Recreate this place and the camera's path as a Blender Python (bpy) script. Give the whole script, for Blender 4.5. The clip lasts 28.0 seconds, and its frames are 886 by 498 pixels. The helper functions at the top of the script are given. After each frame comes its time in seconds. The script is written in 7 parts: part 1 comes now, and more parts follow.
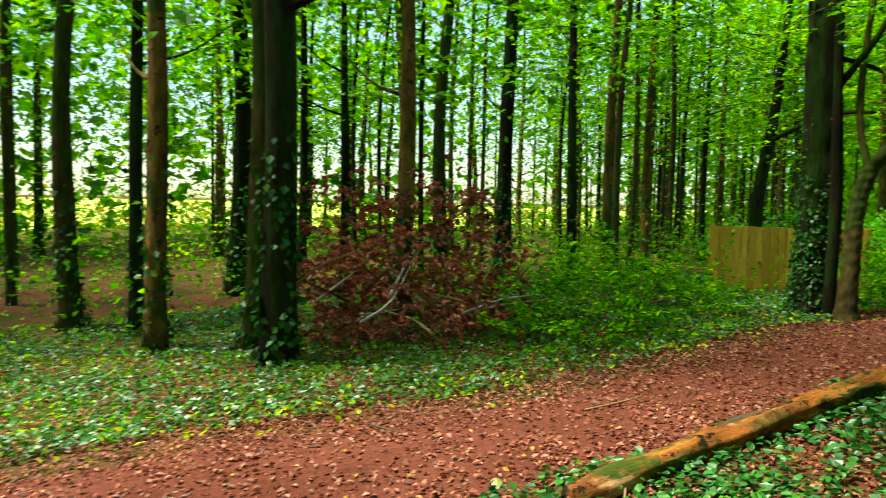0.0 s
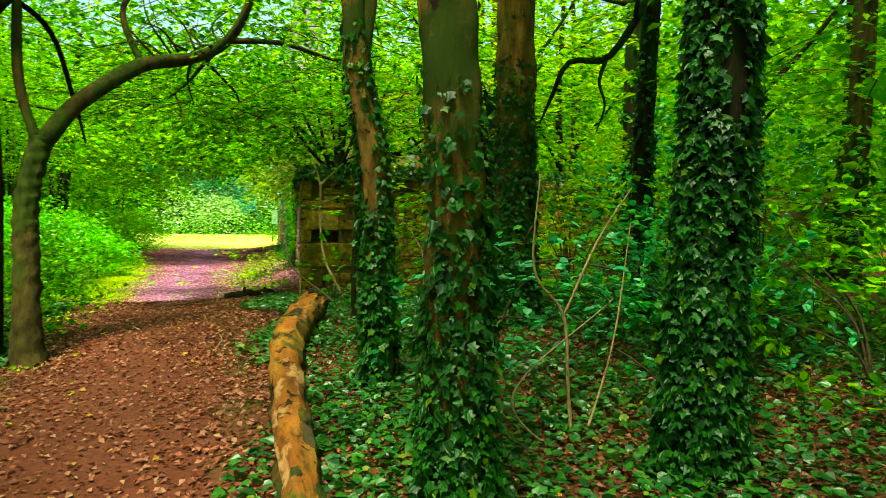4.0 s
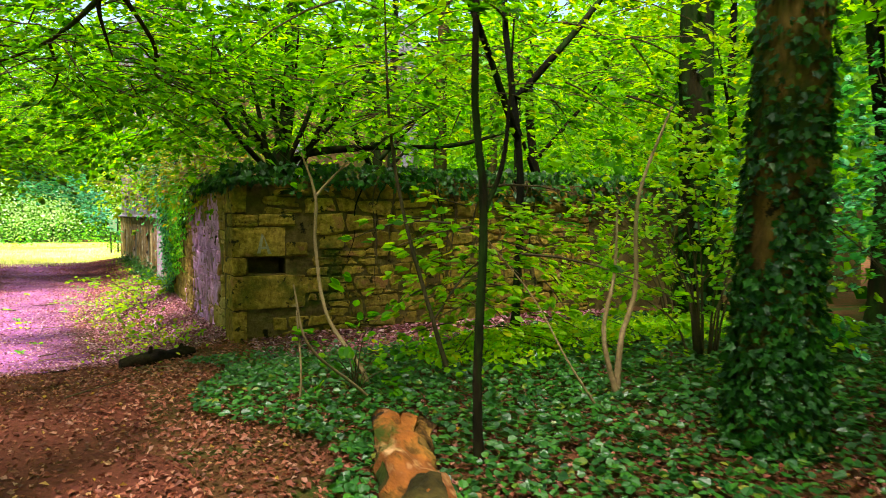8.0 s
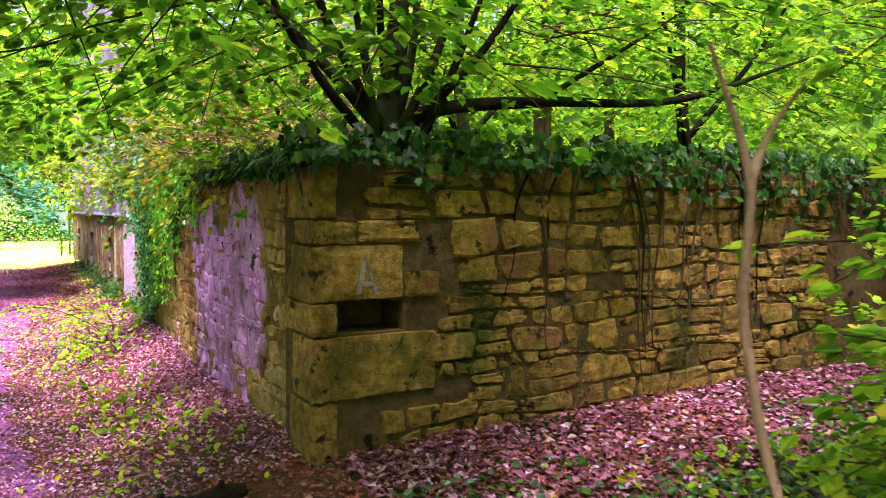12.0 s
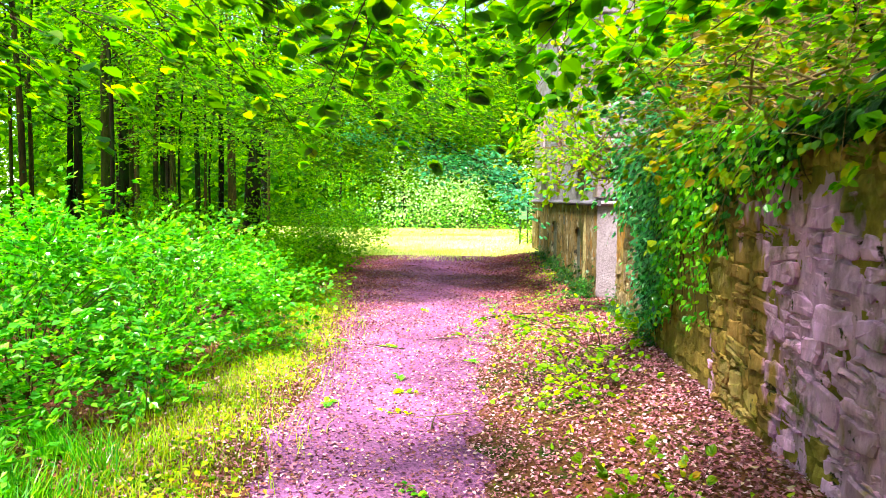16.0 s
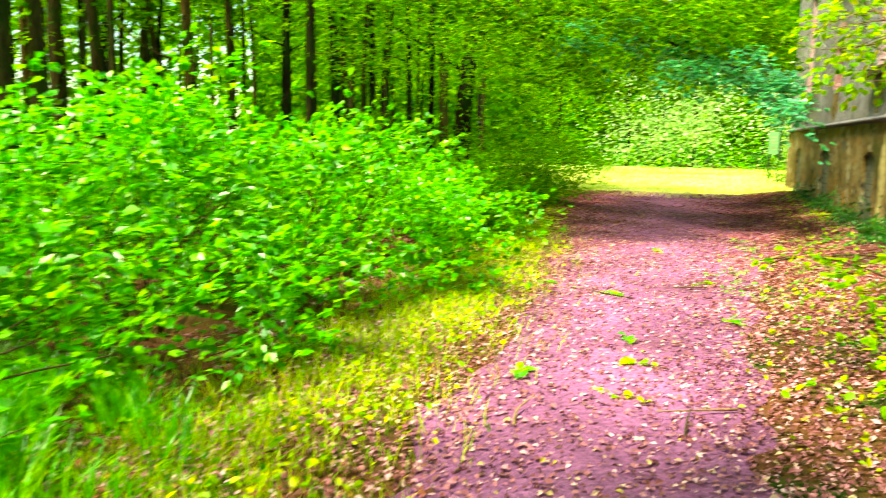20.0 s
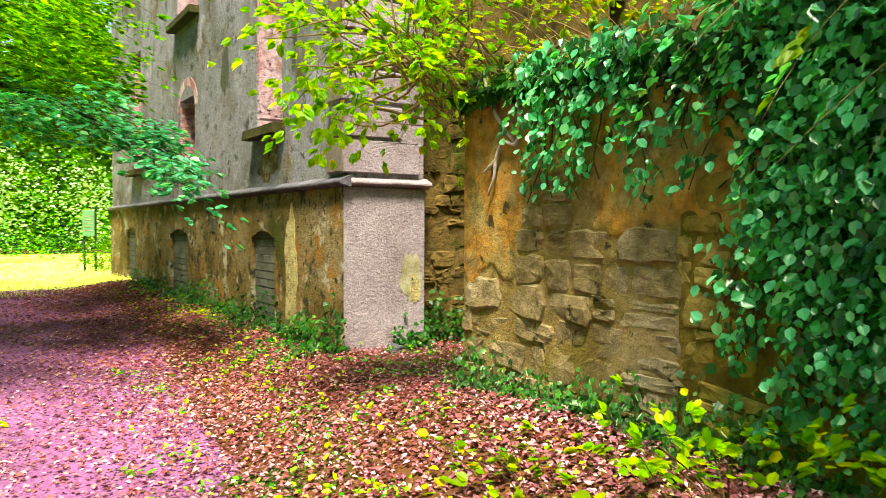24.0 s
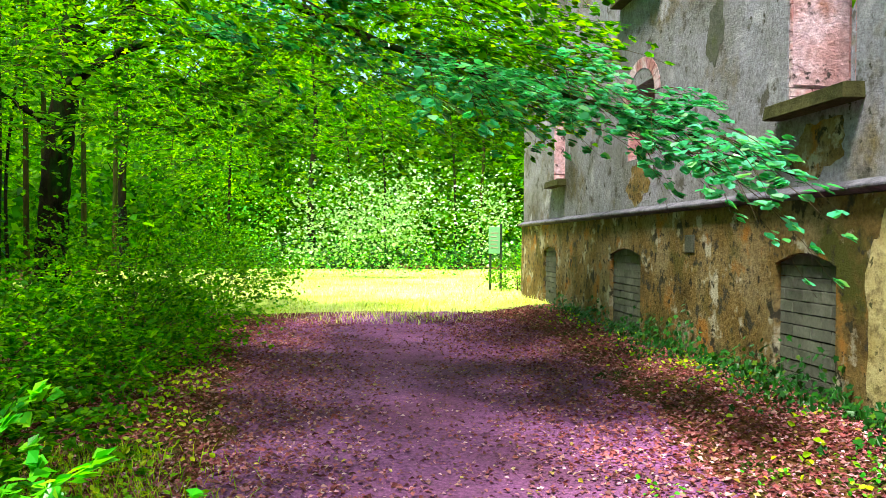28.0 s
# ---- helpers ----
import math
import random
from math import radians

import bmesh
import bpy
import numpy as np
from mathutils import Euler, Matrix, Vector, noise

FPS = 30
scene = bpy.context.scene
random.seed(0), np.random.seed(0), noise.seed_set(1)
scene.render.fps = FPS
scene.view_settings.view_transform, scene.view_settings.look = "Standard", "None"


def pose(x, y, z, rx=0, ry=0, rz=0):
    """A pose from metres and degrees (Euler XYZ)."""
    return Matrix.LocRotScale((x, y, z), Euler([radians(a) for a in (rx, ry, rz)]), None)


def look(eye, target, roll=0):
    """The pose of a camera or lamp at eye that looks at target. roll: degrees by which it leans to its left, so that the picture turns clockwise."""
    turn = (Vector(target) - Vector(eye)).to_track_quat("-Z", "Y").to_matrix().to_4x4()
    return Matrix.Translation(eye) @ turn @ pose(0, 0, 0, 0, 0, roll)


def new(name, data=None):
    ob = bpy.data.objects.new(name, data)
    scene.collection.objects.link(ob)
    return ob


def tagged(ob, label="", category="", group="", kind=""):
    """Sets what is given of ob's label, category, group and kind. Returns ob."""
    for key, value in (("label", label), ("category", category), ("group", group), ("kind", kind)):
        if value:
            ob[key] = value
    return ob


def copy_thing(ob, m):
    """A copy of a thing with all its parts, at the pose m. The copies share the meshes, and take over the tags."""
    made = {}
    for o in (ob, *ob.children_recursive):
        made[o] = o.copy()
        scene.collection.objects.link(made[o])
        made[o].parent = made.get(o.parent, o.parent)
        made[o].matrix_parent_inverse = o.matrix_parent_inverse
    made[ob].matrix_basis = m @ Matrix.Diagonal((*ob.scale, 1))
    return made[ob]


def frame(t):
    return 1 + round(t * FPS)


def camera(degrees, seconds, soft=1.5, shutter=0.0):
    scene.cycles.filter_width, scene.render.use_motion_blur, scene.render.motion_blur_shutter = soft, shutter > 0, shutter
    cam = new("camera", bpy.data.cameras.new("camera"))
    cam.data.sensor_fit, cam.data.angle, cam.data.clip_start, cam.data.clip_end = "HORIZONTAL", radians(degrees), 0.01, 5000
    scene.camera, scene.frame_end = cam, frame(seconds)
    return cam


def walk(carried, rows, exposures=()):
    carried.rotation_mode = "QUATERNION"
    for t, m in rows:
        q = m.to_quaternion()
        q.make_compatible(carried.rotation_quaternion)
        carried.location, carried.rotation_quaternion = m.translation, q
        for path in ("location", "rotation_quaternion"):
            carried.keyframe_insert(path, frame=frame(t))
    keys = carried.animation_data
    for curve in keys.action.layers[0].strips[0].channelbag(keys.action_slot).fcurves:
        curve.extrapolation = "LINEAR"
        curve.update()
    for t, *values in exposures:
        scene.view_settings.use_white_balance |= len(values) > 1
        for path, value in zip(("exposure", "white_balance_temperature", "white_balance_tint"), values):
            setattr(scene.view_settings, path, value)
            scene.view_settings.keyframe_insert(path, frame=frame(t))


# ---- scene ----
cam = camera(61.0, 28.0, soft=0.8, shutter=0.35)
ROWS = [
    (0.0, pose(3.416, -3.450, 1.582, 86.39, -1.08, 54.75)),
    (0.5, pose(3.025, -3.160, 1.575, 86.58, -1.02, 47.06)),
    (1.0, pose(2.650, -2.910, 1.541, 86.76, -1.33, 36.28)),
    (1.5, pose(2.257, -2.668, 1.522, 87.00, -1.26, 24.99)),
    (2.0, pose(1.890, -2.404, 1.541, 87.15, -1.27, 17.01)),
    (2.5, pose(1.520, -2.147, 1.521, 87.43, -1.41, 6.01)),
    (3.0, pose(1.220, -1.801, 1.500, 87.45, -1.15, -0.97)),
    (3.5, pose(0.931, -1.444, 1.499, 87.54, -1.03, -7.97)),
    (5.5, pose(0.000, 0.000, 1.680, 87.30, -0.80, -23.00)),
    (6.0, pose(-0.151, 0.539, 1.702, 87.50, -0.70, -23.70)),
    (6.5, pose(-0.276, 1.138, 1.702, 87.50, -0.50, -26.20)),
    (7.0, pose(-0.293, 1.714, 1.702, 87.50, -0.40, -26.40)),
    (7.5, pose(-0.332, 2.348, 1.724, 87.50, -0.40, -26.70)),
    (8.0, pose(-0.311, 2.956, 1.746, 87.50, -0.30, -26.70)),
    (8.5, pose(-0.282, 3.584, 1.746, 87.60, -0.40, -26.50)),
    (9.0, pose(-0.241, 4.183, 1.746, 87.50, -0.30, -26.10)),
    (9.5, pose(-0.189, 4.754, 1.746, 87.10, -0.40, -25.70)),
    (10.0, pose(-0.213, 5.310, 1.724, 87.00, -0.50, -25.70)),
    (10.5, pose(-0.193, 5.918, 1.746, 86.90, -0.40, -25.90)),
    (11.0, pose(-0.169, 6.478, 1.789, 87.00, -0.50, -27.00)),
    (11.5, pose(-0.153, 7.017, 1.811, 86.90, -0.20, -29.70)),
    (13.5, pose(-0.241, 9.047, 1.833, 87.50, -0.30, -30.00)),
    (14.0, pose(-0.297, 9.474, 1.833, 87.50, -0.20, -27.10)),
    (14.5, pose(-0.307, 9.953, 1.833, 87.30, 0.00, -17.20)),
    (15.0, pose(-0.383, 10.389, 1.811, 87.30, -0.20, -7.10)),
    (15.5, pose(-0.359, 10.781, 1.767, 87.20, -0.20, -0.20)),
    (16.0, pose(-0.360, 11.114, 1.724, 86.20, -0.60, 2.20)),
    (16.5, pose(-0.398, 11.415, 1.702, 84.80, -0.60, 4.70)),
    (17.0, pose(-0.462, 11.656, 1.658, 84.10, -0.80, 10.20)),
    (17.5, pose(-0.506, 11.888, 1.636, 83.90, -0.70, 11.20)),
    (18.0, pose(-0.550, 12.120, 1.593, 83.60, -0.80, 15.00)),
    (18.5, pose(-0.659, 12.309, 1.527, 81.80, -1.10, 20.30)),
    (19.0, pose(-0.715, 12.570, 1.418, 80.50, -0.90, 25.00)),
    (19.5, pose(-0.682, 12.983, 1.309, 80.30, -0.80, 26.70)),
    (20.0, pose(-0.707, 13.539, 1.243, 81.70, -0.90, 18.70)),
    (20.5, pose(-0.780, 14.092, 1.221, 83.70, -1.10, 10.40)),
    (21.0, pose(-0.914, 14.671, 1.221, 86.10, -1.20, 1.50)),
    (21.5, pose(-1.045, 15.201, 1.221, 88.70, -1.00, -3.80)),
    (22.0, pose(-1.228, 15.777, 1.200, 88.90, -1.20, -8.60)),
    (22.5, pose(-1.370, 16.336, 1.178, 89.00, -0.90, -14.50)),
    (24.5, pose(-1.323, 18.570, 1.200, 88.50, -0.20, -35.30)),
    (25.0, pose(-1.279, 19.121, 1.200, 88.70, -0.20, -35.90)),
    (25.5, pose(-1.361, 19.654, 1.200, 88.80, -0.50, -35.40)),
    (26.0, pose(-1.504, 20.212, 1.200, 88.90, -0.30, -34.50)),
    (26.5, pose(-1.592, 20.677, 1.221, 88.90, -0.20, -26.80)),
    (27.0, pose(-1.725, 21.089, 1.221, 89.00, -0.20, -18.60)),
    (27.5, pose(-1.752, 21.362, 1.221, 89.20, -0.20, -8.20)),
    (28.0, pose(-1.789, 21.496, 1.221, 89.50, -0.40, -5.40)),
]
EXPOSURES = [(0.0, 1.22, 7000, -2), (1.0, 1.37, 9000, -10), (2.0, 1.5, 8600, -24), (3.5, 1.5, 8600, -26), (7.0, 1.62, 7000, 10), (9.0, 1.66, 6600, 30), (11.0, 1.92, 6000, 66), (14.0, 2.02, 6200, 42), (15.5, 2.02, 6700, 10), (17.0, 1.96, 6700, 6),
             (20.0, 1.86, 9800, -18), (21.0, 1.58, 10500, -24), (22.5, 1.56, 9800, -18), (25.0, 1.62, 6600, 14), (26.0, 1.72, 5800, 32), (27.0, 1.67, 5900, 18), (28.0, 1.58, 6500, 0)]
walk(cam, ROWS, EXPOSURES)

# ---- daylight ----
SUN_AZ, SUN_EL = 215.0, 64.0
world = bpy.data.worlds.new("sky")
scene.world = world
world.use_nodes = True
wn = world.node_tree.nodes
sky = wn.new("ShaderNodeTexSky")
sky.sky_type = "NISHITA"
sky.sun_disc = False
sky.sun_elevation = radians(SUN_EL)
sky.sun_rotation = radians(SUN_AZ)
sky.air_density, sky.dust_density, sky.ozone_density = 1.0, 0.6, 1.0
wn["Background"].inputs["Strength"].default_value = 0.11
world.node_tree.links.new(sky.outputs[0], wn["Background"].inputs["Color"])
sun = new("sun", bpy.data.lights.new("sun", "SUN"))
sun.data.energy, sun.data.angle, sun.data.color = 5.0, radians(14.0), (1.0, 0.95, 0.86)
sun_from = Vector((math.sin(radians(SUN_AZ)) * math.cos(radians(SUN_EL)),
                   math.cos(radians(SUN_AZ)) * math.cos(radians(SUN_EL)), math.sin(radians(SUN_EL))))
sun.matrix_world = look(sun_from * 60, (0, 0, 0))

# ---- materials ----
def material(name):
    m = bpy.data.materials.new(name)
    m.use_nodes = True
    return m, m.node_tree.nodes, m.node_tree.links


def ramp_of(n, stops):
    r = n.new("ShaderNodeValToRGB")
    el = r.color_ramp.elements
    while len(el) < len(stops):
        el.new(0.5)
    for e, (p, c) in zip(el, stops):
        e.position, e.color = p, (*c, 1)
    return r


def noise_of(n, l, pos, scale, detail=4.0, rough=0.6, stretch=None):
    t = n.new("ShaderNodeTexNoise")
    t.inputs["Scale"].default_value, t.inputs["Detail"].default_value = scale, detail
    t.inputs["Roughness"].default_value = rough
    if stretch:
        mp = n.new("ShaderNodeMapping")
        mp.inputs["Scale"].default_value = stretch
        l.new(pos, mp.inputs["Vector"])
        pos = mp.outputs[0]
    l.new(pos, t.inputs["Vector"])
    return t.outputs["Fac"]


def mixed(n, l, fac, a, b, how="MIX"):
    x = n.new("ShaderNodeMix")
    x.data_type, x.blend_type = "RGBA", how
    for s, v in ((x.inputs[0], fac), (x.inputs[6], a), (x.inputs[7], b)):
        if isinstance(v, (int, float)):
            s.default_value = v
        elif isinstance(v, tuple):
            s.default_value = (*v, 1)
        else:
            l.new(v, s)
    return x.outputs[2]


def surface(name, coarse, fine, scale=1.2, fine_scale=30.0, rough=0.9, bump=0.5, bump_scale=40.0,
            spots=None, spec=0.12, stretch=None, vary=0.0):
    """A weathered surface: coarse and fine are colour stops, spots is (colour, scale, threshold, softness)."""
    m, n, l = material(name)
    b = n["Principled BSDF"]
    pos = n.new("ShaderNodeNewGeometry").outputs["Position"]
    c1 = ramp_of(n, coarse)
    l.new(noise_of(n, l, pos, scale, 5.0, 0.62, stretch), c1.inputs[0])
    c2 = ramp_of(n, fine)
    l.new(noise_of(n, l, pos, fine_scale, 6.0, 0.7, stretch), c2.inputs[0])
    col = mixed(n, l, 0.85, c1.outputs[0], c2.outputs[0], "MULTIPLY")
    for colour, sc, thr, soft in spots or ():
        r = ramp_of(n, [(thr, (0, 0, 0)), (min(thr + soft, 1), (1, 1, 1))])
        l.new(noise_of(n, l, pos, sc, 6.0, 0.65), r.inputs[0])
        col = mixed(n, l, r.outputs[0], col, colour)
    if vary:
        hs = n.new("ShaderNodeHueSaturation")
        mr = n.new("ShaderNodeMapRange")
        mr.inputs[3].default_value, mr.inputs[4].default_value = 1 - vary, 1 + vary
        l.new(n.new("ShaderNodeObjectInfo").outputs["Random"], mr.inputs[0])
        l.new(mr.outputs[0], hs.inputs["Value"])
        l.new(col, hs.inputs["Color"])
        col = hs.outputs[0]
    l.new(col, b.inputs["Base Color"])
    b.inputs["Roughness"].default_value = rough
    b.inputs["Specular IOR Level"].default_value = spec
    bp = n.new("ShaderNodeBump")
    bp.inputs["Strength"].default_value, bp.inputs["Distance"].default_value = bump, 0.03
    high = noise_of(n, l, pos, bump_scale, 8.0, 0.7, stretch)
    l.new(high, bp.inputs["Height"])
    l.new(bp.outputs[0], b.inputs["Normal"])
    return m


def leafage(name, stops, glow, rough=0.45, spec=0.4, through_part=0.45):
    """Thin leaves: each one its own tone, part of the light passes through, brightened by glow."""
    m, n, l = material(name)
    b = n["Principled BSDF"]
    geo = n.new("ShaderNodeNewGeometry")
    r = ramp_of(n, stops)
    l.new(geo.outputs["Random Per Island"], r.inputs[0])
    big = noise_of(n, l, geo.outputs["Position"], 0.9, 3.0)
    mr = n.new("ShaderNodeMapRange")
    mr.inputs[1].default_value, mr.inputs[2].default_value = 0.3, 0.7
    mr.inputs[3].default_value, mr.inputs[4].default_value = 0.7, 1.3
    l.new(big, mr.inputs[0])
    hs = n.new("ShaderNodeHueSaturation")
    l.new(mr.outputs[0], hs.inputs["Value"])
    l.new(r.outputs[0], hs.inputs["Color"])
    l.new(hs.outputs[0], b.inputs["Base Color"])
    b.inputs["Roughness"].default_value = rough
    b.inputs["Specular IOR Level"].default_value = spec
    t = n.new("ShaderNodeBsdfTranslucent")
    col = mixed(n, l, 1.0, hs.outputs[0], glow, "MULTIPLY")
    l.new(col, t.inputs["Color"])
    mx = n.new("ShaderNodeMixShader")
    mx.inputs[0].default_value = through_part
    l.new(b.outputs[0], mx.inputs[1])
    l.new(t.outputs[0], mx.inputs[2])
    l.new(mx.outputs[0], n["Material Output"].inputs["Surface"])
    return m


M = {}
M["soil"] = surface("forest_soil", [(0.3, (0.07, 0.03, 0.012)), (0.5, (0.14, 0.055, 0.024)), (0.7, (0.03, 0.05, 0.006))],
                    [(0.3, (0.5, 0.5, 0.5)), (0.7, (1.4, 1.3, 1.25))], 0.7, 22, 0.95, 0.8, 30,
                    [((0.02, 0.06, 0.004), 1.1, 0.54, 0.1)])
M["path"] = surface("trodden_path", [(0.3, (0.11, 0.029, 0.014)), (0.55, (0.17, 0.05, 0.03)), (0.75, (0.085, 0.024, 0.011))],
                    [(0.3, (0.55, 0.5, 0.5)), (0.7, (1.35, 1.3, 1.3))], 0.8, 26, 0.95, 0.9, 34)
# Mauve begins at the shadow edge; brighter light there is partly in the colour.
M["drive"] = surface("mauve_gravelly_drive", [(0.3, (0.19, 0.068, 0.155)), (0.5, (0.31, 0.11, 0.29)), (0.62, (0.41, 0.15, 0.39)), (0.75, (0.15, 0.055, 0.12))],
                     [(0.34, (0.4, 0.37, 0.4)), (0.66, (1.3, 1.25, 1.25))], 0.9, 34, 0.95, 0.9, 40)
M["canopy"] = surface("distant_foliage", [(0.3, (0.02, 0.08, 0.004)), (0.5, (0.06, 0.18, 0.006)), (0.7, (0.13, 0.3, 0.01))],
                      [(0.35, (0.3, 0.3, 0.3)), (0.6, (1.4, 1.4, 1.2))], 0.5, 3.5, 0.9, 1.0, 4)
# Base colour raised so the sunlit glare of the grass is part of it.
M["meadow"] = surface("sun_brightened_meadow", [(0.3, (0.42, 0.5, 0.03)), (0.7, (0.7, 0.72, 0.22))],
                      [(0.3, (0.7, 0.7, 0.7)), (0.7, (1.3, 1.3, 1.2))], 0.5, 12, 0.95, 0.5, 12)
M["stone"] = surface("rubble_stone", [(0.3, (0.19, 0.12, 0.018)), (0.52, (0.37, 0.24, 0.04)), (0.72, (0.29, 0.2, 0.05))],
                     [(0.34, (0.3, 0.28, 0.26)), (0.66, (1.3, 1.25, 1.2))], 1.1, 15, 0.92, 1.0, 26,
                     [((0.07, 0.08, 0.01), 1.6, 0.53, 0.14), ((0.30, 0.13, 0.05), 2.3, 0.6, 0.08), ((0.40, 0.29, 0.13), 4.0, 0.64, 0.06), ((0.03, 0.025, 0.01), 6.0, 0.6, 0.04)], vary=0.3)
# Lilac stops: limewash, with the pink light on this face put in.
M["stone_pale"] = surface("limewashed_stone_pink_lit", [(0.32, (0.2, 0.12, 0.025)), (0.45, (0.33, 0.19, 0.06)), (0.48, (0.58, 0.29, 0.52)), (0.62, (0.64, 0.33, 0.72)), (0.7, (0.28, 0.17, 0.04))],
                          [(0.3, (0.42, 0.4, 0.38)), (0.7, (1.3, 1.25, 1.25))], 0.75, 8, 0.92, 1.0, 16,
                          [((0.10, 0.09, 0.015), 1.3, 0.56, 0.1), ((0.035, 0.028, 0.012), 5.0, 0.62, 0.04)], vary=0.26, stretch=(1, 1, 0.45))
# Mossy rubble, its colour darkened further for the shade of the recess.
M["stone_dark"] = surface("mossy_shade_dark_rubble", [(0.32, (0.05, 0.036, 0.012)), (0.46, (0.12, 0.08, 0.022)), (0.56, (0.2, 0.13, 0.045)), (0.7, (0.09, 0.065, 0.02))],
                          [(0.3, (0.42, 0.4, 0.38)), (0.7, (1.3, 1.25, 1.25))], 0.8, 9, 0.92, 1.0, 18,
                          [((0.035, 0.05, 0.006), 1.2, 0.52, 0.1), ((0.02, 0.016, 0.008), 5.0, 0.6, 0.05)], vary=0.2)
M["mortar_pale"] = surface("limewashed_mortar_pink_lit", [(0.32, (0.13, 0.08, 0.018)), (0.44, (0.25, 0.145, 0.045)), (0.48, (0.52, 0.26, 0.46)), (0.64, (0.58, 0.31, 0.66)), (0.7, (0.2, 0.12, 0.028))],
                           [(0.3, (0.42, 0.4, 0.38)), (0.7, (1.3, 1.25, 1.25))], 0.75, 8, 0.94, 1.0, 16,
                           [((0.10, 0.09, 0.015), 1.3, 0.56, 0.1), ((0.035, 0.028, 0.012), 5.0, 0.6, 0.04)], stretch=(1, 1, 0.3))
M["mortar_grey"] = surface("grey_wall_mortar", [(0.32, (0.18, 0.125, 0.04)), (0.5, (0.33, 0.235, 0.09)), (0.66, (0.36, 0.27, 0.16))],
                           [(0.3, (0.42, 0.4, 0.38)), (0.7, (1.3, 1.25, 1.25))], 1.3, 10, 0.94, 1.0, 18,
                           [((0.17, 0.13, 0.03), 1.5, 0.54, 0.1), ((0.05, 0.04, 0.018), 5.0, 0.62, 0.05)])
M["stone_grey"] = surface("grey_wall_stone", [(0.32, (0.18, 0.13, 0.06)), (0.5, (0.32, 0.245, 0.14)), (0.66, (0.4, 0.32, 0.24))],
                          [(0.3, (0.42, 0.4, 0.38)), (0.7, (1.3, 1.25, 1.25))], 1.3, 9, 0.92, 1.0, 18,
                          [((0.16, 0.12, 0.03), 1.5, 0.54, 0.1), ((0.04, 0.035, 0.015), 5.0, 0.62, 0.05)], vary=0.2)
M["plaster_orange"] = surface("rust_stained_plaster", [(0.32, (0.24, 0.19, 0.07)), (0.46, (0.38, 0.28, 0.11)), (0.55, (0.5, 0.25, 0.05)), (0.66, (0.34, 0.25, 0.12))],
                              [(0.34, (0.45, 0.42, 0.4)), (0.6, (1.2, 1.15, 1.15))], 1.3, 10, 0.94, 1.0, 18,
                              [((0.13, 0.12, 0.04), 1.5, 0.56, 0.08), ((0.06, 0.05, 0.02), 6.0, 0.6, 0.05)])
M["mortar"] = surface("earthy_mortar", [(0.3, (0.07, 0.045, 0.014)), (0.55, (0.15, 0.1, 0.034)), (0.7, (0.1, 0.072, 0.03))],
                      [(0.3, (0.4, 0.4, 0.38)), (0.7, (1.3, 1.3, 1.3))], 1.1, 12, 0.95, 1.0, 20,
                      [((0.045, 0.06, 0.008), 1.6, 0.53, 0.12), ((0.015, 0.012, 0.006), 4.5, 0.6, 0.05)])
M["stone_ochre"] = surface("ochre_rubble_stone", [(0.3, (0.2, 0.13, 0.025)), (0.48, (0.37, 0.25, 0.06)), (0.6, (0.42, 0.3, 0.11)), (0.72, (0.3, 0.21, 0.07))],
                           [(0.3, (0.45, 0.43, 0.4)), (0.7, (1.35, 1.3, 1.25))], 1.6, 9, 0.92, 1.0, 18,
                           [((0.10, 0.11, 0.015), 1.3, 0.55, 0.14), ((0.05, 0.04, 0.015), 5.0, 0.63, 0.05)], vary=0.22)
M["mortar_ochre"] = surface("ochre_mortar", [(0.3, (0.14, 0.09, 0.02)), (0.55, (0.27, 0.18, 0.04)), (0.7, (0.2, 0.14, 0.045))],
                            [(0.3, (0.45, 0.43, 0.4)), (0.7, (1.3, 1.3, 1.3))], 1.1, 12, 0.95, 1.0, 20,
                            [((0.10, 0.10, 0.015), 1.4, 0.55, 0.12)])
M["sill"] = surface("mossy_sill_stone", [(0.3, (0.035, 0.035, 0.01)), (0.7, (0.085, 0.075, 0.03))],
                    [(0.3, (0.6, 0.6, 0.6)), (0.7, (1.2, 1.2, 1.2))], 2.0, 16, 0.92, 0.7, 26)
M["stain"] = surface("lime_stained_render", [(0.3, (0.26, 0.18, 0.05)), (0.55, (0.42, 0.34, 0.17)), (0.7, (0.32, 0.24, 0.09))],
                     [(0.36, (0.4, 0.38, 0.35)), (0.55, (1.2, 1.2, 1.2))], 1.4, 14, 0.95, 1.0, 24, [((0.06, 0.055, 0.02), 7.0, 0.6, 0.05)])
M["render_wall"] = surface("weathered_harling", [(0.3, (0.10, 0.085, 0.06)), (0.45, (0.21, 0.195, 0.21)), (0.58, (0.28, 0.26, 0.32)), (0.7, (0.17, 0.13, 0.065))],
                           [(0.34, (0.5, 0.49, 0.48)), (0.6, (1.15, 1.15, 1.15))], 0.6, 24, 0.95, 1.0, 26,
                           [((0.12, 0.085, 0.03), 0.75, 0.56, 0.12), ((0.36, 0.33, 0.38), 1.7, 0.58, 0.1), ((0.09, 0.08, 0.07), 2.9, 0.57, 0.07), ((0.05, 0.045, 0.035), 8.0, 0.62, 0.05), ((0.05, 0.045, 0.045), 2.2, 0.66, 0.04)])
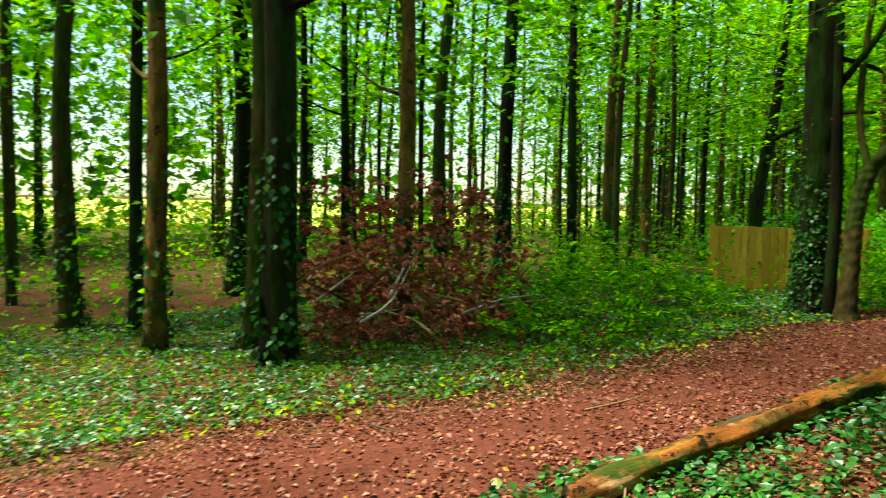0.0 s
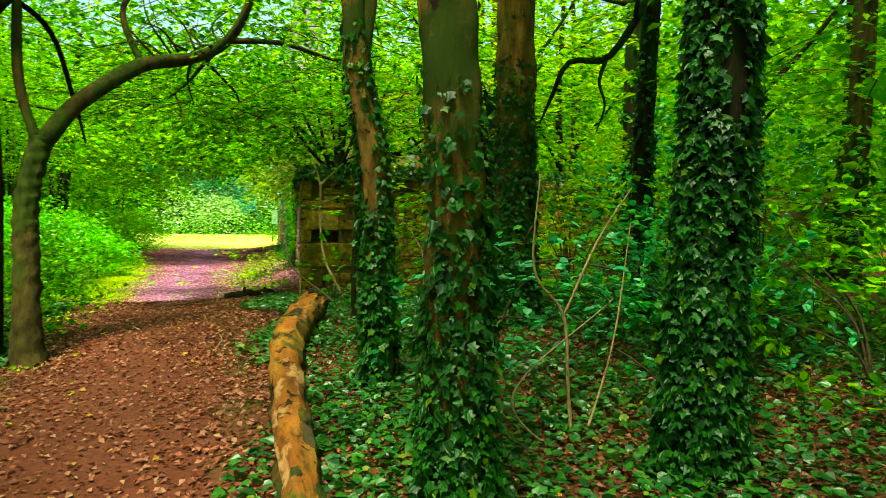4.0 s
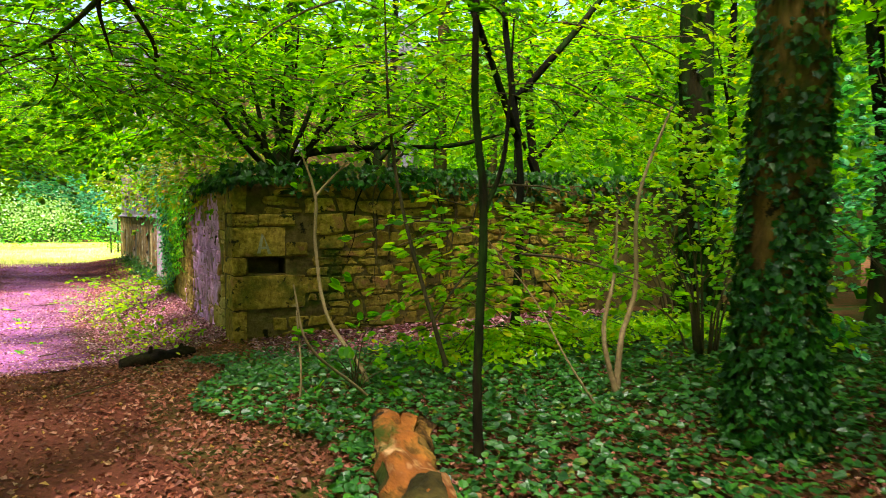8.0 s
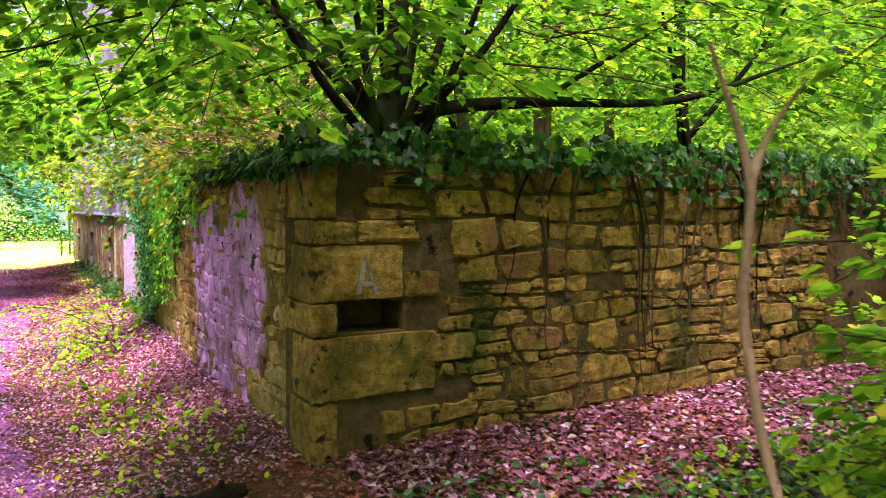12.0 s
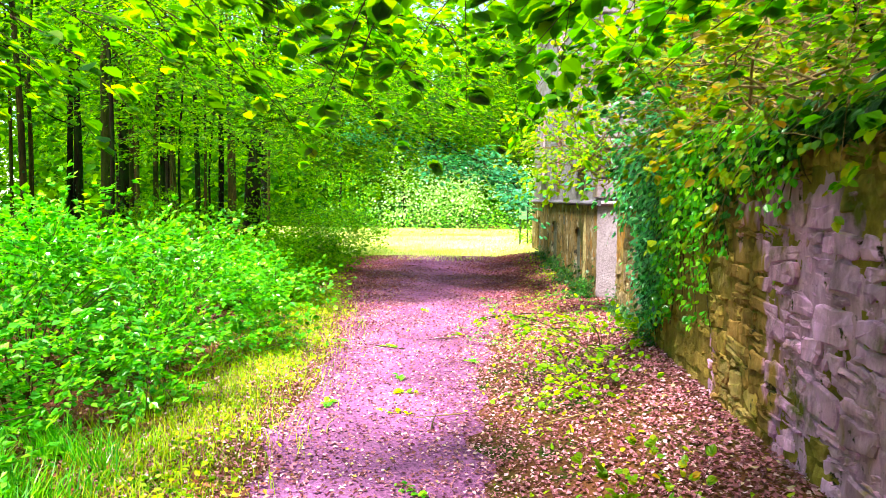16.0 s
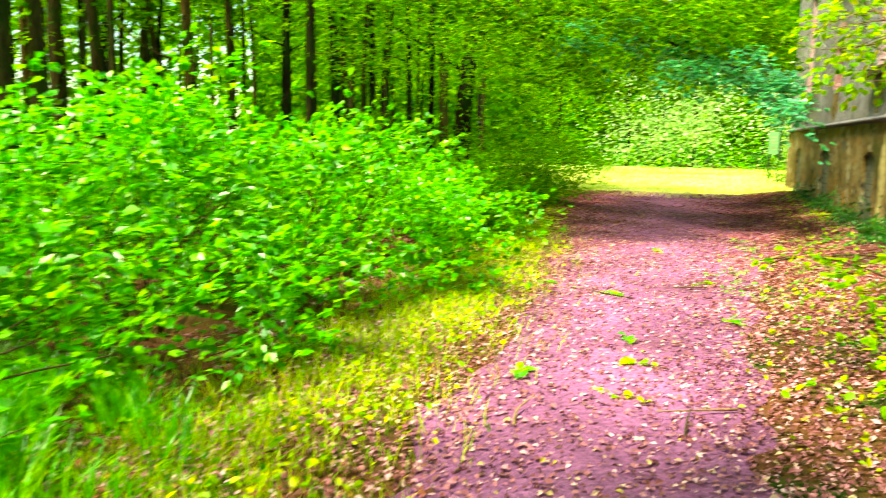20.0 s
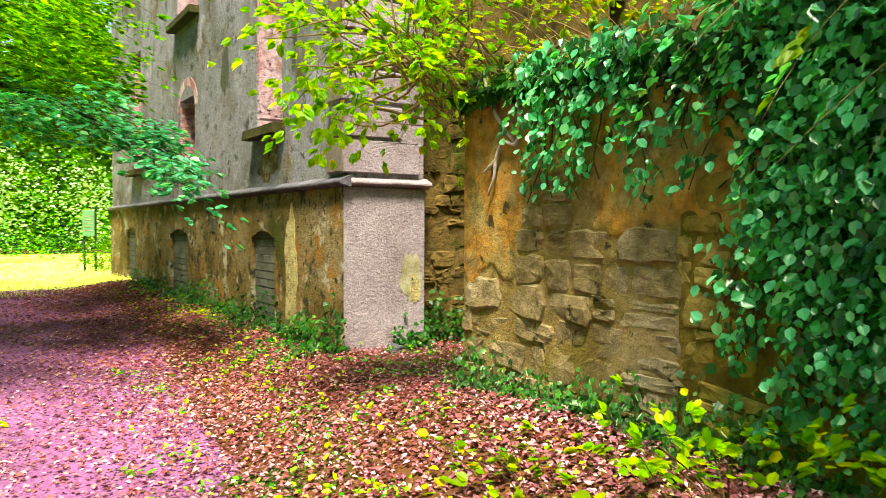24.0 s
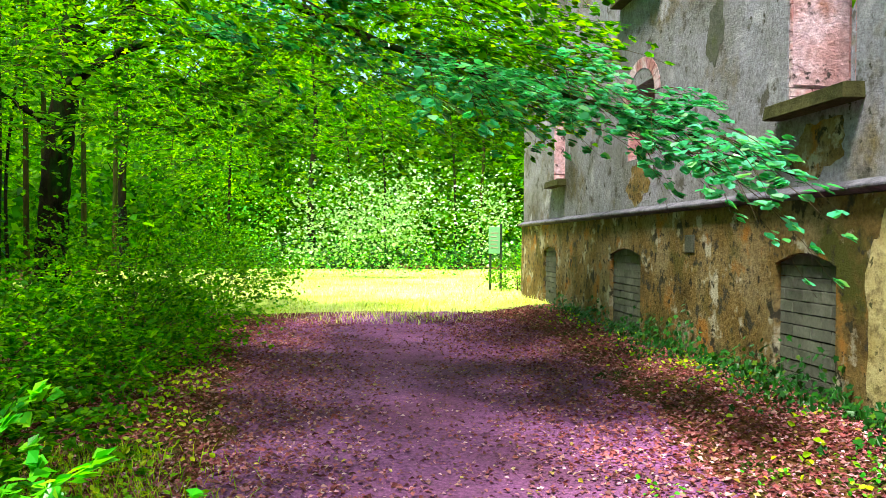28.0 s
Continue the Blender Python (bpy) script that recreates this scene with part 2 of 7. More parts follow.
M["render_low"] = surface("stained_harling", [(0.3, (0.065, 0.04, 0.012)), (0.45, (0.165, 0.105, 0.034)), (0.58, (0.22, 0.165, 0.09)), (0.7, (0.16, 0.09, 0.024))],
                          [(0.34, (0.5, 0.47, 0.44)), (0.6, (1.2, 1.2, 1.2))], 0.95, 22, 0.95, 1.0, 24,
                          [((0.055, 0.055, 0.01), 0.9, 0.53, 0.1), ((0.27, 0.12, 0.025), 1.9, 0.55, 0.1), ((0.36, 0.31, 0.24), 2.7, 0.56, 0.07), ((0.04, 0.034, 0.024), 3.6, 0.57, 0.06), ((0.03, 0.025, 0.014), 7.0, 0.58, 0.05), ((0.05, 0.045, 0.03), 2.4, 0.64, 0.05)])
M["dressed"] = surface("dressed_limestone", [(0.3, (0.19, 0.135, 0.14)), (0.46, (0.33, 0.26, 0.31)), (0.62, (0.42, 0.34, 0.41)), (0.75, (0.22, 0.16, 0.14))],
                       [(0.34, (0.62, 0.6, 0.6)), (0.62, (1.18, 1.18, 1.18))], 1.3, 34, 0.85, 1.0, 40, [((0.2, 0.12, 0.08), 0.9, 0.6, 0.12)])
M["quoin_dark"] = surface("dark_quoin_stone", [(0.3, (0.10, 0.075, 0.055)), (0.6, (0.19, 0.15, 0.13))],
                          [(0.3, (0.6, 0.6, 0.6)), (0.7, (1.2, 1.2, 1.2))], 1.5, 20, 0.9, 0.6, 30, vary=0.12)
M["slate"] = surface("old_slate", [(0.3, (0.06, 0.055, 0.07)), (0.7, (0.2, 0.18, 0.23))],
                     [(0.3, (0.3, 0.3, 0.3)), (0.7, (1.3, 1.3, 1.3))], 3.5, 22, 0.75, 0.5, 30, vary=0.15)
M["brick"] = surface("pink_red_brick", [(0.3, (0.3, 0.12, 0.12)), (0.5, (0.44, 0.22, 0.23)), (0.6, (0.56, 0.42, 0.46)), (0.72, (0.16, 0.1, 0.1))],
                     [(0.3, (0.6, 0.55, 0.55)), (0.7, (1.25, 1.2, 1.2))], 3.0, 18, 0.9, 0.7, 25, [((0.55, 0.4, 0.45), 2.4, 0.5, 0.12), ((0.16, 0.1, 0.12), 4.0, 0.58, 0.06)], vary=0.08)
M["plaster_pink"] = surface("pitted_pink_plaster", [(0.3, (0.3, 0.13, 0.13)), (0.48, (0.5, 0.3, 0.33)), (0.6, (0.58, 0.42, 0.5)), (0.72, (0.34, 0.17, 0.15))],
                            [(0.34, (0.5, 0.46, 0.46)), (0.62, (1.2, 1.15, 1.15))], 1.6, 16, 0.93, 1.0, 24, [((0.07, 0.05, 0.05), 6.0, 0.6, 0.05)])
M["block"] = surface("grey_block", [(0.3, (0.07, 0.07, 0.055)), (0.7, (0.15, 0.145, 0.12))],
                     [(0.3, (0.6, 0.6, 0.6)), (0.7, (1.2, 1.2, 1.2))], 2.0, 20, 0.9, 0.5, 30,
                     [((0.09, 0.1, 0.03), 1.4, 0.6, 0.15)], vary=0.2)
M["bark_red"] = surface("ridged_reddish_bark", [(0.32, (0.05, 0.028, 0.008)), (0.48, (0.14, 0.08, 0.018)), (0.6, (0.25, 0.135, 0.035)), (0.72, (0.045, 0.06, 0.008))],
                        [(0.32, (0.25, 0.23, 0.22)), (0.66, (1.4, 1.35, 1.3))], 2.2, 14, 0.9, 1.0, 20,
                        [((0.04, 0.06, 0.008), 1.6, 0.48, 0.1), ((0.025, 0.018, 0.008), 6.0, 0.58, 0.04)], stretch=(1, 1, 0.3))
M["bark_dark"] = surface("mossy_dark_bark", [(0.35, (0.005, 0.006, 0.002)), (0.48, (0.016, 0.012, 0.004)), (0.56, (0.012, 0.04, 0.002)), (0.64, (0.018, 0.015, 0.005)), (0.74, (0.04, 0.028, 0.008))],
                         [(0.3, (0.3, 0.3, 0.3)), (0.7, (1.5, 1.4, 1.3))], 1.8, 15, 0.92, 1.0, 20, stretch=(1, 1, 0.25))
M["bark_grey"] = surface("olive_brown_bark", [(0.35, (0.025, 0.02, 0.006)), (0.46, (0.075, 0.055, 0.014)), (0.53, (0.03, 0.055, 0.005)), (0.62, (0.05, 0.06, 0.01)), (0.72, (0.085, 0.06, 0.016))],
                         [(0.3, (0.3, 0.3, 0.3)), (0.7, (1.45, 1.35, 1.25))], 1.8, 15, 0.92, 1.0, 20, stretch=(1, 1, 0.3))
M["twig"] = surface("thin_twig_bark", [(0.3, (0.06, 0.045, 0.022)), (0.7, (0.12, 0.08, 0.04))],
                    [(0.3, (0.6, 0.6, 0.6)), (0.7, (1.2, 1.2, 1.2))], 3, 30, 0.9, 0.5, 40)
M["pale_twig"] = surface("pale_stem_bark", [(0.3, (0.23, 0.14, 0.055)), (0.7, (0.36, 0.25, 0.13))],
                         [(0.3, (0.6, 0.6, 0.6)), (0.7, (1.2, 1.2, 1.2))], 3, 30, 0.85, 0.5, 40)
M["bleached"] = surface("bleached_dead_stem", [(0.3, (0.42, 0.33, 0.30)), (0.7, (0.62, 0.52, 0.52))],
                        [(0.3, (0.6, 0.6, 0.6)), (0.7, (1.2, 1.2, 1.2))], 5, 30, 0.85, 0.5, 40)
M["log"] = surface("barkless_log_wood", [(0.36, (0.10, 0.05, 0.012)), (0.43, (0.3, 0.15, 0.03)), (0.49, (0.34, 0.115, 0.02)), (0.54, (0.2, 0.065, 0.016)), (0.59, (0.36, 0.19, 0.08)), (0.68, (0.42, 0.28, 0.15))],
                   [(0.36, (0.2, 0.15, 0.12)), (0.56, (1.25, 1.2, 1.15))], 3.0, 12, 0.85, 1.0, 16,
                   [((0.02, 0.012, 0.006), 5.0, 0.6, 0.03), ((0.05, 0.07, 0.008), 1.6, 0.6, 0.06)], stretch=(1, 0.35, 1))
M["fence"] = surface("weathered_fence_board", [(0.3, (0.30, 0.20, 0.02)), (0.7, (0.44, 0.30, 0.04))],
                     [(0.3, (0.6, 0.6, 0.6)), (0.7, (1.2, 1.2, 1.2))], 2.0, 24, 0.85, 0.4, 30, stretch=(1, 1, 0.15), vary=0.15)
M["dark_wood"] = surface("rotten_dark_wood", [(0.3, (0.012, 0.009, 0.006)), (0.7, (0.04, 0.026, 0.014))],
                         [(0.3, (0.6, 0.6, 0.6)), (0.7, (1.3, 1.2, 1.2))], 3.0, 24, 0.9, 0.8, 30)
M["metal_post"] = surface("dark_green_post_paint", [(0.3, (0.02, 0.035, 0.02)), (0.7, (0.04, 0.06, 0.035))],
                          [(0.3, (0.8, 0.8, 0.8)), (0.7, (1.1, 1.1, 1.1))], 3, 30, 0.5, 0.1, 30)
M["board"] = surface("faded_green_sign_paint", [(0.3, (0.14, 0.34, 0.16)), (0.7, (0.2, 0.42, 0.22))],
                     [(0.3, (0.8, 0.8, 0.8)), (0.7, (1.1, 1.1, 1.1))], 3, 30, 0.5, 0.1, 30)
M["white"] = surface("chalky_white_paint", [(0.3, (0.22, 0.18, 0.1)), (0.7, (0.5, 0.45, 0.33))],
                     [(0.3, (0.6, 0.6, 0.6)), (0.7, (1.1, 1.1, 1.1))], 4, 20, 0.9, 0.4, 30)
M["litter_blue"] = surface("blue_plastic_wrapper", [(0.3, (0.1, 0.2, 0.6)), (0.7, (0.5, 0.6, 0.8))],
                           [(0.3, (0.8, 0.8, 0.8)), (0.7, (1.1, 1.1, 1.1))], 9, 30, 0.4, 0.2, 30)
# Tints above one: leaf backlight boosted in the colour itself.
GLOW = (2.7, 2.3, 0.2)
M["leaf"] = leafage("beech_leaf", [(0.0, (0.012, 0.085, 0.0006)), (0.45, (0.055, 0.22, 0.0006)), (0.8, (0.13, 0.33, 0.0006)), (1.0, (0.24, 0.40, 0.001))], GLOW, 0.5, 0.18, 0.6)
# Lime copy of the beech leaf with backlight put into its colour.
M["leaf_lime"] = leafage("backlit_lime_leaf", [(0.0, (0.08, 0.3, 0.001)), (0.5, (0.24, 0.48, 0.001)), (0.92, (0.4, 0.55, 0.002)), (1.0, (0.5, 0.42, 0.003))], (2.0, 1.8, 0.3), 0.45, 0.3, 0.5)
# Blue-green in this and leaf_teal stands in for reflected sky.
M["leaf_sky_sheen"] = leafage("sky_sheen_beech_leaf", [(0.0, (0.006, 0.06, 0.012)), (0.25, (0.012, 0.13, 0.03)), (0.5, (0.045, 0.34, 0.13)), (0.8, (0.1, 0.48, 0.26)), (1.0, (0.22, 0.58, 0.28))], (2.0, 2.2, 0.5), 0.28, 0.8, 0.35)
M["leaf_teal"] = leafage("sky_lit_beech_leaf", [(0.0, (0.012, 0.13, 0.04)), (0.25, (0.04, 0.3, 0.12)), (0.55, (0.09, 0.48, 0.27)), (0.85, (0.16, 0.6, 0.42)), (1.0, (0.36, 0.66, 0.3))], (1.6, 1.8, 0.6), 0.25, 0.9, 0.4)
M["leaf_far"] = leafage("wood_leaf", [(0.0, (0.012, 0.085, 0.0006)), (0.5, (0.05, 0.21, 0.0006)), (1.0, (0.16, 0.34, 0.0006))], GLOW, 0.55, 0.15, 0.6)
# Near-white tones here and in leaf_pale put overexposed sunlight into the colour.
M["leaf_meadow"] = leafage("sun_whitened_grass", [(0.0, (0.5, 0.62, 0.05)), (0.4, (0.76, 0.8, 0.26)), (1.0, (0.9, 0.9, 0.66))], (1.3, 1.2, 0.5), 0.5, 0.3, 0.35)
M["leaf_pale"] = leafage("sun_whitened_leaf", [(0.0, (0.16, 0.4, 0.06)), (0.5, (0.36, 0.58, 0.2)), (0.85, (0.55, 0.72, 0.42)), (1.0, (0.8, 0.88, 0.75))], (1.1, 1.1, 0.9), 0.4, 0.5, 0.35)
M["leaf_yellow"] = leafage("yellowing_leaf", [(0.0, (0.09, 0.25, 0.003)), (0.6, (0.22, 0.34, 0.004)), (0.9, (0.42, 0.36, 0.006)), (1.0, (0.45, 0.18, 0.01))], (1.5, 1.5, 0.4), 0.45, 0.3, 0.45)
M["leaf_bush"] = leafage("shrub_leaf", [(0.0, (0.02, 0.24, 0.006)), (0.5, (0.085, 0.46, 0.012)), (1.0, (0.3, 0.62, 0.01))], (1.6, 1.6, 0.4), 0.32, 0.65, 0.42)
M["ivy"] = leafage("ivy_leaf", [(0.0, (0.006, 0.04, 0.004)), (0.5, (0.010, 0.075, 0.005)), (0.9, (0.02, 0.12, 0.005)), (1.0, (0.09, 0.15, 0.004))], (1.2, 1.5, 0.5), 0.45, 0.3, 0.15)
M["cover"] = leafage("ground_ivy_leaf", [(0.0, (0.006, 0.06, 0.006)), (0.5, (0.014, 0.11, 0.008)), (0.95, (0.04, 0.18, 0.006)), (1.0, (0.2, 0.2, 0.01))], (1.2, 1.5, 0.5), 0.45, 0.8, 0.2)
M["dry"] = leafage("fallen_dry_leaf", [(0.0, (0.08, 0.022, 0.008)), (0.4, (0.23, 0.06, 0.03)), (0.75, (0.33, 0.105, 0.062)), (0.95, (0.38, 0.18, 0.12)), (1.0, (0.4, 0.22, 0.006))], (1.2, 0.9, 0.7), 0.55, 0.3, 0.1)
# Pale stops put sunlit highlights into the leaf colour.
M["dry_pink"] = leafage("fallen_sunlit_mauve_leaf", [(0.0, (0.10, 0.025, 0.03)), (0.4, (0.29, 0.09, 0.12)), (0.74, (0.48, 0.17, 0.25)), (0.92, (0.74, 0.46, 0.58)), (1.0, (0.42, 0.32, 0.01))], (1.2, 0.9, 0.8), 0.5, 0.35, 0.1)
M["dry_red"] = leafage("fallen_crimson_leaf", [(0.0, (0.09, 0.018, 0.02)), (0.45, (0.26, 0.055, 0.06)), (0.8, (0.4, 0.11, 0.12)), (0.96, (0.5, 0.26, 0.26)), (1.0, (0.42, 0.3, 0.02))], (1.2, 0.9, 0.8), 0.5, 0.35, 0.1)
M["dead"] = leafage("dead_beech_leaf", [(0.0, (0.08, 0.02, 0.01)), (0.6, (0.28, 0.09, 0.05)), (1.0, (0.45, 0.19, 0.12))], (1.3, 0.8, 0.7), 0.6, 0.3, 0.4)
M["grass"] = leafage("grass_blade", [(0.0, (0.16, 0.4, 0.003)), (0.6, (0.38, 0.55, 0.004)), (1.0, (0.62, 0.58, 0.008))], (1.4, 1.4, 0.4), 0.5, 0.3, 0.35)

# ---- mesh helpers ----


def mesh_of(name, V, F, mat=None, smooth=True):
    """A mesh from arrays of corners and equal-sided faces (or a list of such arrays)."""
    V = np.asarray(V, dtype=np.float32).reshape(-1, 3)
    groups = F if isinstance(F, list) else [F]
    groups = [np.asarray(g, dtype=np.int32) for g in groups if len(g)]
    me = bpy.data.meshes.new(name)
    me.vertices.add(len(V))
    me.vertices.foreach_set("co", V.ravel())
    idx = np.concatenate([g.ravel() for g in groups])
    tot = np.concatenate([np.full(len(g), g.shape[1], dtype=np.int32) for g in groups])
    start = np.concatenate([[0], np.cumsum(tot)[:-1]]).astype(np.int32)
    me.loops.add(len(idx))
    me.loops.foreach_set("vertex_index", idx)
    me.polygons.add(len(tot))
    me.polygons.foreach_set("loop_start", start)
    me.polygons.foreach_set("loop_total", tot)
    me.polygons.foreach_set("use_smooth", np.full(len(tot), smooth))
    me.update(calc_edges=True)
    if mat:
        me.materials.append(M[mat])
    return me


def part(name, me, parent=None, label="", mat=None):
    """Links a mesh, or a bmesh with its material, as one object under a thing or part."""
    if isinstance(me, bmesh.types.BMesh):
        bm, me = me, bpy.data.meshes.new(name)
        bm.to_mesh(me)
        bm.free()
        me.materials.append(M[mat])
    ob = new(name, me)
    if parent:
        ob.parent = parent
    if name in ("crown", "twig_mass", "foliage", "stem_tangle", "ivy", "dead_leaves"):
        tagged(ob, kind="stuff")
    return tagged(ob, label=label)


def thing(name, label, category, at=(0, 0, 0), group="", kind=""):
    ob = new(name)
    ob.location = at
    return tagged(ob, label, category, group, kind)


def smoothstep(a, b, x):
    t = np.clip((np.asarray(x, dtype=float) - a) / (b - a), 0, 1)
    return t * t * (3 - 2 * t)


def ground_z(x, y):
    """Height of the ground: it climbs to a brow, falls to the drive, and banks up to the walls."""
    x, y = np.asarray(x, dtype=float), np.asarray(y, dtype=float)
    base = np.interp(y, [-60, -30, -7, 0, 4.5, 6.7, 9, 10.6, 12.3, 13.4, 15.7, 22.4, 45, 80],
                     [-0.9, -0.6, -0.2, 0.075, 0.255, 0.315, 0.28, 0.17, 0.0, -0.18, -0.28, -0.315, -0.25, -0.2])
    slope = np.interp(y, [-30, 6.7, 11.5, 15, 80], [0.073, 0.073, 0.035, 0.0, 0.0])
    bank = (0.36 - 0.17 * smoothstep(21.5, 24, y)) * smoothstep(0.2, 1.7, x) * smoothstep(10.5, 13.5, y) * (1 - smoothstep(36, 44, y))
    rough = 0.018 * np.sin(x * 2.3 + 1.7 * np.sin(y * 0.9)) * np.sin(y * 1.9 + np.sin(x * 1.3))
    return base + slope * 6 * np.tanh(x / 6) + bank + rough


def tube(pts, radii, sides=8, rough=0.0, seed=0):
    """A tapered, slightly lumpy limb along a polyline; returns corners and faces."""
    pts = np.asarray(pts, dtype=float)
    radii = np.interp(np.linspace(0, 1, len(pts)), np.linspace(0, 1, len(radii)), radii)
    tang = np.gradient(pts, axis=0)
    tang /= np.linalg.norm(tang, axis=1)[:, None] + 1e-9
    ref = np.array([1.0, 0, 0]) if abs(tang[0][0]) < 0.8 else np.array([0, 1.0, 0])
    r = np.random.default_rng(seed)
    ph = r.random(3) * 6.28
    V = []
    ridge = r.normal(0, 0.5, sides)
    for i, (p, t, rad) in enumerate(zip(pts, tang, radii)):
        u = ref - t * ref.dot(t)
        u /= np.linalg.norm(u)
        ref = u
        v = np.cross(t, u)
        a = np.linspace(0, 2 * math.pi, sides, endpoint=False)
        k = 1 + rough * (0.6 * np.sin(3 * a + ph[0] + i * 0.5) + 0.5 * np.sin(2 * a + ph[1] - i * 0.8) + ridge)
        ridge = 0.82 * ridge + r.normal(0, 0.3, sides)
        V.append(p + rad * (np.cos(a) * k)[:, None] * u + rad * (np.sin(a) * k)[:, None] * v)
    V = np.concatenate(V)
    n = len(pts)
    i, j = np.meshgrid(np.arange(n - 1), np.arange(sides), indexing="ij")
    jn = (j + 1) % sides
    F = np.stack([i * sides + j, i * sides + jn, (i + 1) * sides + jn, (i + 1) * sides + j], -1).reshape(-1, 4)
    V = np.concatenate([V, pts[:1], pts[-1:]])
    c0, c1 = n * sides, n * sides + 1
    k = np.arange(sides)
    caps = np.concatenate([np.stack([np.full(sides, c0), (k + 1) % sides, k], -1),
                           np.stack([np.full(sides, c1), (n - 1) * sides + k, (n - 1) * sides + (k + 1) % sides], -1)])
    return V, F, caps


def tubes_mesh(name, list_of, mat):
    V, Q, T, o = [], [], [], 0
    for v, f, c in list_of:
        V.append(v), Q.append(f + o), T.append(c + o)
        o += len(v)
    return mesh_of(name, np.concatenate(V), [np.concatenate(Q), np.concatenate(T)], mat)


def curve_pts(ctrl, n):
    """A smooth line through control points."""
    c = np.asarray(ctrl, dtype=float)
    c = np.vstack([2 * c[0] - c[1], c, 2 * c[-1] - c[-2]])
    out = []
    segs = len(c) - 3
    for s in np.linspace(0, segs - 1e-6, n):
        i, t = int(s), s - int(s)
        p0, p1, p2, p3 = c[i:i + 4]
        out.append(0.5 * (2 * p1 + (p2 - p0) * t + (2 * p0 - 5 * p1 + 4 * p2 - p3) * t * t + (3 * p1 - p0 - 3 * p2 + p3) * t ** 3))
    return np.array(out)


def unit(v):
    return v / (np.linalg.norm(v, axis=-1, keepdims=True) + 1e-9)


def blades(name, P, D, side, L, width, mat, bend=0.25):
    """Grass blades: two-step strips that bend over and end in a point."""
    S = unit(np.asarray(side, dtype=float))
    D = unit(np.asarray(D, dtype=float))
    F = np.cross(S, D)
    L = np.asarray(L, dtype=float)[:, None]
    m = P + D * L * 0.55
    tip = P + D * L + F * L * bend - np.array([0, 0, 1.0]) * L * bend * 0.4
    V = np.stack([P - S * width, P + S * width, m + S * width * 0.8 + F * L * 0.04, m - S * width * 0.8 + F * L * 0.04, tip], 1).reshape(-1, 3)
    b = np.arange(len(P))[:, None] * 5
    return mesh_of(name, V, [b + np.array([[0, 1, 2, 3]]), b + np.array([[3, 2, 4]])], mat, False)


def leaves(name, P, D, N, L, mat, w1=0.3, w2=0.26, fold=0.08, curl=0.1, simple=False):
    """Leaves as folded blades: root P, direction D, face N, length L."""
    P, D = np.asarray(P, dtype=float), unit(np.asarray(D, dtype=float))
    S = unit(np.cross(D, np.asarray(N, dtype=float)))
    N = np.cross(S, D)
    L = np.broadcast_to(np.asarray(L, dtype=float), (len(P),))[:, None]
    tip = P + D * L - N * L * curl
    k = len(P)
    if simple:
        mid = P + D * L * 0.45 + N * L * fold
        V = np.stack([P, mid - S * L * w1, tip, mid + S * L * w1], 1).reshape(-1, 3)
        b = np.arange(k)[:, None] * 4
        return mesh_of(name, V, b + np.array([[0, 1, 2, 3]]), mat, False)
    a, c = P + D * L * 0.28 + N * L * fold, P + D * L * 0.68 + N * L * fold * 0.7
    V = np.stack([P, a - S * L * w1, c - S * L * w2, tip, c + S * L * w2, a + S * L * w1], 1).reshape(-1, 3)
    b = np.arange(k)[:, None] * 6
    F = np.concatenate([b + np.array([[0, 1, 2, 3]]), b + np.array([[3, 4, 5, 0]])])
    return mesh_of(name, V, F, mat, False)


def ivy_leaves(name, P, D, N, L, mat):
    """Five-lobed ivy leaves, slightly folded along the midrib."""
    P, D = np.asarray(P, dtype=float), unit(np.asarray(D, dtype=float))
    S = unit(np.cross(D, np.asarray(N, dtype=float)))
    N = np.cross(S, D)
    L = np.asarray(L, dtype=float)[:, None]
    outline = ((-0.06, 0.34, 0.0), (0.26, 0.3, 0.03), (0.44, 0.52, 0.0), (0.62, 0.22, 0.03))
    at = lambda u, v, h: P + D * L * u + S * L * v + N * L * h
    pts = [at(0.0, 0.0, 0.03)] + [at(u, v, h) for u, v, h in outline] + [at(1.0, 0.0, -0.06)] + [at(u, -v, h) for u, v, h in outline[::-1]]
    V = np.stack(pts, 1).reshape(-1, 3)
    b = np.arange(len(P))[:, None] * 10
    F = np.concatenate([b + np.array([[0, 1, 2, 3, 4, 5]]), b + np.array([[5, 6, 7, 8, 9, 0]])])
    return mesh_of(name, V, F, mat, False)


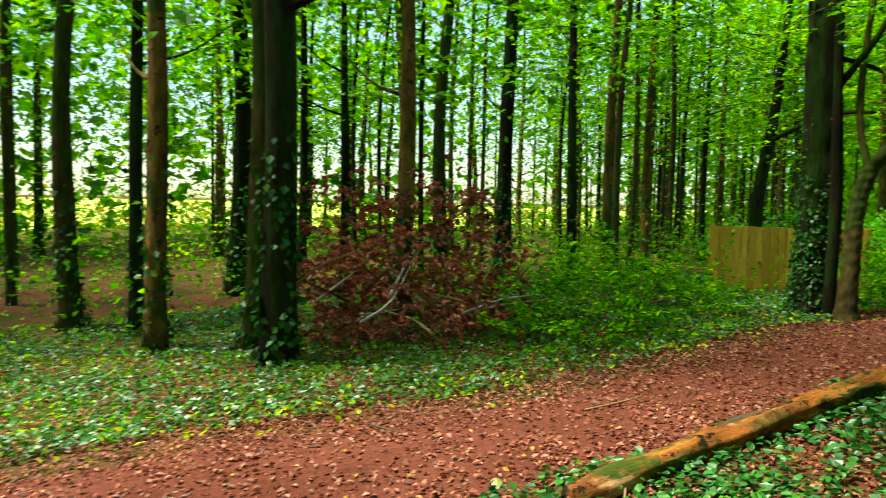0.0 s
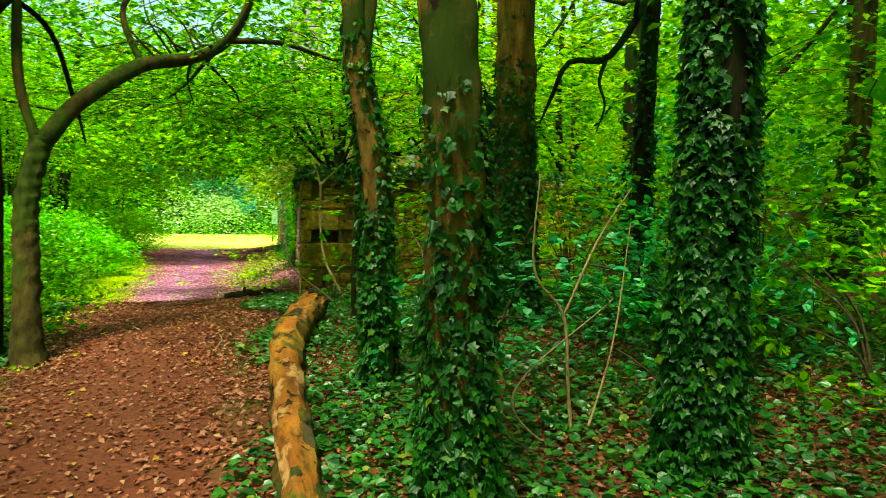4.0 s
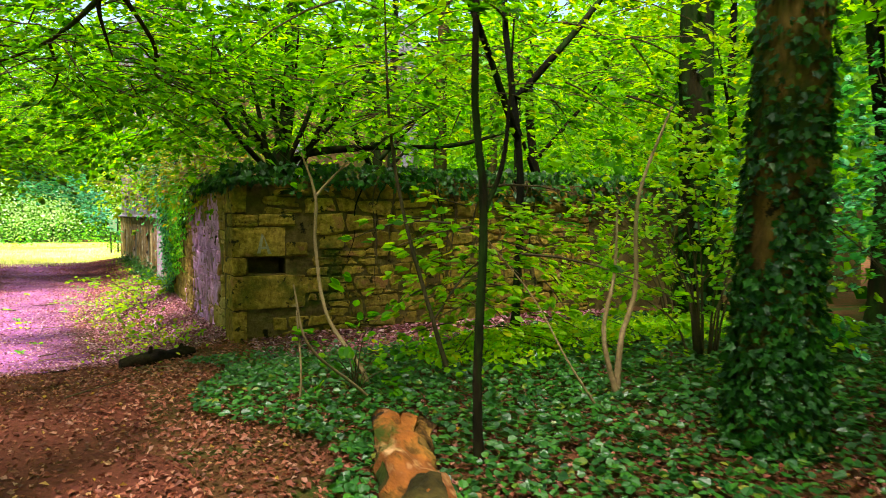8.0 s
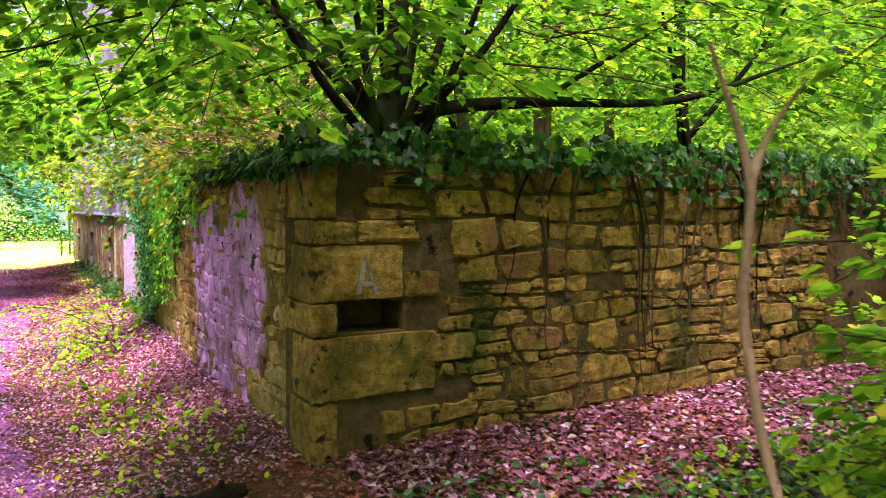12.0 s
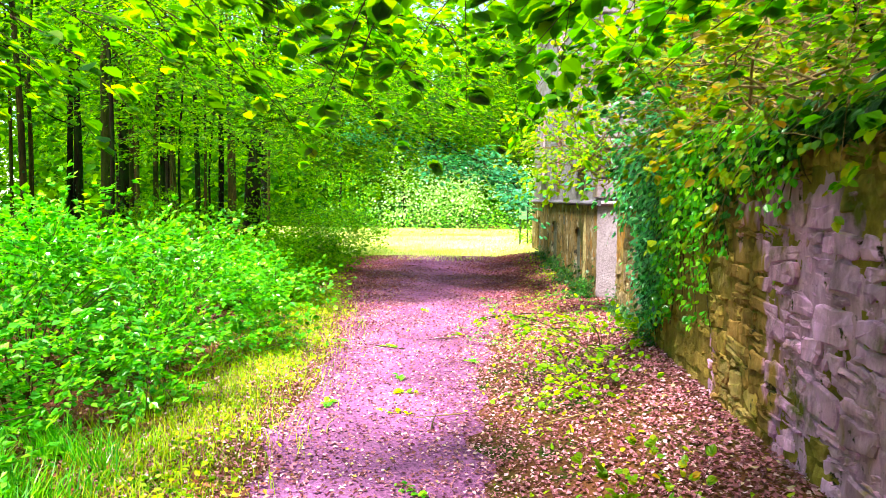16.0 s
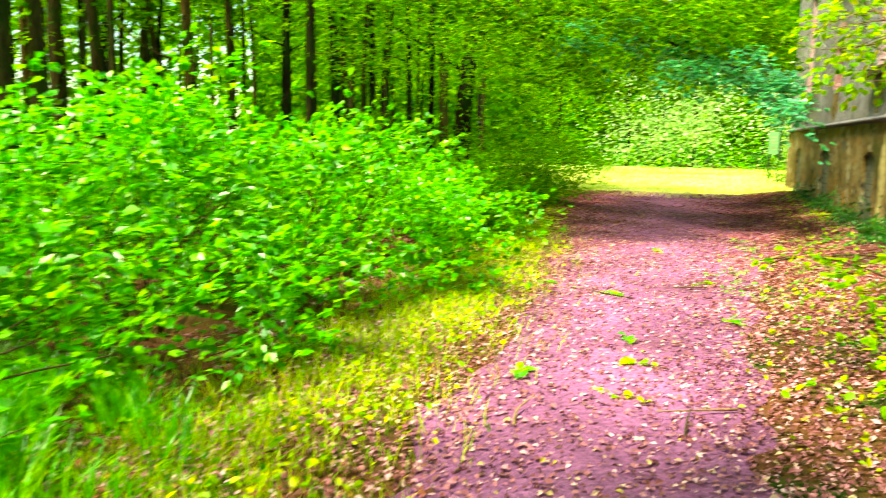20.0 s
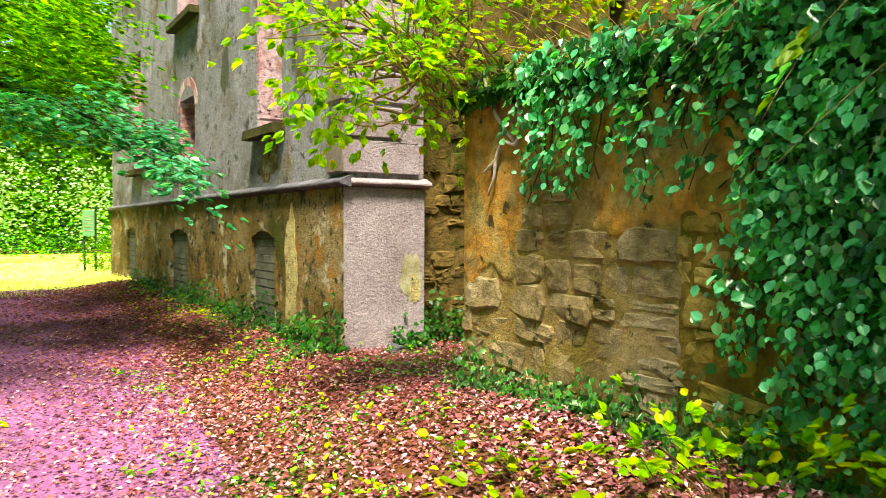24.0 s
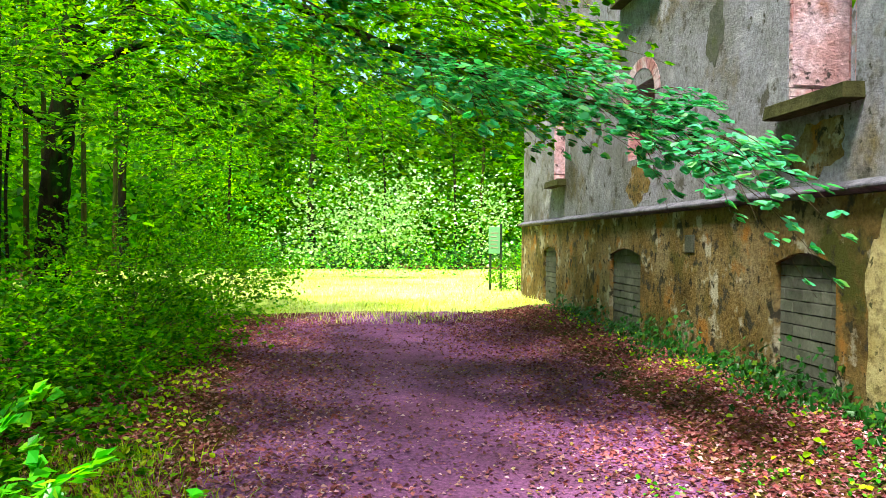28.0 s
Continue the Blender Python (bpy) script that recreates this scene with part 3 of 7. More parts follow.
def sprays(origins, dirs, length, count, width=0.45, droop=0.25, size=0.07, seed=0):
    """Flat fans: a drooping twig with side shoots, leaves set in turn along the shoots, all near one plane."""
    r = np.random.default_rng(seed)
    P, D, N, L, lines = [], [], [], [], []
    for o, d in zip(origins, dirs):
        ln = length * r.uniform(0.6, 1.25)
        d = unit(np.asarray(d, dtype=float))
        side = unit(np.cross(d, [0, 0, 1.0]))
        up = unit(np.cross(side, d) + np.array([0, 0, 0.5]) + r.normal(0, 0.3, 3))
        dr = droop * r.uniform(0.3, 1.4)
        tt = np.linspace(0, 1, 5)
        line = o + d * (tt * ln)[:, None] + np.array([0, 0, -1.0]) * (dr * ln * tt ** 2)[:, None]
        lines.append(line)
        n = max(4, int(count * r.uniform(0.6, 1.3)))
        shoots = max(3, n // 5)
        st = np.linspace(0.1, 0.95, shoots) + r.uniform(-0.04, 0.04, shoots)
        sl = width * ln * (1.08 - st) * r.uniform(0.5, 1.25, shoots)
        sg = np.where(np.arange(shoots) % 2, 1.0, -1.0)
        k = r.integers(0, shoots, n)
        u = r.uniform(0.12, 1.0, n)
        ahead = 0.5
        reach = sl[k] * u
        t = st[k]
        p = o + d * (t * ln + reach * ahead)[:, None] + side * (sg[k] * reach)[:, None]
        p[:, 2] += -dr * ln * t ** 2 - 0.1 * reach + r.normal(0, 0.012, n)
        turn = r.choice([-1.0, 1.0], n) * r.uniform(0.35, 0.9, n)
        dd = d * (ahead + 0.25 + 0.5 * np.abs(turn) * (turn * sg[k] < 0))[:, None] + side * (sg[k] * 0.8 + turn * 0.6)[:, None] + r.normal(0, 0.14, (n, 3))
        dd[:, 2] -= 0.2
        nn = up + r.normal(0, 0.3, (n, 3))
        P.append(p), D.append(dd), N.append(nn), L.append(size * r.uniform(0.65, 1.25, n))
    return np.concatenate(P), np.concatenate(D), np.concatenate(N), np.concatenate(L), lines


def twigs_mesh(name, lines, radius, mat, sides=4):
    return tubes_mesh(name, [tube(l, [radius, radius * 0.3], sides) for l in lines], mat)

# ---- ground ----
def spaced(lo, hi, step, far):
    core = np.arange(lo, hi + 1e-6, step)
    grow = np.cumsum(step * 1.35 ** np.arange(1, 40))
    out = grow[grow < far]
    return np.concatenate([lo - out[::-1], core, hi + out])


def grid_mesh(name, xs, ys, lift, mat):
    X, Y = np.meshgrid(xs, ys)
    Z = ground_z(X, Y) + lift
    n, m = len(xs), len(ys)
    i, j = np.meshgrid(np.arange(m - 1), np.arange(n - 1), indexing="ij")
    F = np.stack([i * n + j, i * n + j + 1, (i + 1) * n + j + 1, (i + 1) * n + j], -1).reshape(-1, 4)
    return mesh_of(name, np.stack([X, Y, Z], -1).reshape(-1, 3), F, mat)


tagged(part("ground", grid_mesh("ground", spaced(-9, 7, 0.2, 1500), spaced(-7, 46, 0.2, 1500), 0.0, "soil")),
       "leaf-strewn woodland ground of brown soil and moss", "ground", kind="structure")

PATH_Y = [-9, -2, -1.1, 0.1, 2.4, 4, 5.7, 8, 11, 14, 16, 18, 20, 24, 28, 33, 36, 37.5]
PATH_L = [-2.4, -1.7, -1.45, -1.1, -1.0, -1.2, -1.05, -1.25, -1.6, -1.8, -1.95, -2.15, -2.2, -2.6, -3.3, -4.0, -4.0, -3.0]
PATH_R = [0.2, 0.5, 0.6, 0.62, 0.62, 0.58, 0.45, 0.25, 0.35, 0.1, -0.1, -0.15, -0.1, 0.3, 0.9, 1.2, 1.0, 0.4]


def path_mesh(name, y0, y1, mat):
    ys = np.arange(y0, y1, 0.18)
    wob = 0.07 * np.sin(ys * 2.1) + 0.05 * np.sin(ys * 5.3 + 1)
    left = np.interp(ys, PATH_Y, PATH_L) + wob
    right = np.interp(ys, PATH_Y, PATH_R) + 0.06 * np.sin(ys * 2.7 + 2) + 0.05 * np.sin(ys * 6.1)
    k = 14
    f = np.linspace(0, 1, k)
    X = left[:, None] * (1 - f) + right[:, None] * f
    Y = np.repeat(ys[:, None], k, 1)
    crown = np.sin(f * math.pi) ** 0.4
    Z = ground_z(X, Y) + 0.03 * crown[None, :] - 0.012 + 0.006 * np.sin(X * 9 + Y * 7)
    i, j = np.meshgrid(np.arange(len(ys) - 1), np.arange(k - 1), indexing="ij")
    F = np.stack([i * k + j, i * k + j + 1, (i + 1) * k + j + 1, (i + 1) * k + j], -1).reshape(-1, 4)
    return mesh_of(name, np.stack([X, Y, Z], -1).reshape(-1, 3), F, mat)


tagged(part("drive", path_mesh("drive", 12.2, 37.5, "drive")), "wide mauve drive strewn with pale fallen leaves", "drive", kind="structure")
tagged(part("path", path_mesh("path", -9, 12.2, "path")), "trodden reddish-brown woodland path under fallen leaves", "path", kind="structure")


def meadow_mesh():
    xs, ys = np.arange(-14, 16, 0.5), np.arange(37, 62, 0.5)
    X, Y = np.meshgrid(xs, ys)
    edge = np.minimum.reduce([X + 14, 15.5 - X, Y - 37 + 0.6 * np.sin(X * 1.3), 61.5 - Y]).clip(0, 1)
    Z = ground_z(X, Y) - 0.02 + 0.06 * edge
    n, m = len(xs), len(ys)
    i, j = np.meshgrid(np.arange(m - 1), np.arange(n - 1), indexing="ij")
    F = np.stack([i * n + j, i * n + j + 1, (i + 1) * n + j + 1, (i + 1) * n + j], -1).reshape(-1, 4)
    return mesh_of("meadow", np.stack([X, Y, Z], -1).reshape(-1, 3), F, "meadow")


def field_mesh(x0, x1, y0, y1):
    xs, ys = np.linspace(x0, x1, 30), np.linspace(y0, y1, 40)
    X, Y = np.meshgrid(xs, ys)
    edge = np.minimum.reduce([X - x0, x1 - X, Y - y0, y1 - Y]).clip(0, 8)
    Z = ground_z(X, Y) - 0.3 + 0.06 * edge
    n, m = len(xs), len(ys)
    i, j = np.meshgrid(np.arange(m - 1), np.arange(n - 1), indexing="ij")
    F = np.stack([i * n + j, i * n + j + 1, (i + 1) * n + j + 1, (i + 1) * n + j], -1).reshape(-1, 4)
    return mesh_of("field", np.stack([X, Y, Z], -1).reshape(-1, 3), F, "meadow")


tagged(part("field", field_mesh(-400, -32, -260, 260)), "open bright grass field beyond the wood", "field", kind="structure")
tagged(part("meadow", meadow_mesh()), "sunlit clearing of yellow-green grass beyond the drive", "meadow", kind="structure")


# ---- walls ----
def slab_with_openings(name, origin, along, out, length, height, depth, openings, mat):
    """An upright wall: origin at its foot on the outer face, holes given as (a0, a1, z0, z1), cut right through."""
    o, u, w = Vector(origin), Vector(along), Vector(out)
    a = sorted({0.0, length, *[v for h in openings for v in h[:2]]})
    z = sorted({0.0, height, *[v for h in openings for v in h[2:4]]})
    hole = lambda i, j: not (0 <= i < len(a) - 1 and 0 <= j < len(z) - 1) or any(
        h[0] < (a[i] + a[i + 1]) / 2 < h[1] and h[2] < (z[j] + z[j + 1]) / 2 < h[3] for h in openings)
    bm = bmesh.new()
    seen = {}

    def v(i, j, back):
        key = (i, j, back)
        if key not in seen:
            seen[key] = bm.verts.new(o + u * a[i] - w * (depth * back) + Vector((0, 0, z[j])))
        return seen[key]

    for i in range(len(a) - 1):
        for j in range(len(z) - 1):
            if hole(i, j):
                continue
            bm.faces.new([v(i, j, 0), v(i + 1, j, 0), v(i + 1, j + 1, 0), v(i, j + 1, 0)])
            bm.faces.new([v(i, j + 1, 1), v(i + 1, j + 1, 1), v(i + 1, j, 1), v(i, j, 1)])
            for di, dj, p, q in ((-1, 0, (i, j), (i, j + 1)), (1, 0, (i + 1, j + 1), (i + 1, j)),
                                 (0, -1, (i + 1, j), (i, j)), (0, 1, (i, j + 1), (i + 1, j + 1))):
                if hole(i + di, j + dj):
                    bm.faces.new([v(*p, 0), v(*q, 0), v(*q, 1), v(*p, 1)])
    bmesh.ops.recalc_face_normals(bm, faces=bm.faces)
    return part(name, bm, mat=mat)


def stone_mesh(w, h, d, seed, mat="stone"):
    """One rubble stone, worn and irregular: w along x, d along y (outward is -y), h along z, about its middle."""
    r = random.Random(seed)
    n = 8
    j = lambda: r.uniform(0.9, 1.06)
    edge = [(cx * j() * w / 2, cz * j() * h / 2) for cx, cz in ((-1, -1), (r.uniform(-0.3, 0.3), -1.02), (1, -1), (1.02, r.uniform(-0.3, 0.3)), (1, 1), (r.uniform(-0.3, 0.3), 1.02), (-1, 1), (-1.02, r.uniform(-0.3, 0.3)))]
    bm = bmesh.new()
    slope = (r.uniform(-0.05, 0.05), r.uniform(-0.08, 0.08))
    ring = lambda y, k: [bm.verts.new((x * k, y + (slope[0] * x + slope[1] * z) * (y < 0) + r.uniform(-0.004, 0.004), z * k)) for x, z in edge]
    back, mid, rim, face = ring(d / 2, 1.0), ring(-d / 2 + 0.018, 1.0), ring(-d / 2 + 0.006, 0.965), ring(-d / 2, 0.88)
    for p, q in ((back, mid), (mid, rim), (rim, face)):
        for i in range(n):
            bm.faces.new([p[i], p[(i + 1) % n], q[(i + 1) % n], q[i]])
    bm.faces.new(face)
    bmesh.ops.recalc_face_normals(bm, faces=bm.faces)
    for f in bm.faces:
        f.smooth = len(f.verts) == 4 and abs(f.normal.y) < 0.9
    me = bpy.data.meshes.new("stone")
    bm.to_mesh(me)
    bm.free()
    me.materials.append(M[mat])
    return me


def box_bm(x0, x1, y0, y1, z0, z1, bevel=0.0, seed=None):
    bm = bmesh.new()
    bmesh.ops.create_cube(bm, size=1)
    r = random.Random(seed)
    for v in bm.verts:
        v.co = Vector((x0 if v.co.x < 0 else x1, y0 if v.co.y < 0 else y1, z0 if v.co.z < 0 else z1))
    if bevel:
        bmesh.ops.bevel(bm, geom=bm.edges[:], offset=bevel, segments=1, affect="EDGES")
    if seed is not None:
        for v in bm.verts:
            v.co += Vector([r.uniform(-1, 1) * min(bevel, 0.012) for _ in range(3)])
    return bm


def value_noise(x, y, seed):
    """Smooth random heights from 0 to 1 over a plane."""
    table = np.random.default_rng(seed).random((64, 64))
    xi, yi = np.floor(x).astype(int), np.floor(y).astype(int)
    fx, fy = x - xi, y - yi
    fx, fy = fx * fx * (3 - 2 * fx), fy * fy * (3 - 2 * fy)
    at = lambda a, b: table[a % 64, b % 64]
    return (at(xi, yi) * (1 - fx) + at(xi + 1, yi) * fx) * (1 - fy) + (at(xi, yi + 1) * (1 - fx) + at(xi + 1, yi + 1) * fx) * fy


def rubble_stone(corners, gap, proud, r, mat):
    """One irregular stone from four corners in the wall's plane; its face is split and uneven."""
    c = np.array(corners)
    mid = c.mean(0)
    pts = []
    for i in range(4):
        p, q = c[i], c[(i + 1) % 4]
        pts.append(p + (mid - p) * r.uniform(0.03, 0.16))
        pts.append(p + (q - p) * r.uniform(0.3, 0.5) + r.normal(0, 0.008, 2))
        pts.append(p + (q - p) * r.uniform(0.55, 0.75) + r.normal(0, 0.008, 2))
    e = np.array(pts) - mid
    d = np.linalg.norm(e, axis=1, keepdims=True)
    e = e * np.clip(1 - gap / d, 0.4, 1)
    n = len(e)
    slope = r.normal(0, 0.05, 2)
    def ring(k, y, rough):
        return np.column_stack([e[:, 0] * k, y + (e @ slope) * k * (y < 0.03) + r.normal(0, rough, n), e[:, 1] * k])
    V = np.concatenate([ring(1.0, 0.05, 0), ring(1.0, -proud + 0.014, 0.003), ring(0.86, -proud, 0.005), [[0, -proud - r.uniform(-0.004, 0.01), 0]]])
    a = np.arange(n)
    b = (a + 1) % n
    Q = np.concatenate([np.stack([a + k * n, b + k * n, b + (k + 1) * n, a + (k + 1) * n], -1) for k in range(2)])
    T = np.stack([a + 2 * n, b + 2 * n, np.full(n, 3 * n)], -1)
    return mid, mesh_of("stone", V, [Q, T], mat, False)


def rubble(parent, length, height, place, limit, seed, skip=lambda a, z: False, mat="stone", gap=0.008, size=1.0, proud=(0.004, 0.03), bare=0.72, z0=0.0, heights=(0.07, 0.1, 0.13, 0.16, 0.19, 0.22)):
    """Wandering courses of uneven stones over a face; some stretches stay under mortar."""
    r = np.random.default_rng(seed)
    z, made = z0, 0
    wave = lambda i, a: 0.03 * math.sin(a * 1.7 + i * 2.1 + seed) + 0.02 * math.sin(a * 4.3 + i * 1.3)
    i = 0
    while z < height - 0.04:
        h = size * r.choice(heights)
        a, lo_s, hi_s = -0.05, 0.0, 0.0
        while a < length - 0.04:
            w = min(float(np.clip(h * r.uniform(0.8, 2.9), 0.1 * size, 0.5)), length - a)
            nlo, nhi = r.normal(0, 0.022, 2)
            quad = [(a + lo_s, z + wave(i, a)), (a + w + nlo, z + wave(i, a + w)), (a + w + nhi, z + h + wave(i + 1, a + w)), (a + hi_s, z + h + wave(i + 1, a))]
            split = h > 0.12 * size and r.random() < 0.3
            if split:
                f = r.uniform(0.35, 0.65)
                ml = [quad[0][k] + (quad[3][k] - quad[0][k]) * f for k in (0, 1)]
                mr = [quad[1][k] + (quad[2][k] - quad[1][k]) * (f + r.uniform(-0.1, 0.1)) for k in (0, 1)]
                cells = [[quad[0], quad[1], mr, ml], [ml, mr, quad[2], quad[3]]]
            else:
                cells = [quad]
            for cell in cells:
                ca, cz = a + w / 2, sum(p[1] for p in cell) / 4
                cover = value_noise(np.array(ca * 1.9), np.array(cz * 2.3), seed) * 0.7 + value_noise(np.array(ca * 6.0), np.array(cz * 6.0), seed + 1) * 0.3
                if made >= limit or skip(ca, cz) or cover > bare or ca < 0.03:
                    continue
                mid, me = rubble_stone(cell, gap * r.uniform(0.4, 1.7), r.uniform(*proud), r, mat)
                ob = new("stone", me)
                ob.parent = parent
                ob.matrix_basis = place(float(mid[0]), float(mid[1]), 0.0)
                made += 1
            a, lo_s, hi_s = a + w, nlo, nhi
        z, i = z + h, i + 1
    return made


def wall_skin(name, label, parent, a0, a1, z0, z1, place, seed, mat, amp=0.02, step=0.03, proud=0.003, keep=None, stuff=False):
    """A rough coat of mortar or plaster over a face: uneven, and where keep() is false it is broken away."""
    aa, zz = np.arange(a0, a1 + step, step).clip(a0, a1), np.arange(z0, z1 + step, step).clip(z0, z1)
    A, Z = np.meshgrid(aa, zz)
    h = 0.5 * value_noise(A * 3.1, Z * 3.7, seed) + 0.3 * value_noise(A * 9, Z * 10, seed + 1) + 0.35 * value_noise(A * 25, Z * 25, seed + 2)
    h = proud + amp * (h - 0.25)
    if keep is not None:
        on = np.clip(keep(A + 0.05 * (value_noise(A * 7, Z * 7, seed + 3) - 0.5), Z + 0.05 * (value_noise(A * 8, Z * 8, seed + 4) - 0.5)), 0, 1)
        h = h * on - 0.02 * (1 - on)
    o = np.array(place(0.0, 0.0, 0.0).to_translation())
    u = np.array(place(1.0, 0.0, 0.0).to_translation()) - o
    w = np.array(place(0.0, 0.0, 1.0).to_translation()) - o
    V = o + A[..., None] * u + Z[..., None] * np.array([0, 0, 1.0]) + h[..., None] * w
    n, m = len(aa), len(zz)
    i, j = np.meshgrid(np.arange(m - 1), np.arange(n - 1), indexing="ij")
    F = np.stack([i * n + j, i * n + j + 1, (i + 1) * n + j + 1, (i + 1) * n + j], -1)
    if keep is not None:
        F = F[(on[:-1, :-1] + on[1:, 1:] + on[1:, :-1] + on[:-1, 1:]) > 0.3]
    return part(name, mesh_of(name, V.reshape(-1, 3), F.reshape(-1, 4), mat), parent, label)


def rough_box(x0, x1, y0, y1, z0, z1, seed, cuts=5, rough=0.007):
    """A squared block with chipped, uneven faces and worn edges."""
    bm = box_bm(x0, x1, y0, y1, z0, z1)
    bmesh.ops.subdivide_edges(bm, edges=bm.edges[:], cuts=cuts, use_grid_fill=True)
    r = random.Random(seed)
    lo, hi = Vector((x0, y0, z0)), Vector((x1, y1, z1))
    for v in bm.verts:
        on = [abs(v.co[k] - lo[k]) < 1e-5 or abs(v.co[k] - hi[k]) < 1e-5 for k in range(3)]
        if sum(on) > 1:
            for k in range(3):
                if on[k]:
                    v.co[k] += (1 if abs(v.co[k] - lo[k]) < 1e-5 else -1) * r.uniform(0.2, 1.8) * rough
        v.co += Vector([r.uniform(-0.6, 0.6) * rough for _ in range(3)])
    return bm


WALL_TOP = 2.2
FRONT_Y, FRONT_X0, FRONT_X1 = 11.99, 1.47, 13.0
SIDE = [(1.5, 11.99), (1.9, 22.83)]
# front wall of the enclosure, with the small square hole near its corner
front = slab_with_openings("wall_front", (FRONT_X0, FRONT_Y, -0.3), (1, 0, 0), (0, -1, 0), FRONT_X1 - FRONT_X0, WALL_TOP + 0.3, 0.55,
                           [(0.14, 0.62, 1.335, 1.54)], "mortar")
tagged(front, "old rubble stone enclosure wall, mossy, topped with ivy", "wall", kind="structure")
ang = math.atan2(SIDE[1][0] - SIDE[0][0], SIDE[1][1] - SIDE[0][1])
along = Vector((math.sin(ang), math.cos(ang), 0))
outw = Vector((-math.cos(ang), math.sin(ang), 0))
side_len = (Vector((*SIDE[1], 0)) - Vector((*SIDE[0], 0))).length
side_at = lambda a: (SIDE[0][0] + 0.0096 + along.x * a, SIDE[0][1] + along.y * a, -0.5)
side = slab_with_openings("wall_side", side_at(0.553), tuple(along), tuple(outw), 5.05, WALL_TOP + 0.5, 0.5, [], "mortar_pale")
tagged(side, "limewashed rubble garden wall beside the drive, pink light in its colour", "wall", kind="structure")
side_mid = slab_with_openings("wall_side_middle", side_at(5.603), tuple(along), tuple(outw), 3.1, WALL_TOP + 0.5, 0.5, [], "mortar_ochre")
tagged(side_mid, "ivy-hung stretch of the ochre garden wall", "wall", kind="structure")
side_end = slab_with_openings("wall_side_end", side_at(8.703), tuple(along), tuple(outw), side_len - 8.703, WALL_TOP + 0.5, 0.5, [], "mortar_grey")
tagged(side_end, "end of the garden wall, grey stone under rusty plaster", "wall", kind="structure")
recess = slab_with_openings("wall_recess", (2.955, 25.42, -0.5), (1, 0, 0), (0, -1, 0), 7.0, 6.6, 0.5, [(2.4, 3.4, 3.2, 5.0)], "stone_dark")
tagged(recess, "rough rubble cross wall set back beside the pale pier", "wall", kind="structure")
for nm, o, u, w, ln in (("wall_back", (13.0, 11.99 + 0.56, -0.5), (0, 1, 0), (1, 0, 0), 13.5),):
    tagged(slab_with_openings(nm, o, u, w, ln, WALL_TOP + 0.5, 0.5, [], "mortar"), "plain far side of the walled enclosure", "wall", kind="structure")

# ---- the tall building ----
BX, BY0, BY1, BTOP = 1.97, 25.2, 40.2, 9.2
FOOT = -0.6
low_holes = [(27.28 - BY0, 28.22 - BY0), (31.75 - BY0, 33.12 - BY0), (36.6 - BY0, 37.8 - BY0)]
lower = slab_with_openings("wall_long_lower", (BX, BY0, FOOT), (0, 1, 0), (-1, 0, 0), BY1 - BY0, 1.62 - FOOT, 0.7,
                           [(a, b, -0.15 - FOOT, 1.15 - FOOT) for a, b in low_holes], "render_low")
tagged(lower, "stained brown roughcast basement wall of a ruined building", "wall", kind="structure")
tall = [(27.13 - BY0, 28.12 - BY0, 2.5, 5.3), (31.4 - BY0, 32.5 - BY0, 2.45, 3.5), (31.2 - BY0, 32.7 - BY0, 4.95, 7.6),
        (36.15 - BY0, 37.1 - BY0, 2.5, 5.2), (27.0 - BY0, 28.2 - BY0, 6.0, 8.3)]
upper = slab_with_openings("wall_long_upper", (BX + 0.05, BY0, 1.72), (0, 1, 0), (-1, 0, 0), BY1 - BY0, BTOP - 1.72, 0.62,
                           [(a, b, z0 - 1.72, z1 - 1.72) for a, b, z0, z1 in tall], "render_wall")
tagged(upper, "tall grey pitted roughcast wall with empty window openings", "wall", kind="structure")
end_low = slab_with_openings("wall_end_lower", (BX + 0.7, BY0, FOOT), (1, 0, 0), (0, -1, 0), 0.28, 1.62 - FOOT, 0.68, [], "dressed")
tagged(end_low, "pale roughcast end pier of the ruined building", "wall", kind="structure")
end_skin = slab_with_openings("wall_end_facing", (BX + 0.004, BY0 - 0.012, FOOT), (1, 0, 0), (0, -1, 0), 0.974, 1.62 - FOOT, 0.011, [], "dressed")
tagged(end_skin, "pale pinkish roughcast facing with a crumbling patch", "wall", kind="structure")
end_up = slab_with_openings("wall_end_upper", (BX + 0.672, BY0 + 0.02, 1.72), (1, 0, 0), (0, -1, 0), 0.31, BTOP - 1.72, 0.6, [], "dressed")
tagged(end_up, "pale end wall of the ruined building above the ledge", "wall", kind="structure")
for nm, o, u, w, ln, z0 in (("wall_far_end", (BX + 0.705, BY1, FOOT), (1, 0, 0), (0, 1, 0), 8.0, FOOT), ("wall_rear", (9.95, BY0, FOOT), (0, 1, 0), (1, 0, 0), 15.0, FOOT)):
    tagged(slab_with_openings(nm, o, u, w, ln, BTOP - z0 - 1.0, 0.5, [], "render_wall"), "plain roughcast wall closing the ruin", "wall", kind="structure")


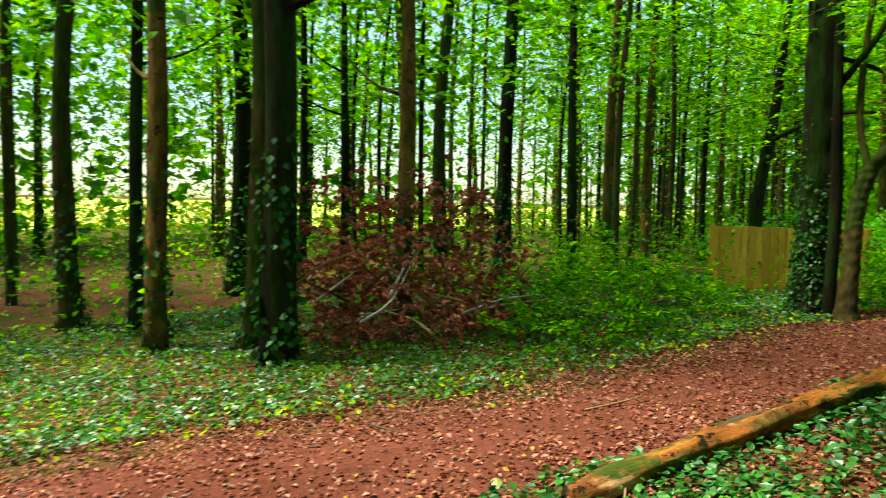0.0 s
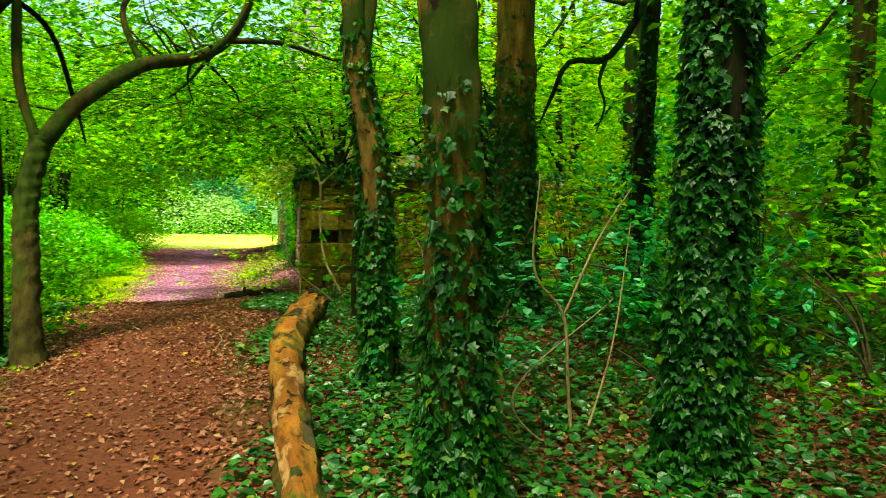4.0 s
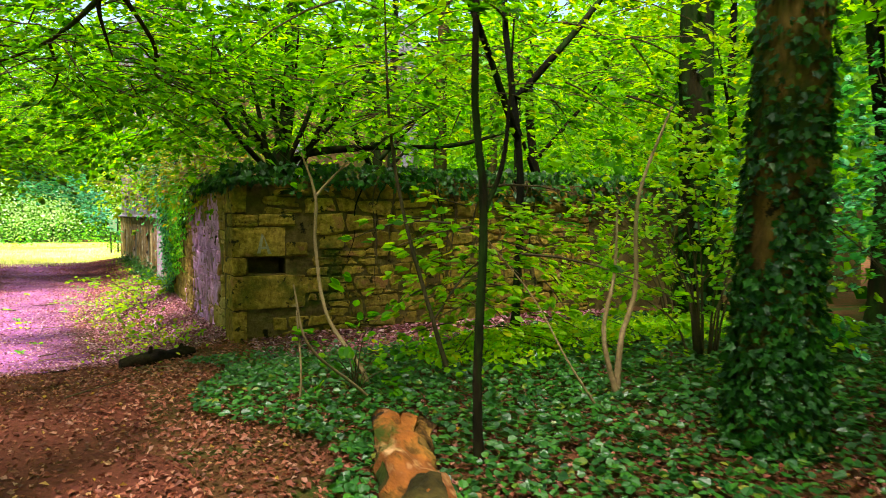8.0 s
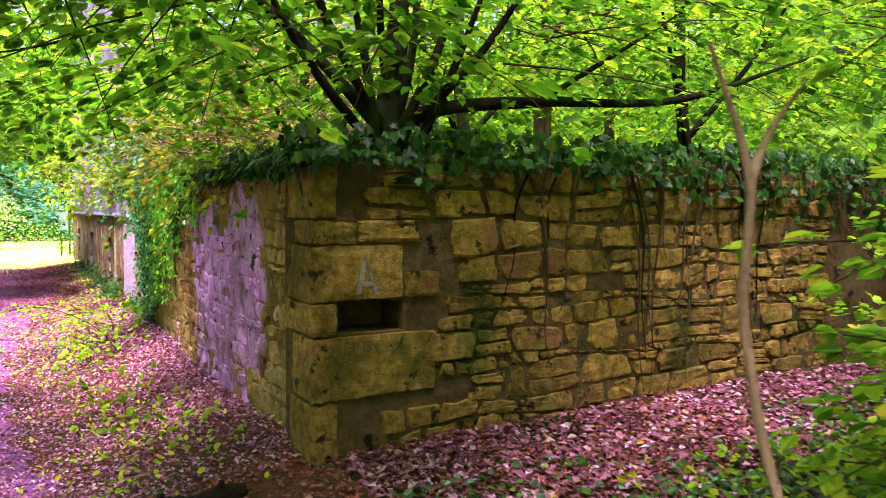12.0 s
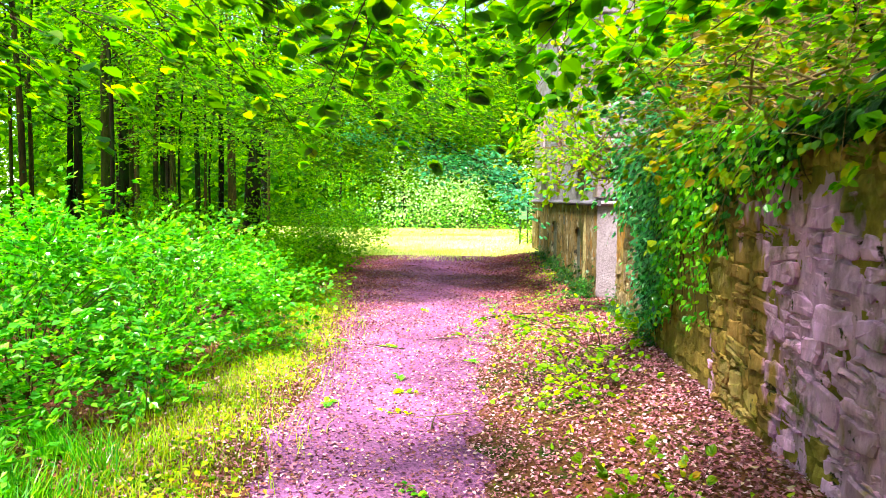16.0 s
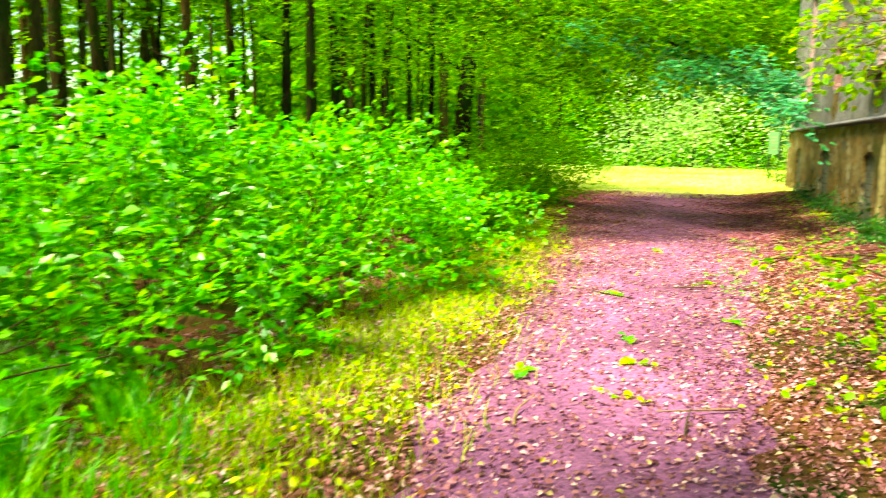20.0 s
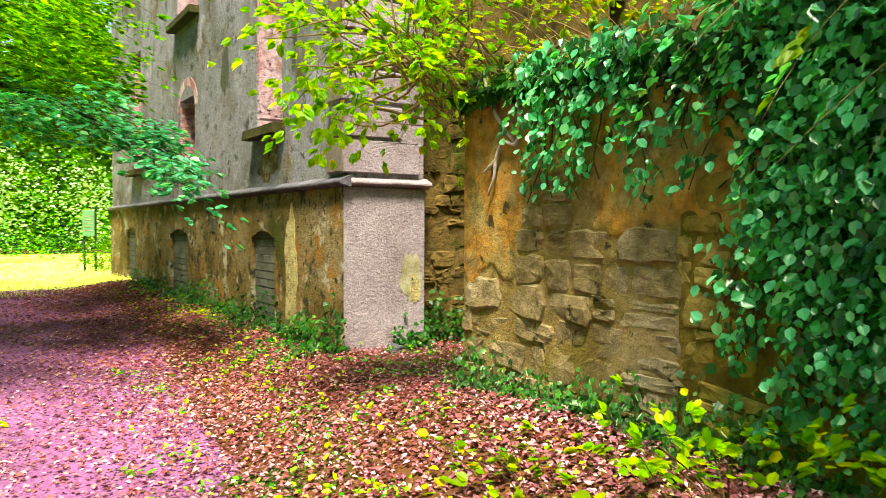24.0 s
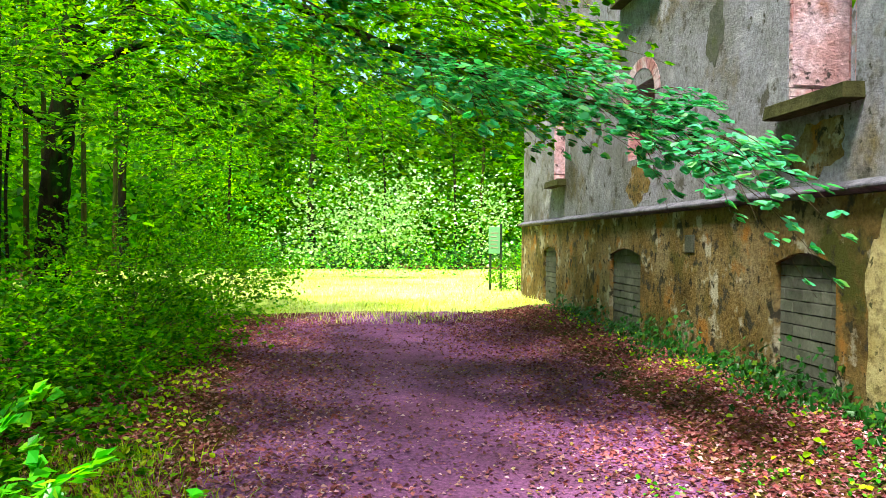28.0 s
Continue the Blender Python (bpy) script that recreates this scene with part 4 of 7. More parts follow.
# lumpy far woodland that closes the view behind the clearing and to the right
def woodland_ridge():
    pts = [(-34, 66), (-20, 74), (0, 78), (20, 74), (34, 56), (36, 30), (34, 0), (26, -22), (0, -30), (-16, -28)]
    line = curve_pts([(x, y, 0) for x, y in pts], 150)
    k = 16
    V = []
    for i, p in enumerate(line):
        top = 15.5 + 2.2 * math.sin(i * 0.55) + 1.4 * math.sin(i * 1.37 + 1) + 0.8 * math.sin(i * 3.1)
        for j in range(k):
            f = j / (k - 1)
            out = 1.2 * math.sin(i * 1.9 + j * 1.3) + 0.9 * math.sin(i * 0.8 - j * 2.1)
            d = Vector((p[0], p[1] - 22, 0)).normalized()
            V.append((p[0] + d.x * (out + 3 * f), p[1] + d.y * (out + 3 * f), -1 + f * (top + 1)))
    n = len(line)
    i, j = np.meshgrid(np.arange(n - 1), np.arange(k - 1), indexing="ij")
    F = np.stack([i * k + j, (i + 1) * k + j, (i + 1) * k + j + 1, i * k + j + 1], -1).reshape(-1, 4)
    return mesh_of("backdrop", V, F, "canopy")


tagged(part("backdrop", woodland_ridge()), "dark mass of distant woodland behind the clearing", "woodland", kind="structure")

# slate ledge in lengths, its top sloping out
ledge = thing("ledge", "sloping grey slate string course along the ruined building", "ledge", (BX, BY0, 1.62), kind="structure")


def ledge_piece(length, seed):
    prof = [(-0.085, 0.035), (-0.085, 0.065), (0.05, 0.125), (0.05, 0.0)]
    r = random.Random(seed)
    bm = bmesh.new()
    a = [bm.verts.new((x, 0, z + r.uniform(-0.004, 0.004))) for x, z in prof]
    b = [bm.verts.new((x, length, z + r.uniform(-0.004, 0.004))) for x, z in prof]
    bm.faces.new(a), bm.faces.new(b[::-1])
    for i in range(4):
        bm.faces.new([a[i], b[i], b[(i + 1) % 4], a[(i + 1) % 4]])
    bmesh.ops.bevel(bm, geom=[e for e in bm.edges if abs(e.verts[0].co.y - e.verts[1].co.y) > length / 2], offset=0.008, segments=1, affect="EDGES")
    bmesh.ops.recalc_face_normals(bm, faces=bm.faces)
    return bm


y, k = -0.09, 0
while y < BY1 - BY0:
    ln = [0.62, 0.75, 0.55, 0.84][k % 4]
    ob = part("slate", ledge_piece(ln - 0.006, k), ledge, mat="slate")
    ob.location = (0, y, 0)
    y, k = y + ln, k + 1
for k in range(2):
    ob = part("slate", ledge_piece(0.5, 90 + k), ledge, "pale ledge stone on the end face", mat="dressed")
    ob.matrix_basis = pose(0.03 + 0.503 * (k + 1), 0.0, 0, 0, 0, 90)

# corner stones, long and short in turn
quoins = thing("corner_quoins", "alternating dressed corner stones of the ruined building", "quoins", (BX, BY0, 1.76), kind="structure")
z, k = 0.012, 0
while z < BTOP - 2.1:
    wide = k % 2 == 1
    deep = 0.26 if wide else 0.4
    q = part("quoin", box_bm(-0.012, 0.69 if wide else 0.9, -0.03, deep, z, z + 0.345, 0.014, k), quoins, mat="dressed")
    # thin darker plate over the quoin's long-wall side
    part("weathered_face", box_bm(-0.032, -0.005, -0.008, deep - 0.014, z + 0.014, z + 0.33, 0.001), q, "dark grey-brown side face", mat="quoin_dark")
    z, k = z + 0.375, k + 1

# window sills, brick jambs and arch
def window(y0, y1, z0, z1, arch=False, sill=True):
    w = thing("window_opening", "empty window opening with brick-lined jambs" + (" and a round brick head" if arch else " and a stone sill"), "window", (BX + 0.05, y0, z0), kind="structure")
    if sill:
        part("sill", box_bm(-0.17, 0.3, -0.12, y1 - y0 + 0.12, -0.13, -0.004, 0.012, 3), w, "mossy stone sill", mat="sill")
    rows = int((z1 - z0) / 0.085)
    for side_y, sg in ((0.0, 1), (y1 - y0, -1)):
        for i in range(min(rows, 34)):
            off = 0.0 if i % 2 else 0.11
            for x0, x1 in ((0.012, 0.22 - off), (0.23 - off, 0.445 - off), (0.455 - off, 0.60)):
                if x1 - x0 < 0.03:
                    continue
                zz = i * 0.085
                a, b = (0.0, 0.03) if sg > 0 else (side_y - 0.03, side_y)
                part("brick", box_bm(x0, x1, a, b, zz, zz + 0.081, 0.004, i), w, mat="brick")
        if not arch:
            a, b = (0.032, 0.044) if sg > 0 else (side_y - 0.044, side_y - 0.032)
            part("jamb_plaster", rough_box(0.03, 0.57, a, b, 0.19, z1 - z0 - 0.02, 5, cuts=9, rough=0.004), w, "pitted pink plaster over the bricks", mat="plaster_pink")
    if arch:
        c, rad = (y1 - y0) / 2, (y1 - y0) / 2
        n = 13
        for i in range(n):
            a0, a1 = math.pi * i / n, math.pi * (i + 0.9) / n
            bm = bmesh.new()
            ring = [bm.verts.new((x, c - math.cos(t) * rr, z1 - z0 - rad * 0.35 + math.sin(t) * rr * 0.75)) for x in (-0.006, 0.5) for t, rr in ((a0, rad), (a1, rad), (a1, rad + 0.2), (a0, rad + 0.2))]
            for f in ((0, 1, 2, 3), (7, 6, 5, 4), (0, 4, 5, 1), (1, 5, 6, 2), (2, 6, 7, 3), (3, 7, 4, 0)):
                bm.faces.new([ring[q] for q in f])
            bmesh.ops.recalc_face_normals(bm, faces=bm.faces)
            part("brick", bm, w, mat="brick")
    return w


window(27.13, 28.12, 2.5, 5.3)
window(31.4, 32.5, 2.45, 3.5, arch=True, sill=False)
window(36.15, 37.1, 2.5, 5.2)
window(31.2, 32.7, 4.95, 7.6)


# blocked basement windows of grey blocks
def blocked(y0, y1, z0, z1, rows):
    w = thing("blocked_window", "basement window walled up with grey bricks", "window", (BX + 0.06, y0, z0), group="blocked basement windows", kind="structure")
    part("backing", box_bm(0.05, 0.12, -0.03, y1 - y0 + 0.03, -0.05, z1 - z0 + 0.09, 0.0), w, "pale mortar joints", mat="block")
    h = (z1 - z0) / rows
    ln = y1 - y0
    for i in range(rows):
        y, off = -0.14 if i % 2 else 0.0, 0
        while y < ln - 0.03:
            a, b = max(y, 0.0) + 0.004, min(y + 0.29, ln) - 0.004
            if b - a > 0.04:
                part("block", box_bm(0.0, 0.09, a, b, i * h + 0.004, (i + 1) * h - 0.004, 0.003, i), w, mat="block")
            y += 0.29
    bm = bmesh.new()
    n = 12
    lo = [(ln * i / n, z1 - z0 - 0.1 + 0.1 * math.sin(math.pi * i / n)) for i in range(n + 1)]
    for x in (-0.058, 0.03):
        for i in range(n):
            bm.faces.new([bm.verts.new((x, y, z)) for y, z in (lo[i], lo[i + 1], (lo[i + 1][0], z1 - z0 + 0.002), (lo[i][0], z1 - z0 + 0.002))])
    for i in range(n):
        bm.faces.new([bm.verts.new((x, y, z)) for x, (y, z) in ((-0.058, lo[i]), (-0.058, lo[i + 1]), (0.03, lo[i + 1]), (0.03, lo[i]))])
    part("arch_head", bm, w, "curved head of the walled-up window", mat="render_low")


blocked(27.28, 28.22, -0.15, 1.15, 12)
blocked(31.75, 33.12, -0.15, 1.15, 12)
blocked(36.6, 37.8, -0.15, 1.15, 12)


def face_patch(name, label, mat, centre, size, frame_of, seed, proud):
    """A thin irregular sheet on a wall: frame_of(a, z, d) gives a place on the face, d metres proud of it."""
    r = random.Random(seed)
    ph = [r.uniform(0, 6.28) for _ in range(4)]
    n = 48
    bm = bmesh.new()
    rim = []
    for i in range(n):
        t = 6.2832 * i / n
        k = 0.8 + 0.12 * math.sin(2 * t + ph[0]) + 0.09 * math.sin(5 * t + ph[1]) + 0.05 * math.sin(11 * t + ph[2])
        rim.append((centre[0] + math.cos(t) * k * size[0] / 2, centre[1] + math.sin(t) * k * size[1] / 2))
    f = [bm.verts.new(frame_of(a, z, proud)) for a, z in rim]
    b = [bm.verts.new(frame_of(a, z, -0.005)) for a, z in rim]
    bm.faces.new(f)
    for i in range(n):
        bm.faces.new([f[i], b[i], b[(i + 1) % n], f[(i + 1) % n]])
    bmesh.ops.recalc_face_normals(bm, faces=bm.faces)
    return tagged(part(name, bm, mat=mat), label, "plaster", kind="structure")


end_face = lambda a, z, d: (a, BY0 - 0.012 - d, z)
long_low = lambda a, z, d: (BX - d, a, z)
long_up = lambda a, z, d: (BX + 0.05 - d, a, z)
face_patch("plaster_patch", "pale crumbling plaster patch on the end pier", "white", (2.78, 0.66), (0.3, 0.72), end_face, 3, 0.004)
face_patch("plaster_hole", "brown crumbled hole in the end pier's plaster", "stain", (2.83, 0.52), (0.17, 0.34), end_face, 5, 0.006)
face_patch("plaster_stain", "pale ochre lime-stained patch on the basement wall", "stain", (26.7, 0.62), (0.56, 1.75), long_low, 6, 0.003)
face_patch("plaster_stain", "olive-brown damp stain below the window sill", "render_low", (27.65, 2.05), (0.95, 0.62), long_up, 9, 0.003)
face_patch("plaster_stain", "olive-brown damp stain below the arched window", "render_low", (32.0, 2.1), (1.2, 0.7), long_up, 10, 0.003)
face_patch("plaster_stain", "grey bare patch on the tall wall", "block", (29.6, 3.6), (0.5, 0.9), long_up, 11, 0.003)
tagged(part("wall_plate", box_bm(BX - 0.012, BX + 0.01, 29.98, 30.24, 1.12, 1.33, 0.004), mat="block"), "small grey square plate on the basement wall", "plate")

# ---- trees ----
def ivy_on(pts, radii, z0, z1, n, seed, size=0.046):
    """Ivy leaves clinging round a trunk line between two heights."""
    r = np.random.default_rng(seed)
    pts = np.asarray(pts, dtype=float)
    s = np.linspace(0, 1, len(pts))
    rad = np.interp(s, np.linspace(0, 1, len(radii)), radii)
    zz = r.uniform(z0, z1, n * 3)
    keep = r.random(n * 3) < np.clip(1.25 - 1.15 * (zz - z0) / (z1 - z0), 0.08, 1)
    zz = zz[keep][:n]
    a = r.uniform(0, 6.283, len(zz))
    patch = np.sin(a * 2 + zz * 1.7 + seed) + np.sin(a - zz * 2.9) > (-1.75 if n > 5000 else -1.1)
    zz, a = zz[patch], a[patch]
    cx = np.interp(zz, pts[:, 2], pts[:, 0])
    cy = np.interp(zz, pts[:, 2], pts[:, 1])
    rr = np.interp(zz, pts[:, 2], rad) + r.uniform(0.0, 0.045, len(zz)) * np.clip(1.4 - (zz - z0) / 2.5, 0.35, 1.4)
    out = np.stack([np.cos(a), np.sin(a), np.zeros_like(a)], -1)
    P = np.stack([cx, cy, zz], -1) + out * rr[:, None]
    D = out * 0.35 + r.normal(0, 0.45, P.shape) + np.array([0, 0, -0.75])
    N = out + r.normal(0, 0.4, P.shape) + np.array([0, 0, 0.35])
    return (leaves("ivy", P, D, N, size * r.uniform(0.6, 1.3, len(P)), "ivy", 0.45, 0.3, 0.06, 0.12, True) if size > 0.07 else
            ivy_leaves("ivy", P, D, N, size * r.uniform(0.5, 1.3, len(P)), "ivy"))


def near_tree(label, ctrl, radii, bark, limbs=(), crown=(), ivy=None, seed=0, leaf="leaf", leaf_size=0.085, per=38, spray=1.4, name="tree", sides=14, simple=False, fine=()):
    """A tree the walk passes: trunk line, limbs as (control points, radii), crown clumps as (centre, radii, sprays)."""
    t = thing(name, label, "tree")
    line = curve_pts(ctrl, 110)
    foot = np.linspace(0, 1, len(line))
    rr = np.interp(foot, np.linspace(0, 1, len(radii)), radii) * (1 + 0.55 * np.exp(-(line[:, 2] - line[0, 2]) / 0.16))
    trunk = part("trunk", tubes_mesh("trunk", [tube(line, rr, sides + 14, 0.075, seed)], bark), t)
    for i, (c, lr) in enumerate(limbs):
        part("limb", tubes_mesh("limb", [tube(curve_pts(c, 22), lr, 9, 0.08, seed + i)], bark), t)
    if ivy:
        z0, z1, n = ivy
        part("ivy", ivy_on(line, rr, z0, z1, int(n * 1.35), seed), trunk, "glossy dark green ivy leaves")
    if crown:
        r = np.random.default_rng(seed + 77)
        O, Dd = [], []
        for c, rad, n in crown:
            v = unit(r.normal(0, 1, (n, 3))) * r.uniform(0.25, 1, n)[:, None] ** 0.5
            O.append(np.array(c) + v * np.array(rad))
            d = v * np.array([1, 1, 0.35]) + r.normal(0, 0.25, (n, 3))
            flat = np.linalg.norm(d[:, :2], axis=1)
            d[:, 2] = np.clip(d[:, 2] * 0.4, -0.3 * flat, 0.6 * flat)
            Dd.append(d)
        O, Dd = np.concatenate(O), np.concatenate(Dd)
        P, D, N, L, lines = sprays(O, Dd, spray, per, 0.5, 0.25, leaf_size, seed)
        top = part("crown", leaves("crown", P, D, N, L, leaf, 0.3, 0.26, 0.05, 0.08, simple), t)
        part("twig_mass", twigs_mesh("twig_mass", lines[::3] if simple else lines[::2], 0.009, "twig", 3), top)
    for leaf_kind in sorted({f[4] for f in fine}):
        r = np.random.default_rng(seed + 5)
        O, Dd = [], []
        for c, rad, n, d in [f[:4] for f in fine if f[4] == leaf_kind]:
            O.append(np.array(c) + r.uniform(-1, 1, (n, 3)) * np.array(rad))
            Dd.append(np.array(d) + r.normal(0, 0.35, (n, 3)) * np.array([1, 1, 0.3]))
        P, D, N, L, lines = sprays(np.concatenate(O), np.concatenate(Dd), 0.8, 32, 0.4, 0.42, 0.085 if leaf_kind == "leaf_teal" else 0.1, seed + 6)
        N = N * np.array([0.6, 0.6, 1])
        top = part("crown", leaves("crown", P, D, N, L, leaf_kind, 0.4, 0.37, 0.04, 0.06), t, "drooping leaf sprays tinted blue-green for sky sheen" if leaf_kind == "leaf_teal" else "bright drooping fans of thin green leaves")
        part("twig_mass", twigs_mesh("twig_mass", lines, 0.005, "twig", 3), top)
    return t


# tree by the path whose neighbour throws a long limb across
near_tree("tall dark mossy tree trunk beside the path", [(-1.85, 6.3, 0.1), (-1.83, 6.33, 2.0), (-1.9, 6.4, 5.0), (-1.8, 6.5, 9.5)], [0.27, 0.24, 0.2, 0.13], "bark_dark",
          limbs=[([(-1.55, 6.15, 0.1), (-1.52, 6.15, 1.5), (-1.6, 6.2, 3.4), (-1.7, 6.3, 6.0)], [0.08, 0.075, 0.06, 0.04]),
                 ([(-1.8, 6.35, 3.0), (-1.2, 6.2, 3.6), (-0.9, 6.4, 4.2), (-0.2, 6.8, 5.0)], [0.05, 0.04, 0.03, 0.015]),
                 ([(-1.85, 6.35, 3.6), (-1.3, 6.9, 3.3), (-1.1, 7.2, 2.6), (-1.0, 7.2, 2.2)], [0.035, 0.028, 0.02, 0.01])],
          crown=[((-1.8, 6.6, 6.6), (3.4, 3.0, 1.8), 170), ((-0.6, 7.4, 4.7), (2.4, 1.8, 0.8), 70), ((-3.4, 9.2, 3.6), (1.6, 1.6, 1.2), 60), ((-3.6, 4.6, 4.4), (1.8, 2.0, 1.0), 50)], ivy=(0.1, 2.8, 1800), seed=3, simple=True)
near_tree("mossy tree forking low, one bent limb arching over the path", [(-1.2, 5.9, 0.15), (-1.25, 6.05, 1.0), (-1.28, 6.2, 1.6), (-1.2, 6.35, 2.15)], [0.12, 0.105, 0.1, 0.095], "bark_grey",
          limbs=[*[([(0.35 - 0.09 * k, 8.0 + 0.02 * k, 3.48 - 0.02 * k), (0.3 - 0.12 * k, 8.15 + 0.1 * (k % 3), 3.62 + 0.14 * math.sin(k * 2.1)), (0.2 - 0.19 * k + 0.5 * (k % 2), 8.3 + 0.15 * (k % 3), 3.75 + 0.4 * math.sin(k * 2.1))], [0.016, 0.011, 0.004]) for k in range(10)],
                 ([(-1.2, 6.33, 2.1), (-0.95, 6.7, 2.55), (-0.5, 7.4, 3.05), (-0.05, 8.15, 3.3), (0.35, 8.0, 3.5), (0.62, 7.75, 3.95), (0.8, 7.7, 4.8)], [0.092, 0.083, 0.075, 0.067, 0.058, 0.048, 0.025]),
                 ([(-0.05, 8.15, 3.3), (-0.1, 8.2, 3.05), (-0.02, 8.25, 2.75)], [0.025, 0.015, 0.005]),
                 ([(-1.22, 6.3, 2.1), (-1.4, 6.4, 2.8), (-1.35, 6.5, 4.2), (-1.1, 6.7, 5.6)], [0.05, 0.045, 0.035, 0.015]),
                 ([(0.35, 8.0, 3.5), (1.0, 8.4, 3.6), (1.7, 8.7, 3.5), (2.4, 9.1, 3.7)], [0.04, 0.03, 0.02, 0.008]),
                 ([(0.35, 8.0, 3.5), (0.05, 9.1, 3.45), (-0.4, 9.9, 3.15), (-1.0, 10.5, 2.95)], [0.032, 0.026, 0.016, 0.006]),
                 ([(0.05, 9.1, 3.45), (0.4, 9.9, 3.2), (0.5, 10.6, 3.05), (1.0, 11.1, 2.95)], [0.022, 0.018, 0.012, 0.005]),
                 ([(-0.4, 9.9, 3.15), (-0.35, 10.2, 2.9), (-0.5, 10.4, 2.7)], [0.014, 0.01, 0.004]),
                 ([(-0.5, 7.4, 3.05), (-0.7, 7.6, 3.7), (-0.3, 7.9, 4.3), (-0.2, 8.3, 5.2)], [0.04, 0.03, 0.02, 0.008])],
          crown=[((0.3, 9.0, 4.4), (2.2, 1.8, 0.9), 110), ((-0.4, 7.2, 4.8), (1.8, 1.6, 0.8), 60), ((1.6, 9.3, 3.9), (1.5, 1.1, 0.5), 44), ((2.4, 9.7, 4.5), (1.7, 1.1, 0.6), 45), ((-0.3, 10.4, 3.6), (0.9, 0.9, 0.35), 34), ((-0.9, 10.8, 3.5), (1.3, 1.0, 0.6), 30), ((-0.3, 10.3, 3.15), (1.2, 0.8, 0.25), 60), ((0.9, 10.9, 3.2), (0.9, 0.7, 0.25), 44), ((0.6, 10.6, 5.0), (2.2, 1.5, 0.8), 80)], seed=5)
near_tree("reddish-barked trunk wrapped in ivy at the path edge", [(1.5, 1.86, 0.1), (1.46, 1.83, 1.0), (1.42, 1.8, 2.0), (1.3, 1.8, 3.6), (1.2, 1.9, 7.5)], [0.125, 0.12, 0.115, 0.1, 0.07], "bark_red",
          ivy=(0.1, 2.1, 2600), crown=[((1.0, 1.6, 6.4), (2.8, 2.6, 1.4), 150)], simple=True, seed=9)
near_tree("slim reddish trunk with ivy and a high fork", [(1.5, 3.95, 0.15), (1.47, 3.9, 1.0), (1.42, 3.85, 1.9), (1.3, 3.85, 2.6), (1.2, 3.9, 4.2)], [0.095, 0.09, 0.085, 0.085, 0.06], "bark_red",
          limbs=[([(1.33, 3.85, 2.5), (1.42, 3.9, 3.2), (1.55, 4.0, 4.2), (1.6, 4.1, 6.0)], [0.06, 0.05, 0.045, 0.02])],
          ivy=(0.1, 2.8, 2400), crown=[((1.0, 4.2, 5.4), (2.2, 2.0, 1.0), 110)], seed=12, simple=True)
near_tree("thick ivy-covered tree with a strip of bare red bark", [(3.1, 5.75, 0.3), (3.06, 5.7, 1.5), (3.02, 5.6, 3.0), (2.95, 5.5, 6.5)], [0.21, 0.19, 0.175, 0.12], "bark_red",
          ivy=(0.3, 3.0, 4600), crown=[((3.0, 5.4, 6.2), (2.8, 2.6, 1.7), 200)], leaf_size=0.12, seed=14, simple=True)
# The next two crowns, out of view, are thickened to shade the right thicket.
near_tree("ivy-covered woodland tree in deep shade", [(2.68, 1.95, 0.25), (2.62, 1.85, 1.2), (2.6, 1.75, 2.4), (2.6, 1.7, 6.5)], [0.15, 0.14, 0.135, 0.09], "bark_dark",
          ivy=(0.2, 4.4, 6500), crown=[((3.0, 0.6, 6.2), (2.8, 2.8, 1.5), 330)], leaf_size=0.12, seed=17, simple=True)
near_tree("slender ivied trunk among undergrowth", [(4.3, 5.4, 0.4), (4.25, 5.4, 2.0), (4.3, 5.4, 4.0), (4.2, 5.3, 7.0)], [0.1, 0.09, 0.08, 0.05], "bark_dark",
          limbs=[([(4.28, 5.4, 3.5), (3.85, 4.7, 3.35), (3.6, 4.4, 3.1), (3.38, 4.45, 2.8), (3.08, 4.5, 2.76), (2.98, 4.6, 2.5), (2.9, 4.65, 2.28)], [0.04, 0.034, 0.03, 0.027, 0.022, 0.016, 0.006]),
                 ([(3.38, 4.45, 2.8), (3.3, 4.4, 2.6), (3.36, 4.42, 2.42), (3.28, 4.4, 2.2)], [0.018, 0.014, 0.01, 0.004]),
                 ([(3.6, 4.4, 3.1), (3.5, 4.2, 3.4), (3.2, 4.1, 3.5), (3.0, 4.2, 3.9)], [0.02, 0.016, 0.012, 0.004])],
          ivy=(0.3, 3.5, 900), crown=[((4.8, 4.4, 5.8), (2.4, 2.8, 1.5), 300)], leaf_size=0.12, seed=19, simple=True)
near_tree("thin dark mossy sapling with leafy side shoots", [(1.66, 6.42, 0.3), (1.63, 6.4, 0.9), (1.66, 6.4, 1.8), (1.63, 6.45, 2.5), (1.68, 6.45, 4.2)], [0.026, 0.024, 0.022, 0.019, 0.01], "bark_dark", sides=8,
          limbs=[([(1.66, 6.4, 1.75), (1.8, 6.42, 2.1), (1.85, 6.42, 2.8)], [0.016, 0.013, 0.005])],
          crown=[((2.1, 6.8, 2.9), (1.2, 0.9, 0.7), 34), ((1.9, 6.8, 1.5), (0.5, 0.5, 0.5), 8)], seed=21, per=16, spray=0.7, name="sapling", leaf_size=0.075)
